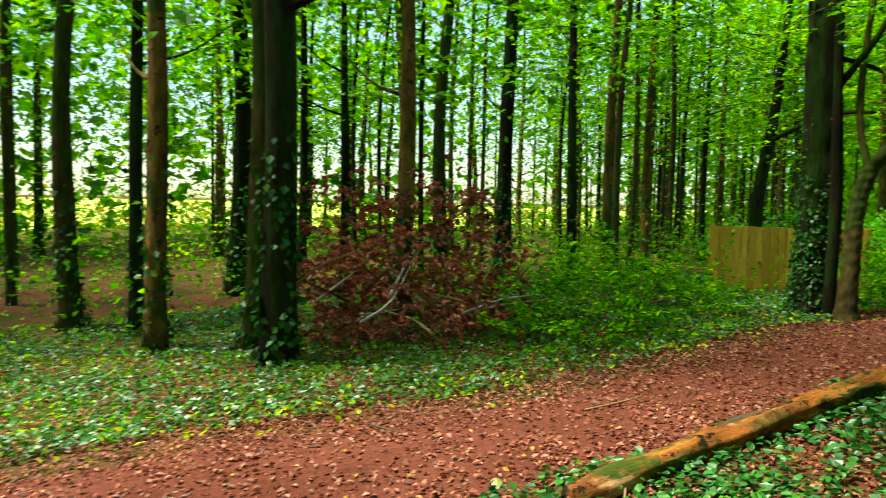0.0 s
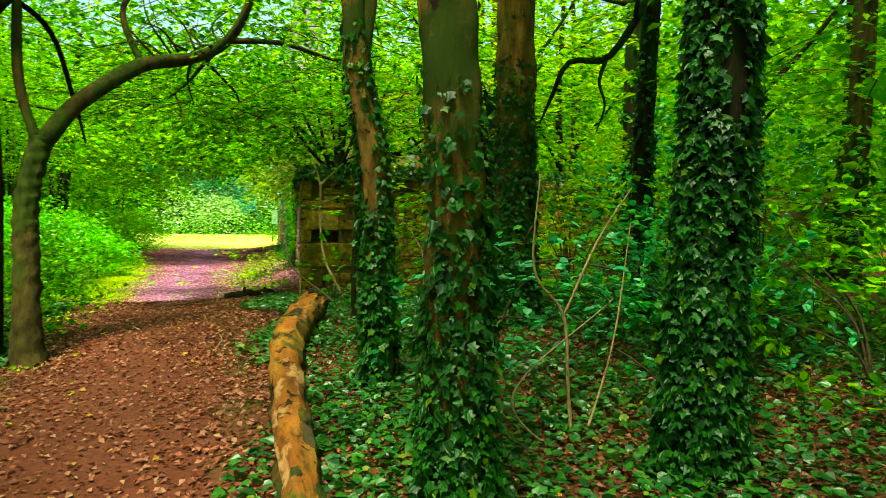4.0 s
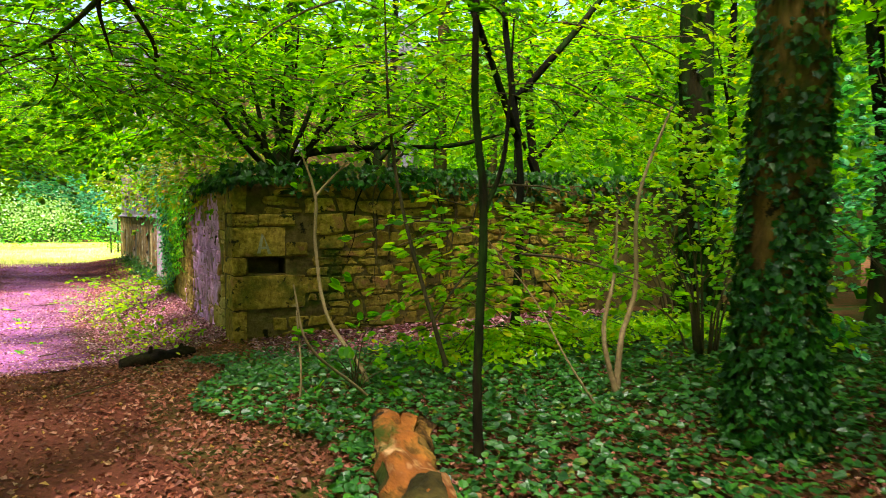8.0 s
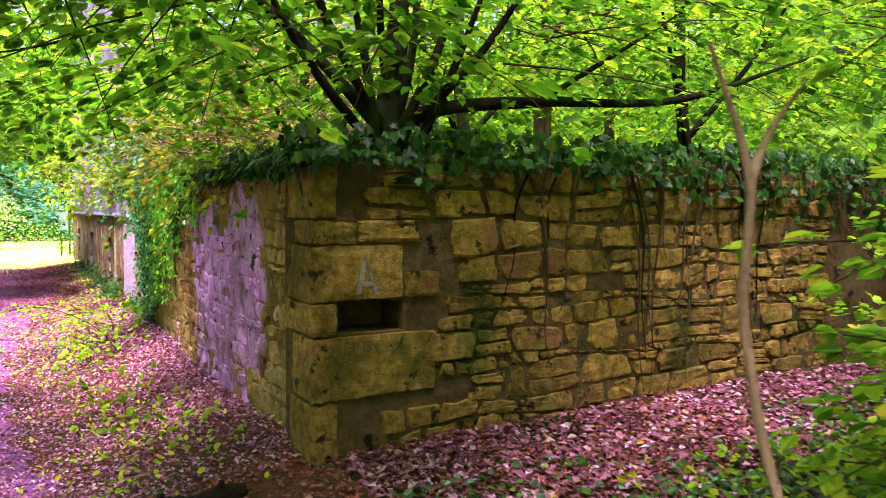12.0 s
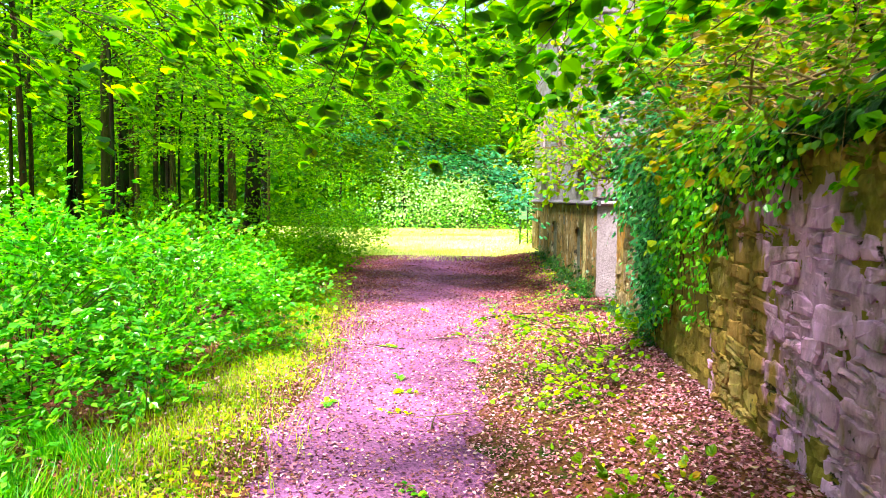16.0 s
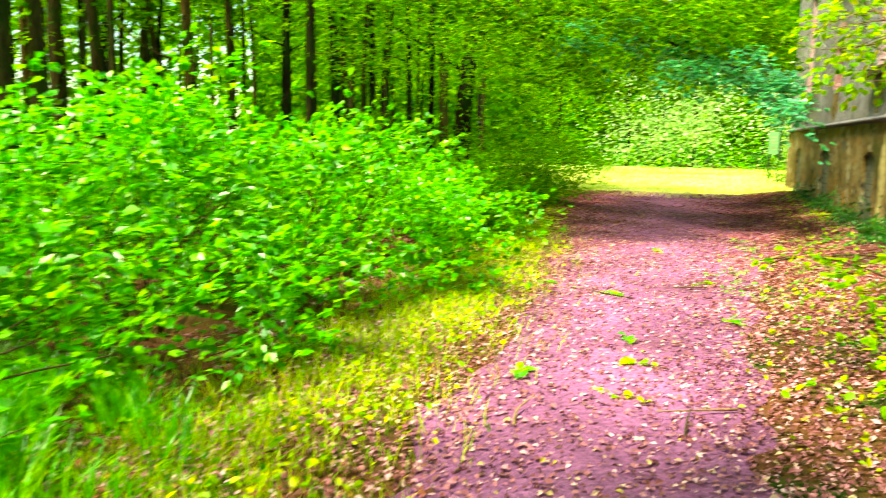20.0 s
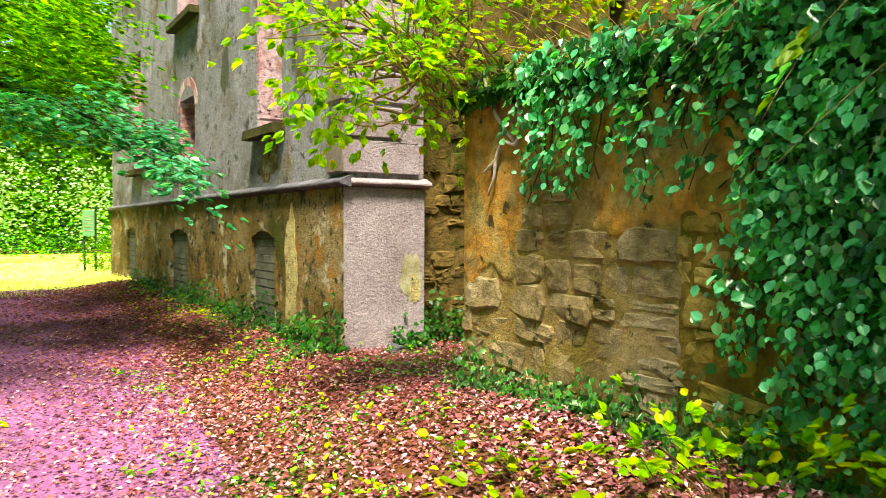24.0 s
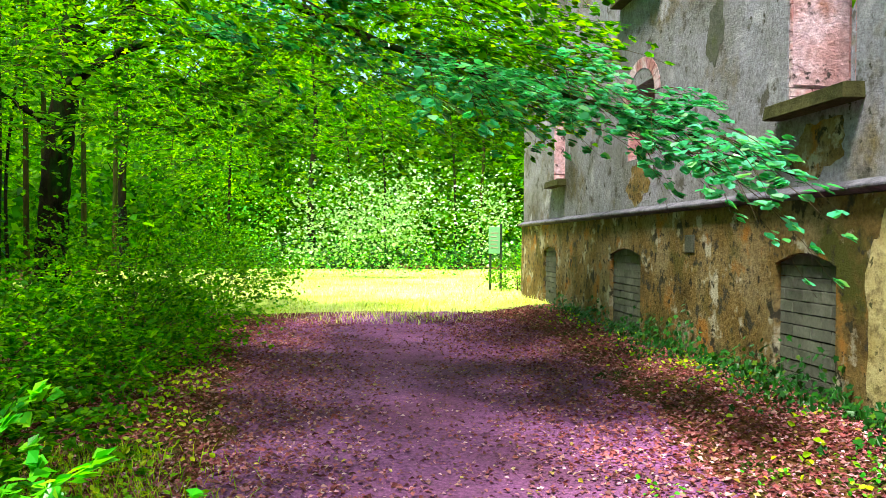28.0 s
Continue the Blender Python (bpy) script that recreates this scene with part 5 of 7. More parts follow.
near_tree("thin leafy sapling in front of the stone wall", [(2.5, 8.32, 0.3), (2.35, 8.42, 0.9), (2.15, 8.52, 1.7), (2.05, 8.62, 2.5), (2.0, 8.62, 3.6)], [0.02, 0.018, 0.015, 0.012, 0.006], "twig", sides=7,
          limbs=[([(2.35, 8.42, 0.9), (2.8, 8.6, 1.3), (3.3, 8.7, 1.5)], [0.01, 0.008, 0.003])],
          crown=[((3.0, 8.8, 1.65), (0.5, 0.3, 0.3), 32), ((2.85, 8.8, 1.2), (0.4, 0.3, 0.25), 26), ((3.55, 8.9, 1.35), (0.5, 0.4, 0.4), 34), ((3.2, 9.0, 0.8), (0.5, 0.4, 0.25), 26), ((2.5, 8.6, 2.9), (0.8, 0.7, 0.6), 16)], seed=22, per=15, spray=0.5, name="sapling", leaf="leaf_lime", leaf_size=0.1)
near_tree("bare pale crooked sapling stem", [(1.75, 8.3, 0.3), (1.72, 8.35, 0.55), (1.55, 8.7, 0.95), (1.5, 8.85, 1.5), (1.5, 8.85, 1.9), (1.4, 8.9, 2.25)], [0.017, 0.016, 0.014, 0.013, 0.012, 0.006], "pale_twig", sides=8,
          limbs=[([(1.5, 8.85, 1.9), (1.65, 8.9, 2.05), (1.8, 8.9, 2.2)], [0.014, 0.01, 0.004])], seed=23, name="sapling")
near_tree("pale forked shrub stem", [(2.3, 2.5, 0.15), (2.3, 2.6, 0.6), (2.28, 2.64, 0.99), (2.1, 2.62, 1.25), (2.12, 2.62, 1.75)], [0.01, 0.0095, 0.009, 0.007, 0.004], "pale_twig", sides=7,
          limbs=[([(2.28, 2.64, 0.99), (2.5, 2.7, 1.4), (2.75, 2.8, 1.7)], [0.008, 0.006, 0.003]),
                 ([(2.3, 2.5, 0.2), (2.6, 2.7, 0.8), (2.75, 2.8, 1.5)], [0.008, 0.006, 0.003]),
                 ([(2.3, 2.5, 0.2), (1.95, 2.5, 0.6), (2.5, 2.5, 1.1)], [0.008, 0.006, 0.003])],
          crown=[((2.1, 2.8, 1.25), (0.5, 0.4, 0.4), 16), ((1.75, 2.95, 0.85), (0.3, 0.3, 0.3), 10), ((2.7, 2.9, 1.0), (0.4, 0.4, 0.4), 12)], leaf="leaf_sky_sheen", leaf_size=0.07, per=12, spray=0.4, seed=25, name="shrub")

for sd, ctrl, rad, lab in ((121, [(3.02, 6.95, 0.5), (3.1, 7.0, 0.9), (3.35, 7.15, 1.25), (3.5, 7.3, 1.9), (3.9, 7.4, 2.6)], 0.021, "crooked lichen-pale shrub in the ivy"), (122, [(3.0, 6.9, 0.5), (2.95, 7.0, 0.95), (3.2, 7.2, 1.35), (3.3, 7.3, 1.8)], 0.017, "leaning pale shrub in the ivy"),
                           (123, [(2.7, 6.7, 0.5), (2.5, 6.8, 0.85), (2.45, 7.1, 1.2), (2.2, 7.3, 1.6)], 0.007, "thin bent dead stem in the ivy"), (124, [(1.9, 8.0, 0.2), (1.5, 7.9, 0.55), (1.1, 7.7, 0.9), (1.0, 7.7, 1.3)], 0.012, "leaning brown sapling stem in the ivy"),
                           (125, [(1.2, 8.3, 0.2), (1.22, 8.3, 0.6), (1.2, 8.35, 1.05)], 0.009, "broken upright brown stem in the ivy")):
    near_tree(lab, ctrl, [rad, rad * 0.9, rad * 0.75, rad * 0.4], "pale_twig", sides=2, seed=sd, name="shrub")

# multi-stemmed tree rooted on the corner of the stone wall, spreading over the drive
near_tree("many-stemmed tree growing on top of the stone wall", [(2.1, 12.2, 2.0), (2.08, 12.2, 2.4), (2.2, 12.25, 3.4), (2.3, 12.4, 6.0)], [0.19, 0.1, 0.06, 0.03], "bark_dark",
          limbs=[*[([(2.08 + 0.13 * math.sin(k * 2.4), 12.15 + 0.06 * math.cos(k * 1.7), 2.15), (2.08 + 0.2 * (k - 3.5), 12.1 - 0.07 * (k % 3), 2.9 + 0.1 * (k % 2)), (2.1 + 0.42 * (k - 3.5), 12.1 - 0.2 * (k % 2), 4.3)], [0.04, 0.026, 0.007]) for k in range(8)],
                 ([(2.1, 12.2, 2.25), (2.35, 12.15, 2.5), (3.2, 12.0, 2.62), (4.4, 11.8, 2.7), (5.6, 11.5, 3.1)], [0.07, 0.055, 0.04, 0.028, 0.01]),
                 ([(3.2, 12.0, 2.62), (3.6, 11.8, 2.9), (4.2, 11.6, 3.3)], [0.025, 0.018, 0.006]),
                 ([(2.1, 12.2, 2.3), (1.7, 12.3, 2.75), (1.1, 12.4, 3.3), (0.2, 12.2, 3.9)], [0.05, 0.04, 0.03, 0.01]),
                 ([(1.1, 12.4, 3.3), (0.7, 13.2, 3.2), (0.1, 13.7, 3.0), (-0.6, 14.2, 2.9)], [0.02, 0.015, 0.01, 0.004])],
          crown=[((2.6, 12.6, 4.3), (2.6, 1.7, 1.2), 150), ((0.7, 12.4, 4.1), (1.9, 1.3, 0.7), 90), ((-0.2, 12.8, 3.45), (0.9, 0.8, 0.35), 40), ((1.9, 11.4, 3.0), (1.5, 0.6, 0.35), 64), ((5.2, 12.4, 3.8), (2.2, 1.5, 1.1), 110), ((0.1, 14.2, 3.5), (1.1, 0.9, 0.35), 16), ((2.4, 15.5, 3.9), (1.3, 2.2, 1.1), 90), ((2.4, 17.6, 4.6), (1.0, 1.2, 0.7), 60)], seed=27, leaf_size=0.095,
          fine=[((0.4, 13.7, 2.85), (0.9, 0.4, 0.12), 16, (-0.5, 0.7, -0.1), "leaf"), ((-0.5, 14.1, 2.85), (0.7, 0.4, 0.12), 14, (-0.5, 0.7, -0.1), "leaf"), ((1.2, 14.4, 2.95), (0.6, 0.5, 0.15), 12, (-0.3, 0.8, -0.1), "leaf"), ((0.7, 17.6, 3.35), (0.6, 0.9, 0.5), 40, (-0.3, 0.5, -0.2), "leaf")])

# beech whose boughs hang over the far drive
near_tree("large beech with drooping boughs over the drive", [(-7.8, 36.3, -0.3), (-7.75, 36.3, 2.0), (-7.5, 36.3, 4.5), (-7.0, 36.3, 9.5)], [0.3, 0.26, 0.22, 0.1], "bark_dark",
          limbs=[([(-7.7, 36.3, 4.0), (-6.2, 35.4, 4.6), (-4.6, 34.6, 4.7), (-2.6, 34.0, 4.3)], [0.1, 0.08, 0.06, 0.02]), ([(-7.6, 36.3, 3.2), (-8.6, 36.0, 3.9), (-9.8, 35.6, 4.6)], [0.07, 0.05, 0.02]),
                 ([(-7.5, 36.2, 4.6), (-4.4, 32.4, 4.9), (-1.4, 29.4, 3.2), (0.25, 27.5, 2.3), (0.76, 25.7, 1.6)], [0.1, 0.07, 0.035, 0.015, 0.005]),
                 ([(-7.3, 36.2, 6.0), (-5.0, 31.0, 6.6), (-2.5, 27.6, 6.2), (-0.5, 25.2, 5.6)], [0.1, 0.08, 0.05, 0.012]),
                 ([(-4.4, 32.4, 4.9), (-3.6, 29.5, 4.2), (-3.0, 27.4, 3.4)], [0.04, 0.025, 0.006])],
          crown=[((-5.0, 33.5, 4.8), (3.4, 2.8, 2.0), 210), ((-2.4, 30.4, 4.4), (2.6, 2.4, 1.4), 150), ((-1.0, 30.2, 4.2), (1.0, 1.4, 1.0), 90),
                 ((-1.8, 26.8, 5.8), (2.8, 3.2, 1.2), 120), ((-7.5, 31.0, 4.6), (2.4, 3.2, 2.4), 170), ((-3.6, 28.2, 3.9), (1.6, 1.4, 0.8), 110), ((-0.6, 33.0, 5.8), (1.2, 2.4, 1.1), 110), ((-4.5, 38.0, 3.4), (2.0, 1.6, 1.4), 140), ((-4.0, 31.0, 7.2), (4.5, 4.5, 1.2), 170), ((-6.5, 26.5, 6.2), (2.2, 2.4, 1.4), 150), ((-5.2, 25.2, 5.0), (2.2, 1.8, 0.8), 120), ((-3.0, 35.5, 6.0), (3.2, 2.0, 1.6), 180)],
          seed=31, leaf_size=0.088, per=54, spray=1.3, simple=True,
          fine=[((-1.6, 29.3, 3.1), (0.7, 0.5, 0.25), 40, (0.7, -0.7, -0.15), "leaf_teal"), ((-0.5, 28.4, 2.75), (0.6, 0.4, 0.2), 44, (0.6, -0.8, -0.2), "leaf_teal"), ((0.15, 27.4, 2.3), (0.35, 0.4, 0.15), 36, (0.4, -0.9, -0.25), "leaf_teal"),
                ((0.45, 26.4, 1.9), (0.2, 0.3, 0.1), 16, (0.3, -0.95, -0.3), "leaf_teal"), ((-2.8, 28.6, 3.4), (0.8, 0.6, 0.3), 36, (0.6, -0.8, -0.1), "leaf_teal"), ((-0.9, 27.6, 2.6), (0.7, 0.4, 0.15), 30, (0.5, -0.8, -0.2), "leaf_teal"),
                ((-3.5, 26.0, 3.5), (1.6, 1.2, 0.3), 70, (0.5, -0.8, -0.15), "leaf"), ((-1.6, 27.2, 3.6), (1.2, 1.2, 0.35), 70, (0.5, -0.8, -0.15), "leaf"), ((-0.5, 30.0, 3.4), (1.0, 1.5, 0.4), 80, (0.5, -0.8, -0.15), "leaf"),
                ((0.2, 33.0, 3.6), (0.7, 1.5, 0.7), 90, (0.5, -0.8, -0.15), "leaf"), ((-2.2, 33.0, 3.2), (1.6, 1.5, 0.5), 90, (0.4, -0.8, -0.2), "leaf"), ((-4.5, 30.0, 3.0), (1.5, 1.5, 0.5), 80, (0.5, -0.8, -0.15), "leaf"),
                ((-0.5, 33.0, 5.4), (1.0, 2.0, 0.6), 60, (0.5, -0.8, -0.15), "leaf"), ((-5.0, 24.5, 3.7), (1.2, 1.0, 0.4), 50, (0.5, -0.8, -0.15), "leaf")])

# tree at the drive's left whose twigs hang over the bush
near_tree("leaning woodland tree with twigs hanging over the bush", [(-7.6, 14.0, 0.0), (-7.5, 14.0, 2.0), (-7.2, 14.1, 4.2), (-6.9, 14.2, 8.0)], [0.17, 0.15, 0.12, 0.05], "bark_dark",
          limbs=[([(-7.4, 14.0, 3.2), (-5.6, 14.2, 3.8), (-3.6, 14.6, 3.5), (-1.6, 15.1, 3.2)], [0.06, 0.045, 0.025, 0.006])],
          crown=[((-4.0, 14.2, 3.4), (1.6, 0.6, 0.4), 16), ((-8.2, 13.6, 5.0), (1.6, 1.6, 1.2), 90), ((-1.4, 15.3, 3.2), (0.8, 0.6, 0.25), 9)], seed=34, leaf_size=0.09, per=30, spray=1.0,
          fine=[((-2.2, 15.0, 3.0), (1.1, 0.6, 0.25), 18, (0.6, 0.5, -0.2), "leaf"), ((-0.9, 15.6, 3.05), (0.9, 0.6, 0.2), 20, (0.5, 0.6, -0.2), "leaf"), ((-1.6, 15.8, 2.75), (0.7, 0.5, 0.15), 12, (0.7, 0.5, -0.15), "leaf"), ((-3.2, 15.3, 2.75), (0.8, 0.4, 0.15), 12, (0.7, 0.4, -0.25), "leaf"), ((-1.2, 18.3, 3.45), (0.8, 0.7, 0.2), 14, (0.7, 0.5, -0.15), "leaf")])

# trees inside the enclosure and in the thicket to the right of the path
for sd, x, y, h, cl in ((35, 4.6, 15.2, 7.0, [((4.4, 15.0, 5.2), (2.2, 2.2, 2.2), 190)]), (36, 3.9, 18.6, 6.5, [((3.7, 18.4, 4.6), (1.7, 1.9, 1.8), 150)]), (37, 7.2, 14.2, 7.5, [((7.2, 14.0, 5.0), (2.2, 2.0, 2.4), 190)]),
                        (38, 6.4, 19.5, 7.5, [((6.2, 19.4, 5.2), (2.2, 2.4, 2.4), 170)]), (39, 5.6, 3.6, 7.0, [((5.6, 3.8, 4.6), (1.9, 2.2, 2.2), 170)]), (45, 7.4, 8.0, 7.0, [((7.4, 8.4, 4.4), (2.0, 1.9, 2.2), 160)]), (46, 9.4, 6.2, 8.0, [((9.2, 6.4, 4.4), (2.4, 2.6, 2.8), 190)]),
                        (47, 4.0, 9.8, 5.5, [((3.9, 10.0, 3.9), (1.6, 1.1, 1.2), 55)]), (48, 10.2, 12.4, 8.0, [((10.0, 14.4, 5.0), (2.4, 2.2, 2.8), 150)])):
    g = float(ground_z(x, y))
    thin = 0.45 if sd == 47 else 1.0
    near_tree("leafy broadleaf tree with a backlit glow put into its leaf colour", [(x, y, g), (x + 0.05, y, g + 1.8), (x - 0.1, y + 0.1, g + 3.6), (x, y + 0.1, h)], [0.1 * thin, 0.085 * thin, 0.07 * thin, 0.03 * thin], "bark_dark",
              limbs=[([(x, y, g + 2.2), (x - 0.7, y - 0.4, g + 3.2), (x - 1.4, y - 0.8, g + 4.0)], [0.04, 0.03, 0.01]), ([(x, y, g + 2.6), (x + 0.8, y - 0.3, g + 3.6), (x + 1.4, y - 0.5, g + 4.6)], [0.04, 0.03, 0.01])],
              crown=cl, seed=sd, leaf="leaf_lime" if sd in (35, 37, 45, 47) else "leaf", leaf_size=0.095, per=40, simple=True, sides=9)

# ---- the wood ----
def wood_tree(seed, height, rad, bark, ivy_n, crown_low, crown_n=50):
    r = np.random.default_rng(seed)
    t = thing("tree", "tall slender woodland tree with a high leafy crown", "tree", group="trees of the wood")
    line = curve_pts([(0, 0, -0.15), (r.normal(0, 0.05), r.normal(0, 0.05), height * 0.3), (r.normal(0, 0.15), r.normal(0, 0.15), height * 0.65), (r.normal(0, 0.3), r.normal(0, 0.3), height)], 26)
    rr = np.interp(np.linspace(0, 1, 26), [0, 0.06, 0.5, 1], [rad * 1.35, rad, rad * 0.75, rad * 0.25])
    trunk = part("trunk", tubes_mesh("trunk", [tube(line, rr, 9, 0.06, seed)], bark), t)
    if ivy_n:
        part("ivy", ivy_on(line, rr, 0, 2.6, ivy_n, seed, 0.09), trunk, "dark green ivy leaves")
    for i in range(3):
        z = r.uniform(crown_low * 0.6, height * 0.7)
        a = r.uniform(0, 6.28)
        c = np.array([np.interp(z, line[:, 2], line[:, 0]), np.interp(z, line[:, 2], line[:, 1]), z])
        o = np.array([math.cos(a), math.sin(a), 0.35])
        part("limb", tubes_mesh("limb", [tube(curve_pts([c, c + o * 0.7, c + o * 1.4 + [0, 0, 0.3]], 8), [rad * 0.3, rad * 0.15, 0.008], 6, 0.05, seed + i)], bark), t)
    n = crown_n
    z = r.uniform(crown_low, height + 0.6, n)
    a = r.uniform(0, 6.28, n)
    rr2 = r.uniform(0.1, 1.7, n)
    O = np.stack([np.cos(a) * rr2, np.sin(a) * rr2, z], -1)
    Dd = np.stack([np.cos(a), np.sin(a), r.normal(0, 0.2, n)], -1) + r.normal(0, 0.4, (n, 3))
    P, D, N, L, lines = sprays(O, Dd, 1.6, 31, 0.5, 0.3, 0.185, seed)
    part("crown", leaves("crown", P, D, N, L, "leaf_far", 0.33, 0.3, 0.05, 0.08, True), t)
    return t


PROTOS = [wood_tree(101, 11, 0.15, "bark_grey", 260, 4.6), wood_tree(102, 12, 0.19, "bark_dark", 380, 5.2), wood_tree(103, 10, 0.10, "bark_dark", 120, 4.0),
          wood_tree(104, 11, 0.13, "bark_red", 160, 4.8), wood_tree(105, 12, 0.08, "bark_grey", 60, 4.2, 42)]
PROTOS += [wood_tree(106, 11, 0.07, "bark_grey", 0, 6.0, 14), wood_tree(107, 12, 0.055, "bark_dark", 0, 6.5, 12)]
used = [False] * len(PROTOS)


def plant(i, x, y, rot, s=1.0):
    m = pose(x, y, float(ground_z(x, y)), 0, 0, rot) @ Matrix.Scale(s, 4)
    if not used[i]:
        used[i] = True
        PROTOS[i].matrix_basis = m
        return PROTOS[i]
    PROTOS[i].scale = (1, 1, 1)
    ob = copy_thing(PROTOS[i], pose(x, y, float(ground_z(x, y)), 0, 0, rot))
    ob.scale = (s, s, s)
    return ob


for i, x, y in ((1, -4.15, -0.25), (0, -5.1, -0.15), (3, -5.8, -1.1), (0, -8.3, -1.6), (2, -7.6, -0.9), (3, -5.6, 2.25), (4, -9.2, -0.2), (0, -8.8, 5.2), (1, -9.6, 7.4),
                (2, -6.6, 6.6), (4, -7.0, 8.2), (1, -10.5, 1.6), (2, -11.5, 3.4), (4, -12.0, -2.0), (0, -12.5, 6.5), (3, -9.4, 10.6), (2, -10.4, 11.6), (4, -9.0, 12.4), (3, -10.2, 13.0)):
    plant(i, x, y, (i * 77 + x * 41) % 360, 1.0)
r = random.Random(5)
spots = []
tries = 0
while len(spots) < 84 and tries < 6000:
    tries += 1
    x, y = r.uniform(-34, -6.5), r.uniform(-14, 44)
    if y > 10 and x > -9.0:
        continue
    if all((x - a) ** 2 + (y - b) ** 2 > 1.9 for a, b in spots):
        spots.append((x, y))
for x, y in spots:
    plant(r.choice([0, 1, 2, 3, 4, 4, 2]), x, y, r.uniform(0, 360), r.uniform(0.85, 1.2))
for i in range(26):
    plant(r.choice([4, 2, 4, 0]), r.uniform(-17, -9), r.uniform(16, 36), r.uniform(0, 360), r.uniform(0.85, 1.15))
for i in range(64):
    x, y = r.uniform(-30, -8.5), r.uniform(-10, 40)
    plant(r.choice([5, 6]), x, y, r.uniform(0, 360), r.uniform(0.85, 1.15))
for i in range(18):
    plant(r.choice([5, 6, 5, 2]), r.uniform(-14, -8.3), r.uniform(34, 47), r.uniform(0, 360), r.uniform(0.85, 1.15))
# trees behind the walker, inside the enclosure and beyond the clearing
for x, y in ((7, -4), (9, 1), (6.5, 4), (8.5, 7.5), (11, 4), (5.5, -8), (1, -9), (-4, -10), (12, -3), (6.5, 9.6), (10.5, 9.8),
             (6.0, 15.5), (9.0, 17.5), (7.0, 20.5), (11.0, 22.0), (-9, 60), (-5, 63), (-1, 62), (3, 64), (7, 61), (11, 63), (15, 58), (-13, 57), (-17, 52), (18, 50), (14, 66), (-3, 67), (5, 68), (-16, 45), (-12, 47), (20, 62), (-20, 60)):
    plant(r.choice([0, 1, 2]), x, y, r.uniform(0, 360), r.uniform(0.9, 1.25))


# leafy underwood between the far trunks, and the woods that close the view
def leaf_mass(name, label, n_clumps, per, place, size, seed, mat="leaf_far", flat=1.4, spread=(0.9, 0.9, 0.45)):
    r = np.random.default_rng(seed)
    C = place(r, n_clumps)
    P = np.repeat(C, per, 0) + r.normal(0, 1, (n_clumps * per, 3)) * np.array(spread)
    g = ground_z(P[:, 0], P[:, 1])
    P[:, 2] = np.maximum(P[:, 2] + g, g + 0.05)
    a = r.uniform(0, 6.283, len(P))
    D = np.stack([np.cos(a), np.sin(a), r.normal(-0.2, 0.4, len(P))], -1)
    N = np.array([0, 0, 1.0]) + r.normal(0, flat, (len(P), 3))
    ob = part(name, leaves(name, P, D, N, size * r.uniform(0.6, 1.4, len(P)), mat, 0.36, 0.3, 0.06, 0.1, True))
    return tagged(ob, label, "foliage", kind="stuff")


def low_wood(r, n):
    x, y = r.uniform(-34, -5.0, n), r.uniform(-16, 46, n)
    ok = ~((y > 14.5) & (x > -7.5))
    return np.column_stack([x, y, np.abs(r.normal(0, 0.5, n))])[ok].repeat(1, 0)


def fixed(f):
    def g(r, n):
        out = f(r, n * 2)
        return out[:n]
    return g


open_drive = lambda c: c[~((c[:, 0] > -10.5) & (c[:, 1] > 9.5))]
leaf_mass("underwood", "green seedling undergrowth filling the floor of the wood", 1700, 27, fixed(low_wood), 0.1, 501)
leaf_mass("mid_foliage", "sparse hanging leaves between the trunks of the wood", 1350, 20, fixed(lambda r, n: open_drive(np.column_stack([r.uniform(-34, -6.5, n), r.uniform(-16, 22, n), r.uniform(3.2, 9.0, n)]))), 0.13, 502, spread=(0.8, 0.8, 0.25))

leaf_mass("far_mid_foliage", "hanging leaves deep between the trunks of the wood", 1150, 20, fixed(lambda r, n: np.column_stack([r.uniform(-34, -13, n), r.uniform(-14, 30, n), r.uniform(1.4, 6.0, n)])), 0.12, 509, spread=(0.8, 0.8, 0.25))


def ring(r, n):
    a = r.uniform(-2.2, 1.7, n)
    d = r.uniform(0, 14, n)
    x, y = 6 + np.sin(a) * (34 + d), 22 + np.cos(a) * (46 + d)
    keep = (x > -30)
    return np.column_stack([x, y, r.uniform(0, 1, n) ** 1.2 * 17])[keep]


leaf_mass("far_woods", "dense far woodland edge behind the clearing", 2300, 28, fixed(ring), 0.58, 503, spread=(1.6, 1.6, 0.7))
leaf_mass("sunlit_edge", "sunlit green shrubs along the clearing's far edge", 110, 60, lambda r, n: np.column_stack([r.uniform(-10, 9, n), r.uniform(53, 60, n), 3.4 * r.uniform(0, 1, n) ** 1.8]), 0.12, 507, "leaf_bush", spread=(0.7, 0.7, 0.6))
leaf_mass("pale_weeping_tree_foliage", "weeping foliage beyond the clearing, sun glare put into its pale colour", 40, 100, lambda r, n: np.column_stack([r.choice([-4.4, -2.6, -0.8, 1.2, 2.8], n) + r.normal(0, 0.35, n), r.uniform(50, 52, n), 1.2 + 2.8 * r.uniform(0, 1, n)]), 0.14, 508, "leaf_pale", spread=(0.6, 0.4, 0.7))
leaf_mass("clearing_foliage", "glowing yellow-green foliage round the clearing", 190, 40, fixed(lambda r, n: np.column_stack([r.uniform(-17, -5.5, n), r.uniform(42, 52, n), 4.0 + 9 * r.uniform(0, 1, n)])), 0.14, 511, "leaf", spread=(0.9, 0.9, 0.35))
leaf_mass("wood_edge", "dense leafy far edge of the wood", 420, 28, lambda r, n: np.column_stack([r.uniform(-36, -22, n), r.uniform(38, 72, n), 10 * r.uniform(0, 1, n)]), 0.3, 512, spread=(1.2, 1.2, 0.5))
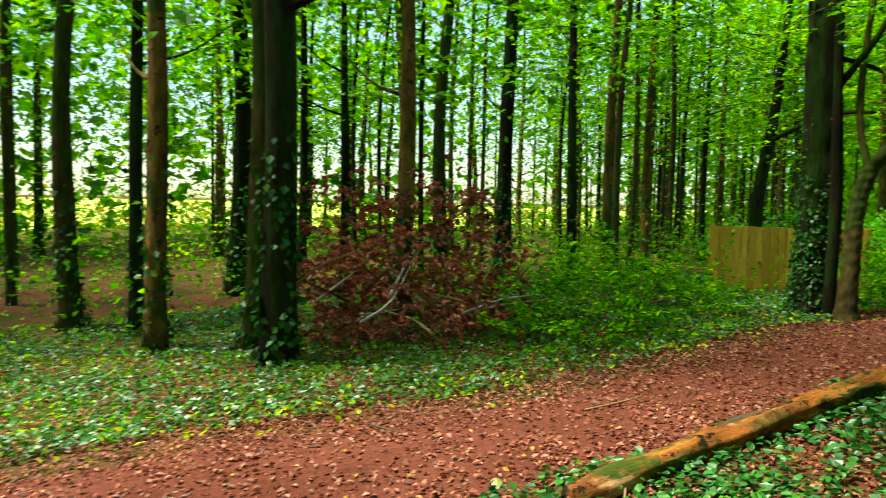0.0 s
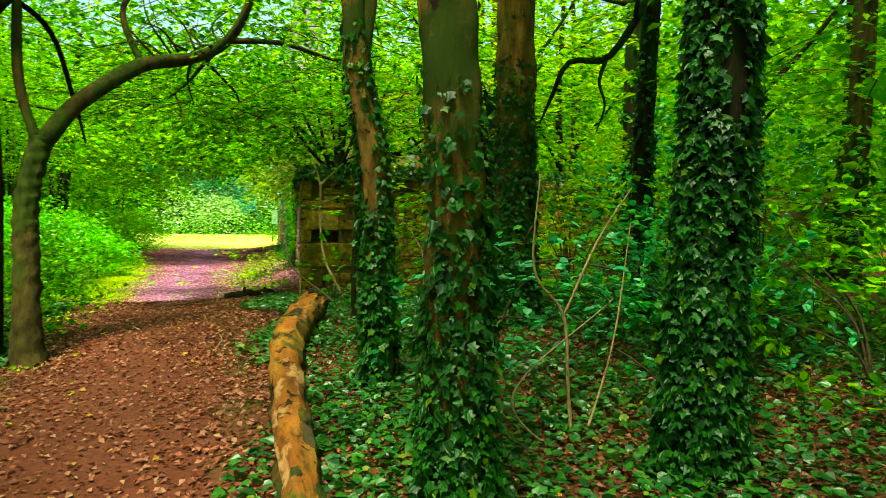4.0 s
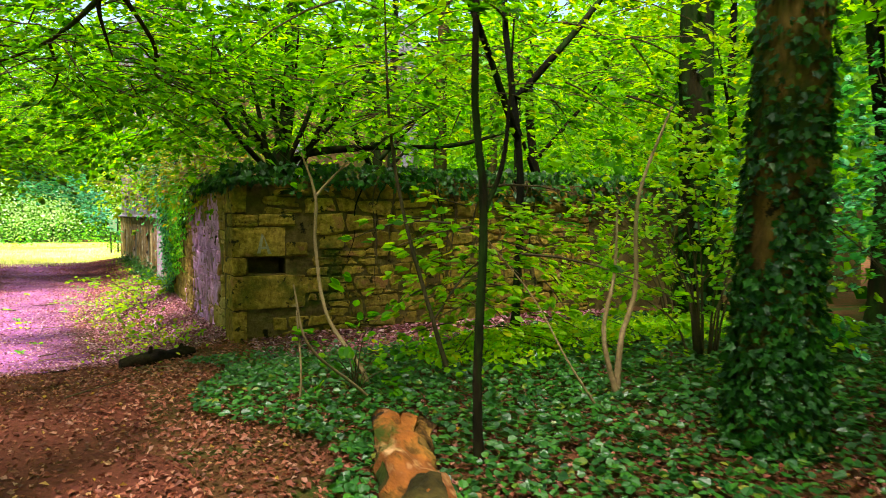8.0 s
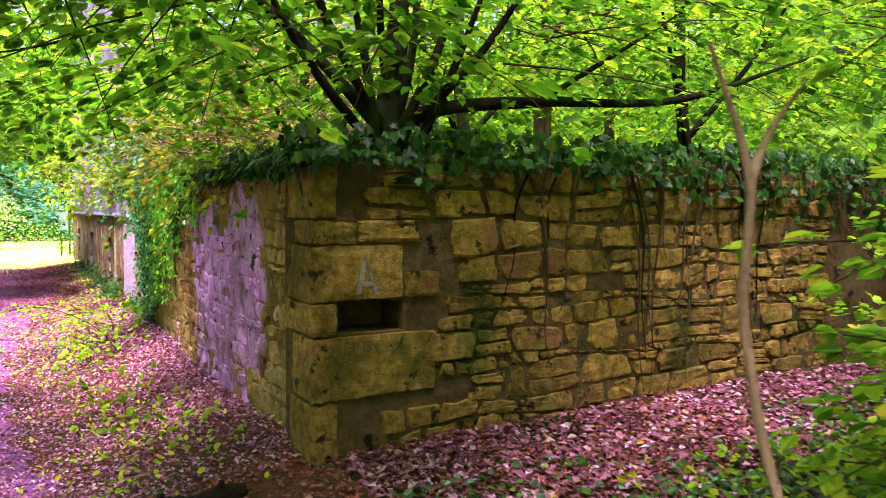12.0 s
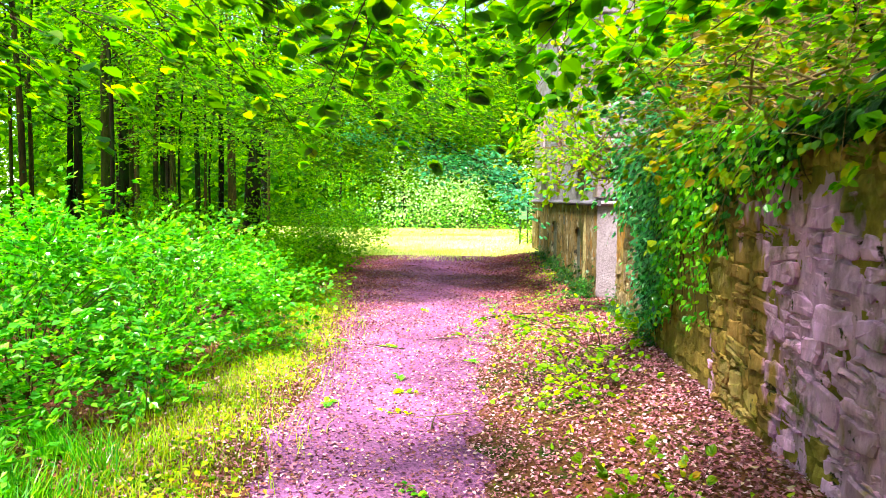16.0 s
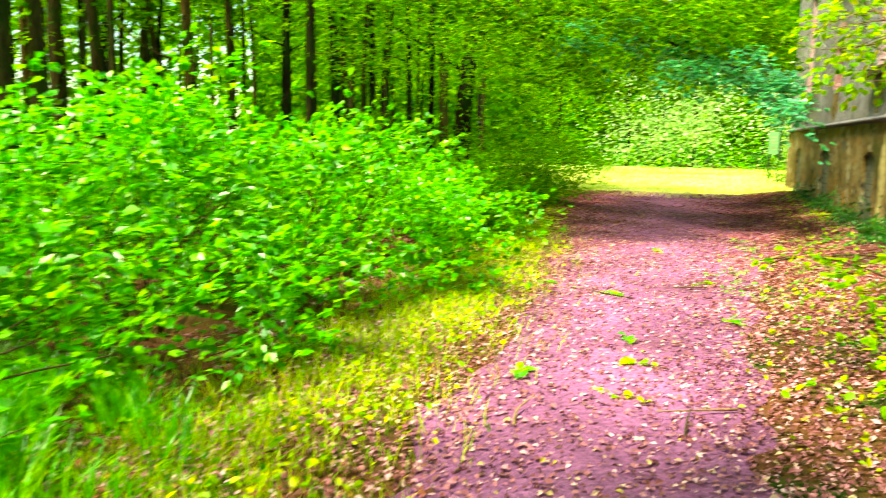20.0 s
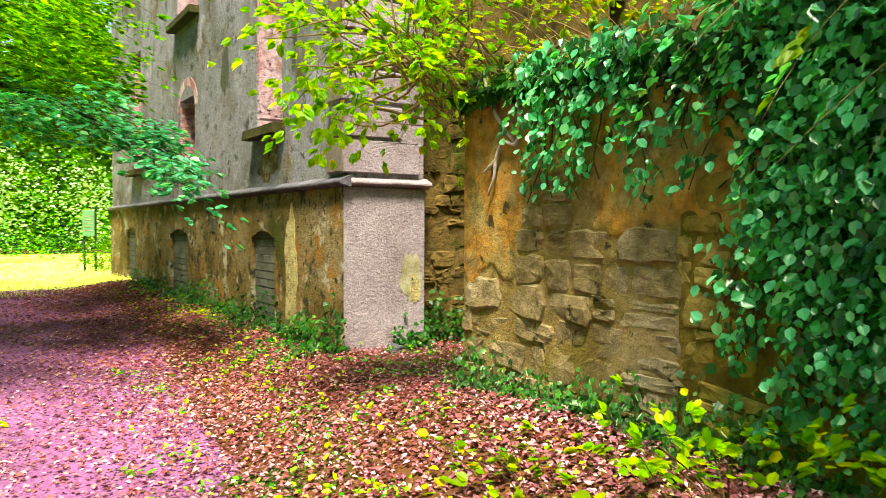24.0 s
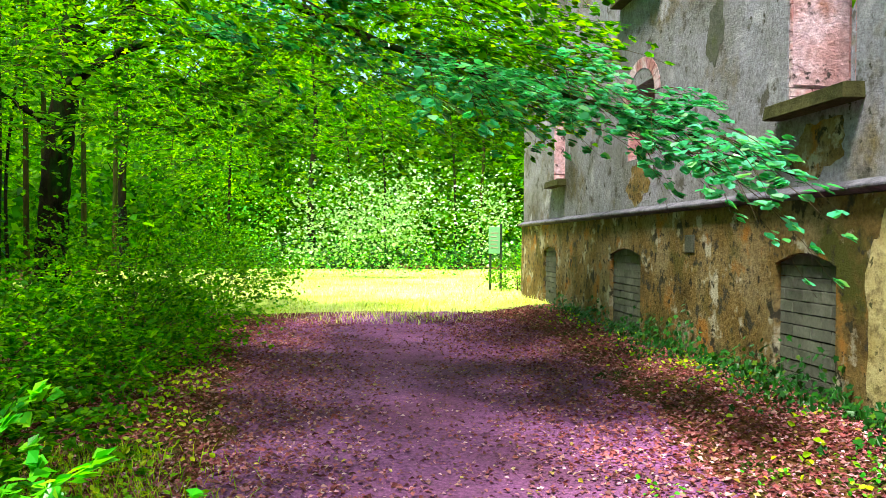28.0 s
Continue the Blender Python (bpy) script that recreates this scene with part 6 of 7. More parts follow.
# Near-black ivy leaves give the hedge its shaded look by colour.
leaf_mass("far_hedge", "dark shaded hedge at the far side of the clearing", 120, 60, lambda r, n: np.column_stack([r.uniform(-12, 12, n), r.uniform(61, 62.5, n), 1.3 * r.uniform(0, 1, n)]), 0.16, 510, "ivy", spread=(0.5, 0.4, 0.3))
leaf_mass("right_woods", "dense leafy woodland closing the right side", 1300, 28, lambda r, n: np.column_stack([r.uniform(9, 22, n), r.uniform(-14, 40, n), r.uniform(0, 1, n) * 9]), 0.3, 504, spread=(1.2, 1.2, 0.5))
leaf_mass("rear_woods", "leafy woodland behind the start of the walk", 420, 26, lambda r, n: np.column_stack([r.uniform(-12, 14, n), r.uniform(-20, -8, n), r.uniform(0, 1, n) * 9]), 0.3, 505, spread=(1.2, 1.2, 0.5))
leaf_mass("field_hedge", "low sunlit hedge at the edge of the field", 500, 26, lambda r, n: np.column_stack([r.uniform(-40, -35, n), r.uniform(-40, 70, n), r.uniform(0, 1.3, n)]), 0.28, 506, "leaf_yellow")

# ---- shrubs ----
def shrub(name, label, at, radii, n_sprays, per, leaf, size, seed, spray=0.6, stems=14, category="shrub", top=1.0):
    r = np.random.default_rng(seed)
    g = float(ground_z(at[0], at[1]))
    t = thing(name, label, category, (at[0], at[1], g))
    a = r.uniform(0, 6.283, n_sprays)
    u = r.uniform(0, 1, n_sprays) ** 0.6
    k = r.uniform(0.55, 1.0, n_sprays)
    el = np.arcsin(r.uniform(0.02, 1, n_sprays))
    bump = 1 + 0.18 * np.sin(3 * a + seed) + 0.12 * np.sin(5 * a - seed)
    O = np.stack([np.cos(a) * np.cos(el) * radii[0] * k * bump, np.sin(a) * np.cos(el) * radii[1] * k * bump, np.sin(el) * radii[2] * k * (0.85 + 0.3 * r.random(n_sprays))], -1)
    if n_sprays > 150:
        lumps = max(12, n_sprays // 14)
        la, le = r.uniform(0, 6.283, lumps), np.arcsin(r.uniform(0.05, 1, lumps))
        C = np.stack([np.cos(la) * np.cos(le) * radii[0], np.sin(la) * np.cos(le) * radii[1], np.sin(le) * radii[2]], -1) * r.uniform(0.75, 1.05, lumps)[:, None]
        O = np.where(r.random(n_sprays)[:, None] < 0.8, C[r.integers(0, lumps, n_sprays)] + r.normal(0, 0.17, (n_sprays, 3)), O)
        O[:, 2] = np.abs(O[:, 2])
    Dd = np.stack([np.cos(a), np.sin(a), 0.55 + r.normal(0, 0.5, n_sprays)], -1) + r.normal(0, 0.5, (n_sprays, 3))
    Dd[:, 2] += np.where((r.random(n_sprays) < 0.14) & (el > 0.5) & (leaf == "leaf_bush"), 2.2, 0)
    P, D, N, L, lines = sprays(O, Dd, spray, per, 0.42, 0.15, size, seed)
    ok = P[:, 2] > 0.03
    mass = part("foliage", leaves("foliage", P[ok], D[ok], N[ok], L[ok], leaf, 0.36, 0.32, 0.05, 0.08, leaf == "leaf_far" or at[0] < -4), t)
    st = []
    thick = min(1.0, radii[2] / 0.9)
    for i in range(stems):
        aa, ee = r.uniform(0, 6.28), r.uniform(0.4, 1.2)
        tip = np.array([math.cos(aa) * math.cos(ee) * radii[0] * 0.9, math.sin(aa) * math.cos(ee) * radii[1] * 0.9, math.sin(ee) * radii[2] * 0.9])
        st.append(tube(curve_pts([tip * [0.15, 0.15, 0], tip * [0.35, 0.35, 0.55], tip], 8), [0.014 * thick, 0.008 * thick, 0.003], 5, 0.05, i))
    part("stem_tangle", tubes_mesh("stem_tangle", st, "twig"), t, "thin brown stems")
    part("twig_mass", twigs_mesh("twig_mass", lines[::4], 0.004, "twig", 3), mass)
    return t


for i, (x, y, rx, ry, rz, n) in enumerate(((-4.7, 18.2, 1.75, 1.9, 1.75, 430), (-4.3, 20.9, 1.5, 1.8, 1.6, 330), (-4.5, 16.2, 1.35, 1.1, 1.15, 190), (-6.9, 18.6, 2.0, 2.2, 1.7, 300), (-4.2, 23.8, 1.2, 1.7, 1.25, 220), (-7.2, 21.8, 2.0, 2.0, 1.6, 180), (-8.2, 16.0, 1.9, 1.9, 1.6, 180))):
    shrub("bush", "dense bright green snowberry-like bush beside the drive", (x, y), (rx, ry, rz), int(n * 1.6), 26, "leaf_bush", 0.075, 40 + i, 0.55)
for i, (x, y, rx, ry, rz, n) in enumerate(((-6.0, 35.0, 2.2, 2.6, 2.0, 160), (-5.2, 39.0, 1.8, 2.0, 1.6, 120), (-8.5, 30.0, 2.0, 2.4, 1.9, 140), (-5.2, 28.4, 1.2, 1.6, 1.0, 150), (-4.4, 24.9, 0.6, 0.8, 0.6, 110), (-4.9, 31.5, 1.2, 1.4, 1.2, 130), (-6.5, 26.2, 1.6, 1.8, 1.4, 110), (2.6, 43.6, 0.8, 1.2, 1.2, 60))):
    shrub("bush", "rounded green bush at the woodland edge", (x, y), (rx, ry, rz), n * 3, 28, "leaf_far", 0.065, 60 + i, 0.7)
for i, (x, y, rx, ry, rz, n) in enumerate(((-3.6, 4.6, 1.5, 1.6, 0.75, 120), (-5.2, 6.4, 1.6, 1.5, 0.8, 110), (-2.6, 2.8, 0.9, 1.1, 0.45, 70), (-3.0, 9.6, 1.5, 1.3, 1.2, 90), (-3.0, 12.9, 1.2, 1.5, 1.2, 100), (-5.8, 14.3, 1.2, 1.2, 0.9, 70), (-1.9, 7.4, 0.5, 0.6, 0.5, 40), (-4.5, 26.6, 0.7, 1.0, 0.45, 95), (-4.9, 29.8, 0.9, 1.5, 0.6, 110), (-5.0, 33.6, 1.0, 1.4, 0.7, 110), (-6.6, 3.8, 1.4, 1.4, 0.7, 70))):
    shrub("undergrowth_bush", "low leafy bramble and seedling undergrowth", (x, y), (rx, ry, rz), int(n * 1.7), 24, "leaf_far", 0.075, 80 + i, 0.5)
for i, (x, y, rx, ry, rz, n) in enumerate(((4.5, 7.6, 0.9, 1.0, 1.8, 75), (5.6, 6.4, 1.4, 1.4, 2.0, 110), (4.6, 2.8, 1.1, 1.3, 1.3, 70), (6.2, 9.6, 1.6, 1.2, 2.2, 110), (3.9, 4.0, 0.7, 0.8, 1.2, 60), (4.9, 0.9, 0.9, 0.9, 1.3, 60), (5.2, 4.9, 0.9, 0.8, 1.8, 70))):
    shrub("undergrowth_bush", "tangled sunlit shrub in front of the stone wall", (x, y), (rx, ry, rz), int(n * 1.8), 24, "leaf_sky_sheen" if i in (1, 4) else "leaf_lime" if i in (0, 3, 6) else "leaf", 0.065, 95 + i, 0.6)
for i, (x, y, rx, ry, rz, n) in enumerate(((0.75, 18.3, 0.35, 0.8, 0.35, 22), (0.75, 15.2, 0.4, 0.7, 0.2, 14), (1.2, 19.9, 0.5, 0.55, 0.5, 26), (0.9, 20.8, 0.3, 0.4, 0.3, 12), (0.9, 13.6, 0.4, 0.5, 0.2, 10))):
    shrub("seedling", "low pale yellow-green seedling on the bank", (x, y), (rx, ry, rz), int(n * 1.5), 14, "leaf_lime" if i % 2 == 0 else "leaf_yellow", 0.062, 110 + i, 0.4, stems=5)

shrub("seedling", "leafy shoots round the foot of a pale sapling", (1.62, 8.25), (0.3, 0.3, 0.6), 16, 12, "leaf", 0.085, 118, 0.3, stems=6)

near_tree("arching yellow-green seedling on the bank", [(1.05, 18.3, -0.05), (0.8, 18.5, 0.25), (0.4, 18.85, 0.45), (0.0, 19.15, 0.52)], [0.008, 0.007, 0.005, 0.003], "twig", sides=1,
          crown=[((0.75, 18.6, 0.28), (0.15, 0.15, 0.08), 7), ((0.4, 18.85, 0.42), (0.2, 0.2, 0.06), 9), ((0.05, 19.1, 0.5), (0.15, 0.15, 0.05), 8)], seed=131, leaf="leaf_lime", leaf_size=0.07, per=11, spray=0.26, name="sapling")

# shrub with bare tangled stems that leans out over the end of the garden wall
def wall_shrub(label, at, radii, n, leaf, seed, stems=26, size=0.07, spray=0.7):
    r = np.random.default_rng(seed)
    t = thing("wall_shrub", label, "shrub")
    c = np.array(at)
    v = unit(r.normal(0, 1, (n, 3))) * r.uniform(0.3, 1, n)[:, None]
    O = c + v * np.array(radii)
    P, D, N, L, lines = sprays(O, v + r.normal(0, 0.4, (n, 3)), spray, 20, 0.45, 0.3, size, seed)
    part("foliage", leaves("foliage", P, D, N, L, leaf, 0.34, 0.28, 0.05, 0.08), t)
    st = []
    for i in range(stems):
        a = c + np.array([radii[0] * r.uniform(0.1, 1), radii[1] * r.uniform(-0.8, 0.8), -radii[2] * r.uniform(0.1, 0.75)])
        b = c + unit(r.normal(0, 1, 3)) * np.array(radii) * 0.95
        m = (a + b) / 2 + r.normal(0, 0.18, 3)
        st.append(tube(curve_pts([a, m, b], 10), [0.013, 0.009, 0.003], 5, 0.08, i))
    part("stem_tangle", tubes_mesh("stem_tangle", st, "pale_twig"), t, "tangled pale bare stems")
    part("twig_mass", twigs_mesh("twig_mass", lines[::2], 0.004, "pale_twig", 3), t)
    return t


wall_shrub("yellowing creeper shrub with bare stems on the wall end", (1.2, 22.9, 2.65), (0.95, 0.5, 0.8), 210, "leaf_lime", 201, stems=50, spray=0.45, size=0.07)
wall_shrub("tall yellowing creeper on the head of the wall end", (2.0, 22.3, 3.6), (0.6, 0.7, 0.7), 90, "leaf_yellow", 207)
wall_shrub("bright yellow-green creeper spilling over the garden wall", (1.6, 16.0, 2.55), (0.5, 1.8, 0.6), 150, "leaf_yellow", 202)
wall_shrub("tall yellow-green creeper bulging over the garden wall", (1.75, 18.4, 3.0), (0.65, 1.7, 1.0), 220, "leaf_yellow", 206)
wall_shrub("dark leafy creeper hanging thickly over the garden wall", (1.75, 19.3, 2.7), (0.55, 1.4, 0.9), 300, "leaf_sky_sheen", 203, size=0.065)
wall_shrub("green creeper on the wall head", (1.75, 13.8, 2.4), (0.5, 1.5, 0.3), 70, "leaf", 204)
wall_shrub("yellow creeper mass above the recess", (4.2, 24.0, 3.0), (1.6, 1.0, 1.0), 120, "leaf_yellow", 205)


def ivy_sheet(label, n, place, seed, size=0.08, mat="ivy", oval=False):
    """Ivy over a wall: place(r, n) gives roots and outward directions."""
    r = np.random.default_rng(seed)
    P, out = place(r, n)
    D = out * 0.3 + r.normal(0, 0.4, P.shape) + np.array([0, 0, -0.8])
    N = out + r.normal(0, 0.6 if oval else 0.4, P.shape) + np.array([0, 0, 0.4])
    L = size * r.uniform(0.6, 1.3, len(P))
    ob = part("wall_ivy", leaves("wall_ivy", P, D, N, L, mat, 0.36, 0.34, 0.06, 0.1) if oval else ivy_leaves("wall_ivy", P, D, N, L, mat))
    return tagged(ob, label, "ivy", kind="stuff")


def top_front(r, n):
    x = r.uniform(FRONT_X0 - 0.1, 9.5, n)
    drop = np.abs(r.normal(0, 0.035, n)) * (1 + 0.8 * np.sin(x * 1.9) ** 2 + 1.2 * (x > 3) * (x - 3))
    up = r.random(n) < 0.72
    P = np.stack([x, FRONT_Y - 0.03 - r.uniform(0, 0.1, n) + up * r.uniform(0, 0.5, n), WALL_TOP + np.where(up, r.uniform(0.02, 0.2, n), -drop)], -1)
    return P, np.tile([0, -1.0, 0.2], (n, 1))


def top_side(r, n):
    s = r.uniform(0, side_len, n)
    heavy = 0.05 + 0.3 * np.exp(-((s - 5.3) / 0.9) ** 2) + 0.55 * np.exp(-((s - 7.5) / 1.0) ** 2)
    drop = np.abs(r.normal(0, 1, n)) * heavy
    up = r.random(n) < 0.35
    base = np.array([SIDE[0][0], SIDE[0][1], 0]) + s[:, None] * np.array(along)
    P = base + np.array(outw) * (r.uniform(0.0, 0.13, n) - up * r.uniform(0, 0.45, n))[:, None]
    P[:, 2] = WALL_TOP + np.where(up, r.uniform(0, 0.15, n), -drop).clip(-2.0, 1)
    return P, np.tile(np.array(outw) + [0, 0, 0.2], (n, 1))


ivy_sheet("dark ivy fringe along the head of the stone wall", 2400, top_front, 301)
ivy_sheet("hanging ivy curtain on the garden wall", 4600, top_side, 302)


VINES = random.Random(61)
STRINGS = [(s0, ln, VINES.uniform(0, 6.28)) for s0, ln in
           [(VINES.uniform(3.3, 5.2), VINES.uniform(0.2, 0.7)) for _ in range(14)] + [(VINES.uniform(5.2, 7.2), VINES.uniform(0.5, 1.9)) for _ in range(30)]
           + [(VINES.uniform(7.3, 8.3), VINES.uniform(1.2, 2.2)) for _ in range(40)] + [(VINES.uniform(8.3, 9.9), VINES.uniform(0.3, 1.0)) for _ in range(28)]]
string_s = lambda j, u: STRINGS[j][0] + 0.14 * math.sin(3.0 * u + STRINGS[j][2]) + 0.05 * math.sin(9 * u + STRINGS[j][2])
on_side = lambda s0, z, d: np.array([SIDE[0][0], SIDE[0][1], z]) + s0 * np.array(along) + d * np.array(outw)


def curtain(near):
    def place(r, n):
        pool = [j for j, q in enumerate(STRINGS) if (q[0] < 7.25) == near]
        weight = np.array([STRINGS[j][1] for j in pool])
        J = r.choice(pool, n, p=weight / weight.sum())
        U = r.uniform(0, 1, n) ** 0.9
        P = np.array([on_side(string_s(j, u) + r.normal(0, 0.06), WALL_TOP + 0.15 - u * STRINGS[j][1], 0.05 + abs(r.normal(0, 0.09))) for j, u in zip(J, U)])
        return P, np.tile(np.array(outw) + [0, 0, 0.3], (n, 1))
    return place


ivy_sheet("yellow-green creeper strings hanging down the garden wall", 2600, curtain(True), 304, 0.06, "leaf_bush", True)
hang = ivy_sheet("thick glossy ivy hanging in strings over the garden wall", 6000, curtain(False), 305, 0.056, "leaf_sky_sheen", True)
part("stem_tangle", tubes_mesh("stem_tangle", [tube([on_side(string_s(j, u), WALL_TOP + 0.15 - u * STRINGS[j][1], 0.045) for u in np.linspace(0, 1, 9)], [0.008, 0.004], 5, 0.1, j) for j in range(len(STRINGS))], "twig"), hang, "thin hanging brown stems")


def foot_building(r, n):
    y = 25.0 + 11 * r.uniform(0, 1, n) ** 1.2
    tuft = value_noise(y * 1.5, y * 0.3, 55) ** 1.6 + 0.5 * np.exp(-((y - 25.3) / 0.5) ** 2)
    x = BX - np.abs(r.normal(0, 0.26, n)) * (0.5 + tuft) - 0.02
    z = ground_z(x, y) + np.abs(r.normal(0, 0.22, n)) * (0.25 + tuft) * np.clip(1.3 - (BX - x) / 0.6, 0.3, 1.3)
    return np.stack([x, y, z], -1), np.tile([-1.0, 0, 0.6], (n, 1))


def foot_recess(r, n):
    x, lift = r.uniform(2.5, 4.6, n), np.abs(r.normal(0, 0.28, n))
    y = 25.36 - np.abs(r.normal(0, 0.14, n))
    y = np.where(x < 2.95, 25.17 - np.abs(r.normal(0, 0.1, n)), y)
    return np.stack([x, y, ground_z(x, y) + lift * np.where(x < 2.95, 0.4, 1.0)], -1), np.tile([0, -1.0, 0.6], (n, 1))


def foot_wall_end(r, n):
    a = r.uniform(7.6, side_len, n)
    tuft = value_noise(a * 2.2, a * 0.2, 57)
    P = np.array([on_side(q, 0.0, 0.03 + abs(r.normal(0, 0.09))) for q in a])
    P[:, 2] = ground_z(P[:, 0], P[:, 1]) + np.abs(r.normal(0, 0.16, n)) * (0.15 + tuft)
    return P, np.tile(np.array(outw) + [0, 0, 0.5], (n, 1))


ivy_sheet("dark ivy and ferns in the recess", 900, foot_recess, 306, 0.06)
ivy_sheet("mossy weeds at the foot of the wall end", 1500, foot_wall_end, 307, 0.045, "cover")
ivy_sheet("ivy and weeds along the foot of the basement wall", 3000, foot_building, 303, 0.065)

# ---- fallen log, fence, brush pile, sign ----
def log_mesh(ctrl, radii, seed, mat, sides=22, n=110):
    line = curve_pts(ctrl, n)
    v, f, c = tube(line, radii, sides, 0.13, seed)
    r = np.random.default_rng(seed)
    ring = v[:n * sides].reshape(n, sides, 3)
    mid = line[:, None, :]
    groove = 1 - 0.09 * (np.sin(np.arange(sides) * 2.7)[None, :] > 0.55) * (np.sin(np.arange(n) * 0.31 + seed)[:, None] > -0.4)
    v[:n * sides] = (mid + (ring - mid) * groove[..., None]).reshape(-1, 3)
    return mesh_of("log", v, [f, c], mat)


logt = thing("fallen_log", "long fallen log, bark peeled to orange and pale wood", "log")
zl = lambda x, y, h: (x, y, float(ground_z(x, y)) + h)
ring_n, side_n = 110, 22
lv = log_mesh([zl(0.9, -0.9, 0.07), zl(0.88, 0.5, 0.08), zl(0.86, 2.0, 0.09), zl(0.87, 3.6, 0.11), zl(0.92, 5.0, 0.13), zl(1.07, 6.0, 0.16), zl(1.22, 6.45, 0.17)],
              [0.07, 0.08, 0.09, 0.105, 0.13, 0.14, 0.135], 4, "log")
co = np.empty(len(lv.vertices) * 3, dtype=np.float32)
lv.vertices.foreach_get("co", co)
co = co.reshape(-1, 3)
ends = np.random.default_rng(9)
axis = np.array([0.25, 0.95, 0.12])
tear = ends.uniform(-0.12, 0.2, side_n)
for k, wt in ((ring_n - 1, 1.0), (ring_n - 2, 0.55), (ring_n - 3, 0.25)):
    rows = co[k * side_n:(k + 1) * side_n]
    mid = rows.mean(0)
    rows += axis * (tear * wt)[:, None] + (rows - mid) * 0.22 * wt
co[-1] -= axis * 0.16
lv.vertices.foreach_set("co", co.ravel())
lv.update()
part("trunk", lv, logt)
axis_pts = co[:ring_n * side_n].reshape(ring_n, side_n, 3)
fl = np.random.default_rng(14)
for k in range(46):
    i0 = int(fl.integers(4, ring_n - 12))
    j0 = int(fl.integers(0, side_n))
    li, lj = int(fl.integers(3, 9)), int(fl.integers(3, 7))
    rowsi, colsj = np.arange(i0, i0 + li + 1), (j0 + np.arange(lj + 1)) % side_n
    skin = axis_pts[np.ix_(rowsi, colsj)]
    mid = axis_pts[rowsi].mean(1)[:, None, :]
    out = unit(skin - mid)
    u, v = np.meshgrid(np.linspace(-1, 1, lj + 1), np.linspace(-1, 1, li + 1))
    lift = 0.013 * np.clip(1.25 - u ** 2 - v ** 2 + fl.normal(0, 0.35, u.shape), -0.6, 1)
    top = (skin + out * lift[..., None] + fl.normal(0, 0.003, skin.shape)).reshape(-1, 3)
    a, b = np.meshgrid(np.arange(li), np.arange(lj), indexing="ij")
    w = lj + 1
    F = np.stack([a * w + b, a * w + b + 1, (a + 1) * w + b + 1, (a + 1) * w + b], -1).reshape(-1, 4)
    part("bark_flake", mesh_of("bark_flake", top, F, ("bark_red", "twig", "log", "bark_grey")[k % 4]), logt)

dlog = thing("dark_log", "short rotten dark log lying at the path edge", "log")
part("trunk", log_mesh([zl(0.2, 11.72, 0.05), zl(0.58, 11.8, 0.06), zl(1.0, 11.84, 0.05)], [0.05, 0.085, 0.07, 0.1, 0.06, 0.08, 0.035], 6, "dark_wood", 16, 40), dlog)
part("broken_branch", tubes_mesh("broken_branch", [tube([zl(0.5, 11.78, 0.06), zl(0.52, 11.76, 0.2)], [0.03, 0.02], 7, 0.1, 2)], "dark_wood"), dlog)
part("broken_branch", tubes_mesh("broken_branch", [tube([zl(0.8, 11.82, 0.06), zl(0.85, 11.78, 0.17)], [0.03, 0.015], 7, 0.1, 3)], "dark_wood"), dlog)

fence = thing("fence", "yellow-brown wooden panel fence among the trees", "fence")
fa, fb = np.array([-4.75, 8.2]), np.array([-2.65, 9.4])
nb = 20
boards = (fb - fa) / nb
yaw = math.degrees(math.atan2(boards[1], boards[0]))
bm_board = box_bm(-0.058, 0.058, -0.009, 0.009, 0, 1.12, 0.003, 4)
board_me = bpy.data.meshes.new("board")
bm_board.to_mesh(board_me)
bm_board.free()
board_me.materials.append(M["fence"])
for i in range(nb):
    p = fa + boards * (i + 0.5)
    ob = new("board", board_me)
    ob.parent = fence
    ob.matrix_basis = pose(p[0], p[1], 0.13 + r.uniform(-0.008, 0.008), r.uniform(-0.6, 0.6), r.uniform(-0.6, 0.6), yaw + r.uniform(-1.5, 1.5))
for z in (0.35, 1.0):
    m = (fa + fb) / 2
    ob = part("rail", box_bm(-1.2, 1.2, 0.012, 0.05, z - 0.04, z + 0.04, 0.004), fence, mat="fence")
    ob.matrix_basis = pose(m[0], m[1], 0.1, 0, 0, yaw)
for p in (fa, fb):
    ob = part("post", box_bm(-0.045, 0.045, 0.055, 0.14, -0.3, 1.18, 0.006), fence, mat="fence")
    ob.matrix_basis = pose(p[0], p[1], 0.1, 0, 0, yaw)

# heap of cut branches with dead copper leaves
brush = thing("brush_pile", "heap of cut branches with dead copper-brown leaves", "brush pile")
rr = np.random.default_rng(55)
bc = np.array([-4.55, 1.7, float(ground_z(-4.55, 1.7))])
n = 340
a, el = rr.uniform(0, 6.283, n), np.arcsin(rr.uniform(0.05, 1, n))
k = rr.uniform(0.35, 1, n)
O = bc + np.stack([np.cos(a) * np.cos(el) * 1.45 * k, np.sin(a) * np.cos(el) * 1.5 * k, np.sin(el) ** 1.2 * 2.4 * k], -1)
P, D, N, L, lines = sprays(O, np.stack([np.cos(a), np.sin(a), rr.normal(0.2, 0.5, n)], -1), 0.5, 24, 0.4, 0.3, 0.075, 56)
ok = P[:, 2] > bc[2] - 0.15
part("dead_leaves", leaves("dead_leaves", P[ok], D[ok] + rr.normal(0, 0.5, D[ok].shape), N[ok] + rr.normal(0, 0.6, N[ok].shape), L[ok], "dead", 0.32, 0.26, 0.12, 0.3), brush)
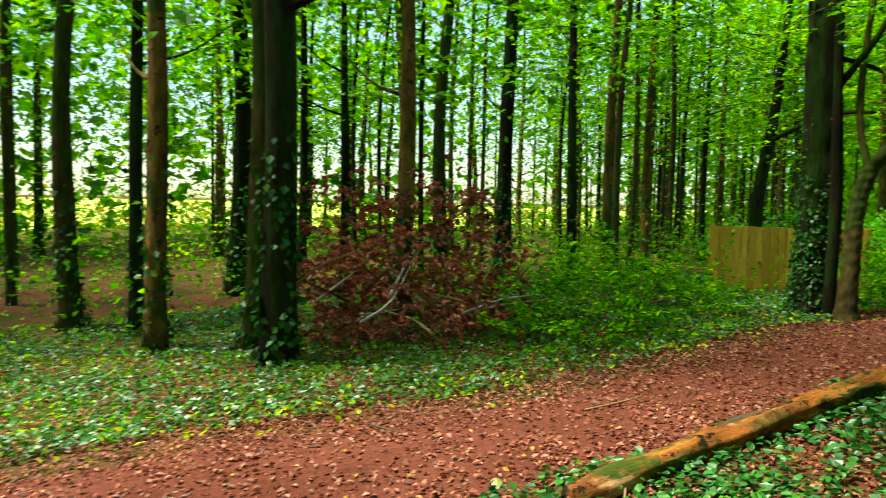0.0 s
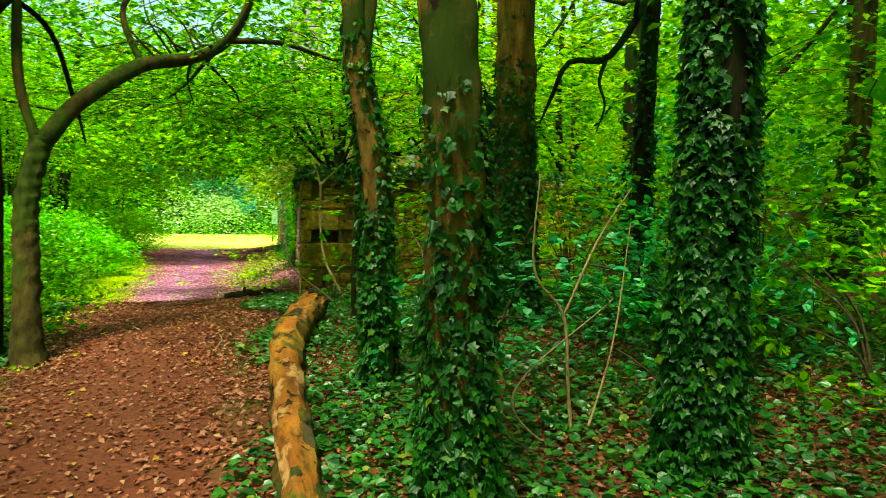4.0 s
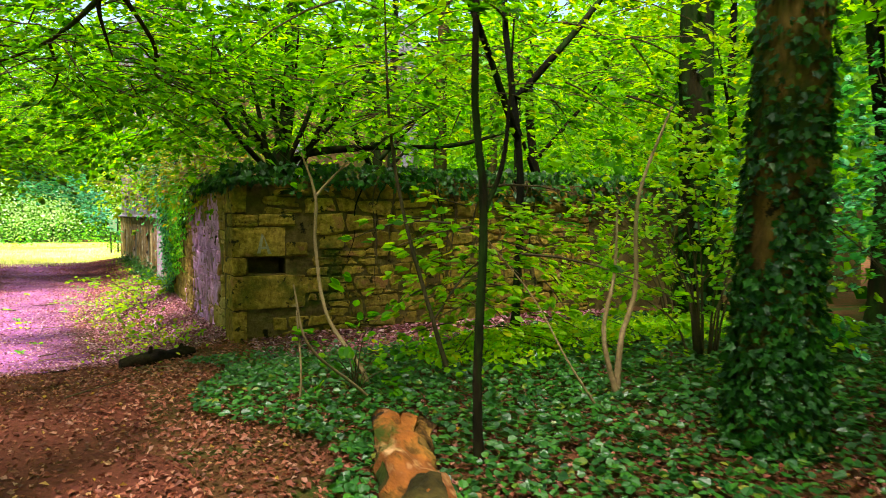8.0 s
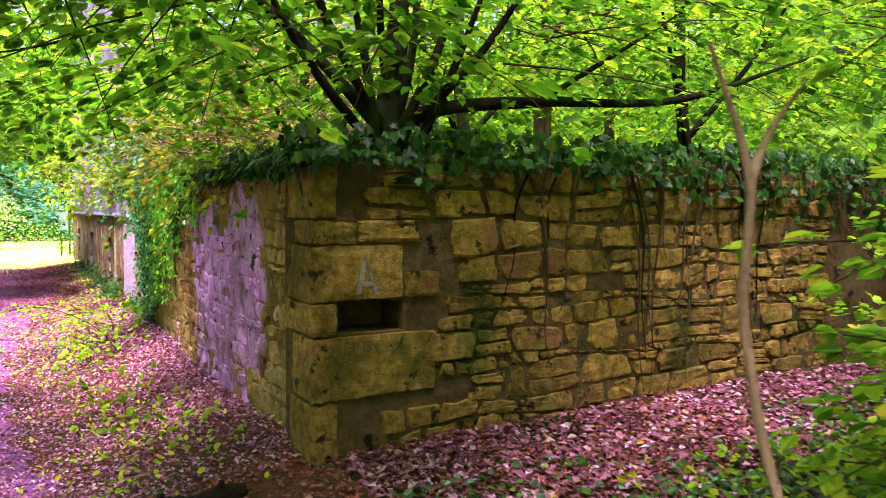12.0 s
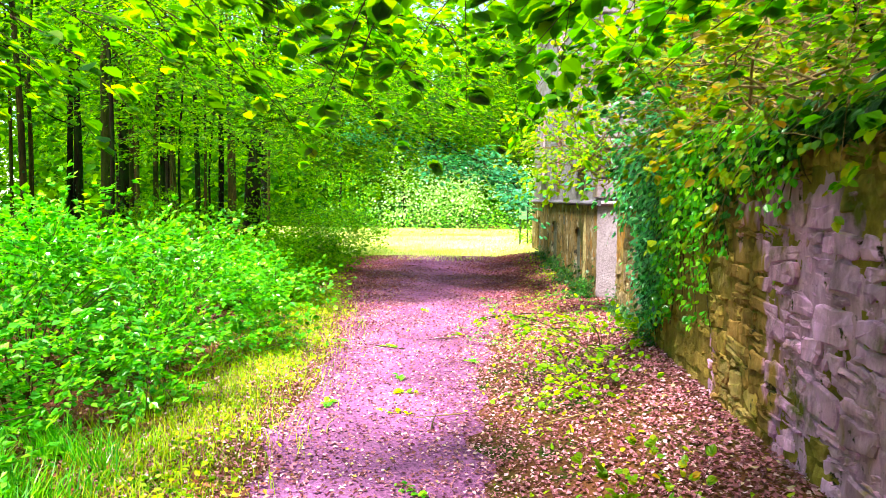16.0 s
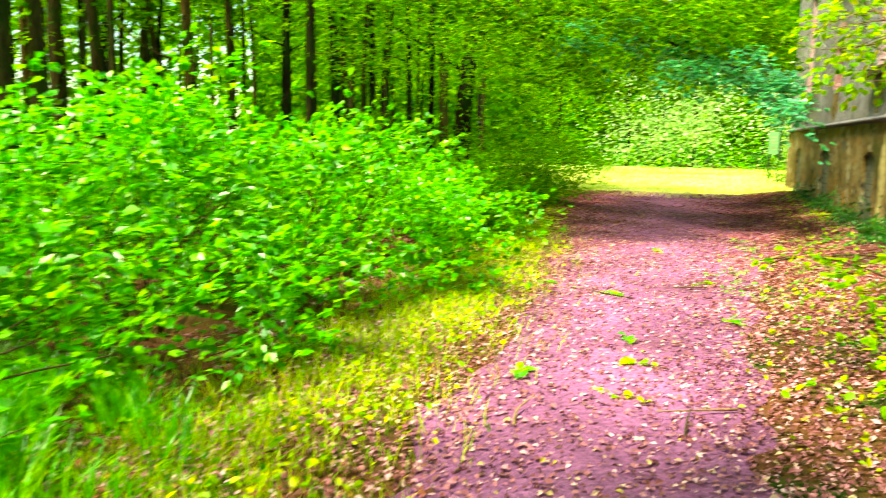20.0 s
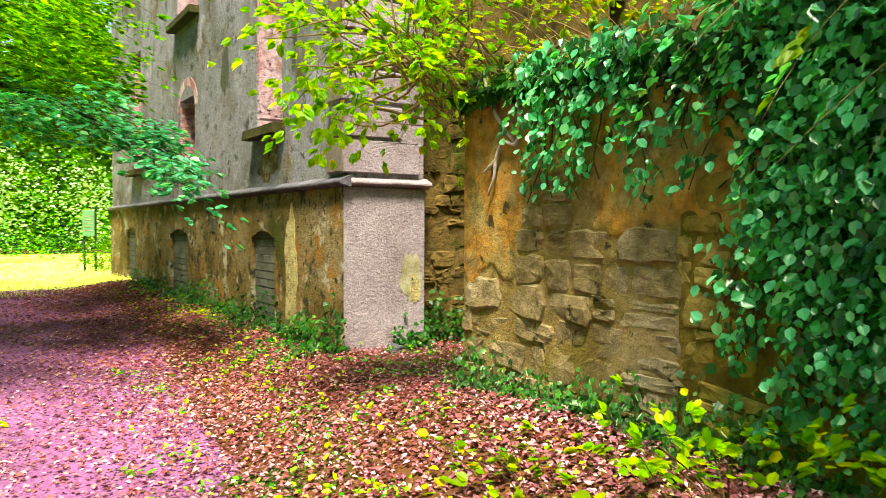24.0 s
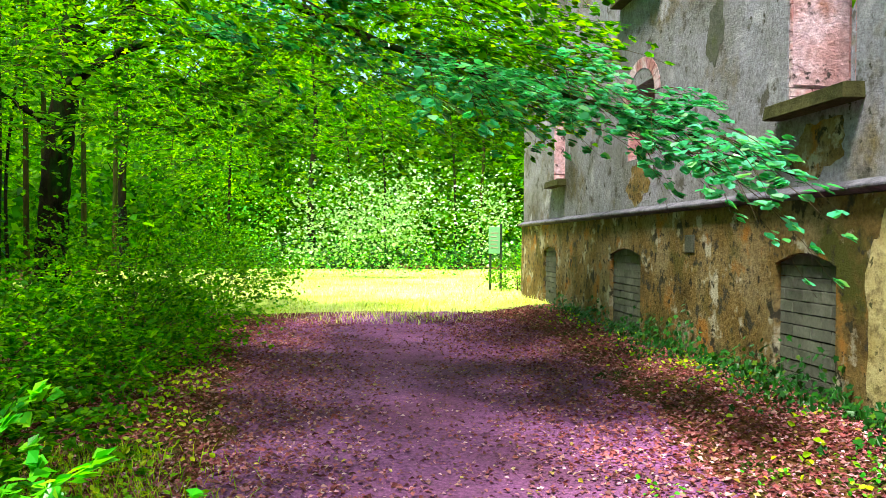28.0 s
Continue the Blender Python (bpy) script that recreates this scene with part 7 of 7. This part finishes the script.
for i in range(46):
    a, e = rr.uniform(0, 6.28), rr.uniform(0.05, 0.9)
    s = bc + np.array([rr.normal(0, 0.7), rr.normal(0, 0.7), rr.uniform(0.05, 0.7)])
    d = np.array([math.cos(a) * math.cos(e), math.sin(a) * math.cos(e), math.sin(e) * 0.7]) * rr.uniform(0.7, 1.5)
    part("branch", tubes_mesh("branch", [tube(curve_pts([s, s + d * 0.5 + rr.normal(0, 0.06, 3), s + d], 7), [0.02, 0.014, 0.005], 6, 0.08, i)], "bleached" if i % 5 == 0 else "pale_twig" if i % 2 else "twig"), brush)

sign = thing("sign", "small faded green notice board on two dark posts", "sign", (2.0, 43.7, float(ground_z(2.0, 43.7))))
panel = part("panel", box_bm(-0.32, 0.02, -0.02, 0.02, 1.15, 1.95, 0.008), sign, mat="board")
for i in range(5):
    part("text_bar", box_bm(-0.27, -0.04 - 0.04 * (i % 2), -0.026, -0.021, 1.75 - i * 0.11, 1.78 - i * 0.11, 0.0), panel, mat="white")
for x, h in ((-0.26, 1.3), (0.06, 2.05)):
    part("post", box_bm(x - 0.035, x + 0.035, 0.022, 0.09, -0.3, h, 0.008), sign, mat="metal_post")

# ---- floor of the wood: fallen leaves, ground ivy, grass ----
def strew(name, label, category, pts, size, mat, tilt, lift, w1, w2, fold, curl, seed, upright=0.0, simple=False):
    r = np.random.default_rng(seed)
    n = len(pts)
    P = np.column_stack([pts, ground_z(pts[:, 0], pts[:, 1]) + lift + r.uniform(0, 0.012, n)])
    a = r.uniform(0, 6.283, n)
    D = np.stack([np.cos(a), np.sin(a), r.normal(upright, 0.25, n)], -1)
    N = np.array([0, 0, 1.0]) + r.normal(0, tilt, (n, 3))
    ob = part(name, leaves(name, P, D, N, size * r.uniform(0.55, 1.35, n), mat, w1, w2, fold, curl, simple))
    return tagged(ob, label, category, kind="stuff")


def scatter(n, x0, x1, y0, y1, seed, keep):
    r = np.random.default_rng(seed)
    p = np.column_stack([r.uniform(x0, x1, n), r.uniform(y0, y1, n)])
    return p[r.random(n) < keep(p[:, 0], p[:, 1])]


clump = lambda x, y, s=1.0: 0.5 + 0.5 * np.sin(x * 1.7 * s + 2 * np.sin(y * 0.9 * s)) * np.sin(y * 1.5 * s + 1.4 * np.sin(x * 1.1 * s))
left_of = lambda y: np.interp(y, PATH_Y, PATH_L)
right_of = lambda y: np.interp(y, PATH_Y, PATH_R)


def dry_keep(x, y):
    mid = (left_of(y) + right_of(y)) / 2
    half = (right_of(y) - left_of(y)) / 2
    edge = np.clip(np.abs(x - mid) / half, 0, 1.6)
    return np.where(edge < 1, 0.35 + 0.1 * clump(x, y, 2.6) + 0.5 * edge ** 2, 0.95 - 0.3 * clump(x, y)) * np.where(y > 34.5, 0.1, 1.0) * np.where(x < -3.2, 0.25, 1.0) * (1 - 0.65 * smoothstep(23, 28, y))


# Paler leaf copy covers the sunlit stretch, past the shadow edge at y 12.
strew("fallen_leaves", "pale mauve fallen leaves strewn over the drive and bank", "leaves",
      scatter(175000, -4.4, 3.2, 12.1, 31, 409, dry_keep), 0.036, "dry_pink", 0.35, 0.022, 0.34, 0.28, 0.1, 0.2, 410, 0.0, True)
strew("fallen_leaves", "dry pink-brown leaves at the foot of the stone wall", "leaves",
      scatter(9000, 1.6, 7.0, 9.6, 11.9, 411, lambda x, y: np.clip((y - 9.6 + 0.4 * np.sin(x * 2)) / 0.7, 0, 1)), 0.06, "dry_pink", 0.35, 0.022, 0.34, 0.28, 0.1, 0.2, 412, 0.0, True)
strew("fallen_leaves", "fallen dry brown leaves strewn over the path", "leaves",
      scatter(140000, -6.5, 4.5, -3.5, 12.3, 401, dry_keep), 0.042, "dry", 0.35, 0.022, 0.34, 0.28, 0.1, 0.2, 402, 0.0, True)


strew("fallen_leaves", "deep drift of red-brown leaves in the recess", "leaves", scatter(7000, 3.0, 6.5, 22.6, 25.4, 413, lambda x, y: np.ones_like(x)), 0.045, "dry_red", 0.4, 0.022, 0.34, 0.28, 0.1, 0.2, 414, 0.0, True)
strew("fallen_leaves", "rosy-brown leaves drifted against the garden wall", "leaves", scatter(24000, 0.2, 3.0, 13.5, 22, 415, lambda x, y: np.clip((x - 0.3) / 1.0, 0, 1) * (0.35 + 0.5 * clump(x, y, 1.6))), 0.042, "dry_pink", 0.4, 0.028, 0.34, 0.28, 0.1, 0.2, 416, 0.0, True)

strew("fallen_leaves", "red-brown leaves scattered over the shaded end of the drive", "leaves", scatter(110000, -6.0, 2.0, 19, 37, 417, lambda x, y: np.clip(np.abs(x - (left_of(y) + right_of(y)) / 2) / 2.2, 0.12, 1.0) ** 1.2 * np.clip((y - 19) / 6, 0, 1)), 0.045, "dry_red", 0.4, 0.03, 0.34, 0.28, 0.1, 0.2, 418, 0.0, True)


strew("fallen_leaves", "orange-brown leaves at the near foot of the bush", "leaves", scatter(9000, -5.5, -1.7, 13.2, 17.2, 419, lambda x, y: np.clip(1.0 - (y - 13.2) / 3.6, 0, 1) * (0.4 + 0.6 * clump(x, y, 2.0))), 0.05, "dry", 0.4, 0.05, 0.34, 0.28, 0.1, 0.2, 420, 0.0, True)

# green sprigs blown down on to the drive
sprig_r = np.random.default_rng(35)
for k, (x, y) in enumerate(((-1.02, 17.98), (-1.16, 19.4), (-0.51, 22.8), (-0.96, 18.7), (-1.72, 18.15), (-0.75, 16.1), (-0.55, 22.2), (-1.5, 21.2), (-0.3, 20.3), (-1.2, 24.6), (-0.9, 15.2))):
    sprig = thing("fallen_sprig", "small fallen sprig of green leaves on the drive", "sprig", (x, y, float(ground_z(x, y)) + 0.03), group="sprigs on the drive")
    n = int(sprig_r.integers(7, 16))
    a = sprig_r.uniform(0, 6.283)
    ax = np.array([math.cos(a), math.sin(a), 0.0])
    t = sprig_r.uniform(-0.12, 0.14, n)
    P = ax * t[:, None] + sprig_r.normal(0, 0.015, (n, 3)) * np.array([1, 1, 0.3])
    b = a + sprig_r.choice([-0.9, 0.9], n) + sprig_r.normal(0, 0.4, n)
    D = np.stack([np.cos(b), np.sin(b), sprig_r.normal(0.2, 0.25, n)], -1)
    part("foliage", leaves("foliage", P, D, np.array([0, 0, 1.0]) + sprig_r.normal(0, 0.4, (n, 3)), 0.075 * sprig_r.uniform(0.6, 1.2, n), "leaf_lime" if k % 3 == 0 else "leaf_bush", 0.34, 0.28, 0.08, 0.12), sprig)
    part("twig", tubes_mesh("twig", [tube([ax * -0.16, [0, 0, 0.012], ax * 0.12], [0.005, 0.004, 0.002], 5, 0.05, k)], "twig"), sprig)


def cover_keep(x, y):
    wood_right = (x > 0.75 + 0.25 * np.sin(y * 2)) & (y < 11.2) & (y > -4)
    clear = np.exp(-((x - 3.5) / 3.0) ** 2 - ((y - 11.0) / 1.0) ** 2)
    wood_left = (x < left_of(y) - 0.25) & (y < 13)
    return np.where(wood_right, (0.26 + 0.6 * clump(x, y, 1.3) + 0.4 * smoothstep(5, 6.5, y)) * (1 - clear), np.where(wood_left, 0.08 + 0.5 * clump(x, y, 1.4), 0))


strew("ground_ivy", "glossy ivy carpet on the woodland floor", "ivy", scatter(200000, -8.5, 7, -4, 12, 403, cover_keep), 0.052, "cover", 0.4, 0.06, 0.44, 0.36, 0.06, 0.12, 404, 0.1)


strew("wood_seedlings", "small green seedlings and grass over the floor of the wood", "seedlings",
      scatter(72000, -9, -0.8, -4, 17, 421, lambda x, y: (x < left_of(y) - 0.15) * (0.25 + 0.75 * clump(x, y, 2.3)) * np.clip((left_of(y) - x) / 0.8, 0, 1)), 0.045, "leaf_far", 0.6, 0.05, 0.34, 0.28, 0.06, 0.1, 422, 0.4, True)


strew("sunlit_weeds", "bright yellow-green weeds in the gap before the stone wall", "weeds",
      scatter(16000, 2.0, 6.5, 7.6, 10.6, 431, lambda x, y: np.exp(-((y - 9.1 - 0.2 * np.sin(x * 2)) / 0.8) ** 2) * (0.2 + 0.8 * clump(x, y, 2.6)) * smoothstep(2.1, 3.0, x)), 0.06, "leaf_lime", 0.6, 0.1, 0.34, 0.28, 0.08, 0.1, 432, 0.5)
strew("bank_weeds", "green weeds and seedlings among the leaves by the ruined building", "weeds",
      scatter(9000, -0.4, 3.4, 19.5, 26, 433, lambda x, y: (clump(x, y, 2.9) > 0.62) * 0.6), 0.032, "leaf_bush", 0.6, 0.06, 0.34, 0.28, 0.08, 0.1, 434, 0.5)


def verge_keep(x, y):
    l = np.exp(-((x - left_of(y) + 0.35) / 0.35) ** 2) * (y > 12.5)
    rt = np.exp(-((x - right_of(y) - 0.55) / 0.45) ** 2) * clump(x, y, 2.2) * (y > 12.5) * 0.5
    rt = rt + 0.9 * np.exp(-((x - 0.75) / 0.45) ** 2 - ((y - 13.6) / 1.3) ** 2) * clump(x, y, 3.0)
    left_wood = np.exp(-((x - left_of(y) + 0.5) / 0.5) ** 2) * (y < 12.5) * clump(x, y, 2.0) * 0.6
    return np.clip(l + rt + left_wood, 0, 1) * np.where(y > 35, 0.3, 1)


strew("verge_weeds", "low yellow-green weeds and seedlings on the verges", "weeds", scatter(60000, -5, 2.0, -3, 40, 405, verge_keep), 0.05, "grass", 0.6, 0.05, 0.32, 0.26, 0.08, 0.1, 406, 0.5)


def grass_patch(label, n, x0, x1, y0, y1, height, seed, keep, mat="grass", width=0.0035):
    r = np.random.default_rng(seed)
    p = scatter(n, x0, x1, y0, y1, seed, keep)
    k = len(p)
    P = np.column_stack([p, ground_z(p[:, 0], p[:, 1])])
    a = r.uniform(0, 6.283, k)
    D = np.stack([np.cos(a) * 0.3, np.sin(a) * 0.3, np.ones(k)], -1) + r.normal(0, 0.15, (k, 3))
    ob = part("grass", blades("grass", P, D, np.stack([-np.sin(a), np.cos(a), np.zeros(k)], -1), height * r.uniform(0.5, 1.3, k), width, mat))
    return tagged(ob, label, "grass", kind="stuff")


grass_patch("tufts of long grass at the foot of the bush", 44000, -5.5, -1.6, 14, 27, 0.15, 407, lambda x, y: np.exp(-((x - left_of(y) + 0.75) / 0.65) ** 2))
grass_patch("dark green tufts of long grass under the bush", 5200, -5.4, -2.8, 15.0, 16.9, 0.34, 441, lambda x, y: (clump(x, y, 3.0) > 0.45) * np.clip((-2.7 - x) / 0.6, 0, 1), "leaf_bush", 0.005)
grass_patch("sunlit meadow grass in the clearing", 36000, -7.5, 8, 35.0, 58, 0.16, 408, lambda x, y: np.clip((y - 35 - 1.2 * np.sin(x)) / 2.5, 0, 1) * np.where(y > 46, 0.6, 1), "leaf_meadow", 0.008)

# crumpled wrapper by the path and a loose stone by the pier
wr = np.random.default_rng(8)
gx, gy = np.meshgrid(np.linspace(-0.07, 0.07, 8), np.linspace(-0.05, 0.05, 6))
wz = 0.03 + 0.022 * np.sin(gx * 60 + gy * 35) + wr.uniform(-0.012, 0.012, gx.shape)
wi, wj = np.meshgrid(np.arange(5), np.arange(7), indexing="ij")
wrapper = mesh_of("wrapper", np.stack([gx - 2.1, gy + 4.75, wz + float(ground_z(-2.1, 4.75)) + 0.02], -1).reshape(-1, 3), np.stack([wi * 8 + wj, wi * 8 + wj + 1, (wi + 1) * 8 + wj + 1, (wi + 1) * 8 + wj], -1).reshape(-1, 4), "litter_blue", False)
tagged(part("wrapper", wrapper), "crumpled pale blue plastic wrapper on the leaves", "litter")
rock = stone_mesh(0.17, 0.12, 0.1, 5, "slate")
tagged(new("loose_stone", rock), "loose grey slaty stone on fallen leaves", "stone").matrix_basis = pose(2.44, 24.93, float(ground_z(2.44, 24.93)) + 0.03, -82, 6, 30)

# loose sticks
rs = random.Random(21)
for i in range(46):
    yy = rs.uniform(-2.5, 22)
    xx = rs.uniform(float(left_of(yy)) - 1.6, float(right_of(yy)) + (1.6 if yy < 11 else 0.6))
    ln, a = rs.uniform(0.15, 0.6), rs.uniform(0, 6.28)
    p0, p2 = np.array([xx, yy]), np.array([xx + math.cos(a) * ln, yy + math.sin(a) * ln])
    p1 = (p0 + p2) / 2 + np.array([rs.uniform(-0.04, 0.04), rs.uniform(-0.04, 0.04)])
    line = [(*p, float(ground_z(*p)) + 0.03 + 0.02 * j) for j, p in enumerate((p0, p1, p2))]
    tagged(part("stick", tubes_mesh("stick", [tube(curve_pts(line, 6), [0.009, 0.007, 0.003], 5, 0.1, i)], "pale_twig" if i % 3 else "twig")),
           "fallen dry twig on the woodland floor", "stick", group="fallen sticks")

# ---- stones of the walls ----
side_m = lambda a, z, d: Matrix.Translation(Vector((SIDE[0][0], SIDE[0][1], -0.15)) + along * a + outw * (d - 0.005) + Vector((0, 0, z))) @ pose(0, 0, 0, 0, 0, math.degrees(math.atan2(-1, 0)) - math.degrees(ang)) 
front_m = lambda a, z, d: pose(FRONT_X0 + a, FRONT_Y - d - 0.0, z + 0.0, 0, 0, 0)
big = lambda a, z: (a < 0.9 and 0.55 < z < 1.78) or (a < 0.45)
rubble(front, 5.2, WALL_TOP - 0.02, front_m, 430, 71, big, size=1.05, gap=0.012, proud=(0.008, 0.036), bare=0.88)
in_hole = lambda A, Z: 1.0 - ((A > 0.13) & (A < 0.63) & (Z > 1.02) & (Z < 1.25)).astype(float)
wall_skin("mortar_coat", "crumbling earthy mortar between the stones", front, 0.02, 9.5, -0.1, WALL_TOP, front_m, 81, "mortar", amp=0.026, step=0.025, proud=-0.003, keep=in_hole)


# limewash left in ragged hanging patches over the ochre rubble, none of it by the corner; its lilac also carries the
# pink light
def limed(A, Z):
    streak = 0.6 * value_noise(A * 2.4, Z * 0.8, 55) + 0.3 * value_noise(A * 7.0, Z * 2.4, 56) + 0.2 * value_noise(A * 17.0, Z * 9.0, 57)
    return smoothstep(-0.03, 0.05, streak - 0.5 - 0.5 * (1 - smoothstep(0.9, 2.1, A + 0.25 * Z)) - 0.25 * smoothstep(1.7, 2.3, Z))


limed_stone = lambda a, z: bool(limed(np.array(a), np.array(z)) > 0.5)
rubble(side, 5.58, WALL_TOP + 0.13, side_m, 200, 78, lambda a, z: a < 0.5 or limed_stone(a, z), mat="stone_ochre", gap=0.011, size=0.9, proud=(0.012, 0.042), bare=0.88)
rubble(side, 5.58, WALL_TOP + 0.13, side_m, 240, 78, lambda a, z: a < 0.5 or not limed_stone(a, z), mat="stone_pale", gap=0.011, size=0.9, proud=(0.012, 0.042), bare=0.88)
wall_skin("mortar_coat", "ochre mortar between the stones", side, 0.4, 5.6, -0.1, WALL_TOP + 0.15, side_m, 87, "mortar_ochre", amp=0.03, step=0.025, proud=0.0)
wall_skin("limewash", "flaking limewash over the rubble, lilac with pink light put in", side, 0.9, 5.6, -0.1, WALL_TOP + 0.1, side_m, 82, "mortar_pale", amp=0.034, step=0.022, proud=0.004, keep=limed)
rubble(side_mid, 3.1, WALL_TOP + 0.13, lambda a, z, d: side_m(a + 5.6, z, d), 150, 74, mat="stone_ochre", size=1.1, bare=0.6)
wall_skin("mortar_coat", "ochre mortar between the stones", side_mid, 5.6, 8.7, -0.1, WALL_TOP + 0.15, side_m, 83, "mortar_ochre")


# old plaster still clinging to the end of the wall, broken away in the middle and along the foot
def plastered(A, Z):
    ragged = value_noise(A * 1.6, Z * 1.6, 91) + 0.5 * value_noise(A * 4.1, Z * 4.1, 92) + 0.25 * value_noise(A * 11.0, Z * 11.0, 93) - 0.87
    bare = np.exp(-((A - 9.7) / 0.4) ** 2 - ((Z - 1.5) / 0.38) ** 2)
    return smoothstep(-0.06, 0.06, Z - 1.3 + 0.5 * smoothstep(10.0, 10.15, A) + 0.8 * ragged - 0.9 * bare)


rubble(side_end, side_len - 8.72, WALL_TOP + 0.1, lambda a, z, d: side_m(a + 8.72, z, d), 260, 75, lambda a, z: bool(plastered(np.array(a + 8.72), np.array(z)) > 0.5), mat="stone_grey", gap=0.01, proud=(0.006, 0.028), bare=0.95, heights=(0.13, 0.17, 0.21, 0.25))
wall_skin("mortar_coat", "grey mortar between the stones", side_end, 8.7, side_len, -0.1, WALL_TOP + 0.15, side_m, 84, "mortar_grey")
wall_skin("plaster", "remaining sheet of rust-stained plaster", side_end, 7.4, side_len - 0.02, 0.6, WALL_TOP + 0.15, side_m, 85, "plaster_orange", amp=0.014, proud=0.016, keep=plastered)
recess_m = lambda a, z, d: pose(2.955 + a, 25.42 - d, z - 0.2)
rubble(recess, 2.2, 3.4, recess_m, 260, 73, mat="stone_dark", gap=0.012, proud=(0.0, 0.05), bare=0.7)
wall_skin("mortar_coat", "mossy crumbling mortar between the stones, recess shade in its colour", recess, 0.03, 3.0, -0.2, 5.5, recess_m, 86, "stone_dark", amp=0.04)
# dead creeper stems still clinging to the plaster
creeper = thing("dead_creeper", "bleached dead creeper stems clinging to the garden wall", "creeper")
for k, pts in enumerate((((22.45, 1.43), (22.37, 1.55), (22.34, 1.69), (22.26, 1.8), (22.11, 1.77), (22.07, 1.89), (22.08, 2.07), (22.1, 2.25)), ((22.11, 1.77), (22.3, 1.95), (22.42, 2.1), (22.5, 2.28)), ((22.5, 1.6), (22.38, 1.66), (22.34, 1.69)), ((22.07, 1.89), (21.9, 2.0), (21.8, 2.2)))):
    line = [(1.5 + (y - 11.99) * 0.0369 - 0.045, y, z) for y, z in pts]
    part("stem", tubes_mesh("stem", [tube(curve_pts(line, 26), [0.009, 0.014, 0.011, 0.015], 7, 0.12, k)], "bleached"), creeper)
wall_vine = thing("wall_creeper", "brown leafless creeper stems hanging down the mossy stone wall", "creeper")
vr = random.Random(77)
for k in range(22):
    x = vr.choice([vr.uniform(4.0, 5.6), vr.uniform(2.6, 6.2)])
    ln, ph = vr.uniform(0.6, 2.0), vr.uniform(0, 6.28)
    line = [(x + 0.1 * math.sin(2.5 * u + ph) + 0.04 * math.sin(8 * u + ph), FRONT_Y - 0.045 - 0.02 * math.sin(5 * u + ph), WALL_TOP + 0.05 - u * ln) for u in np.linspace(0, 1, 12)]
    part("stem", tubes_mesh("stem", [tube(line, [0.012, 0.008, 0.003], 6, 0.12, k)], "twig" if k % 3 else "bark_dark"), wall_vine)
# large dressed stones about the hole
for x0, x1, z0, z1 in ((1.455, 2.33, 0.62, 1.02), (1.455, 2.08, 1.25, 1.60), (1.45, 1.75, 1.61, 1.75), (1.45, 1.60, 1.03, 1.235), (2.09, 2.36, 1.25, 1.42), (1.76, 2.2, 1.62, 1.76)):
    ob = part("stone", rough_box(x0, x1, FRONT_Y - 0.036, FRONT_Y + 0.1, z0, z1, int(x1 * 100)), front, "large squared corner stone", mat="stone")
for z0, z1, ln in ((0.2, 0.6, 0.4), (0.62, 1.02, 0.34), (1.04, 1.24, 0.5), (1.25, 1.6, 0.45), (1.62, 1.76, 0.3), (1.78, 2.1, 0.42)):
    part("stone", rough_box(1.44, 1.62, FRONT_Y - 0.033, FRONT_Y + ln, z0 - 0.008, z1, int(z1 * 100)), side, "large squared corner stone", mat="stone")

# Added block: keeps the bright background from showing through the hole.
part("hole_backing", box_bm(1.56, 2.14, FRONT_Y + 0.34, FRONT_Y + 0.5, 0.98, 1.3, 0.008, 4), front, "added dark block closing the back of the small hole", mat="stone_dark")

# pale smear of old paint in the shape of a letter A
bm = bmesh.new()
for pts in (((1.735, 1.29), (1.775, 1.29), (1.815, 1.5), (1.79, 1.53)), ((1.79, 1.53), (1.815, 1.5), (1.865, 1.28), (1.91, 1.28)), ((1.772, 1.34), (1.86, 1.34), (1.852, 1.37), (1.778, 1.37))):
    f, b = [[bm.verts.new((x, FRONT_Y - d, z)) for x, z in pts] for d in (0.041, 0.03)]
    bm.faces.new(f)
    for i in range(4):
        bm.faces.new([f[i], b[i], b[(i + 1) % 4], f[(i + 1) % 4]])
bmesh.ops.recalc_face_normals(bm, faces=bm.faces)
tagged(part("paint_mark", bm, mat="white"), "faded white painted letter on the corner stone", "paint mark")
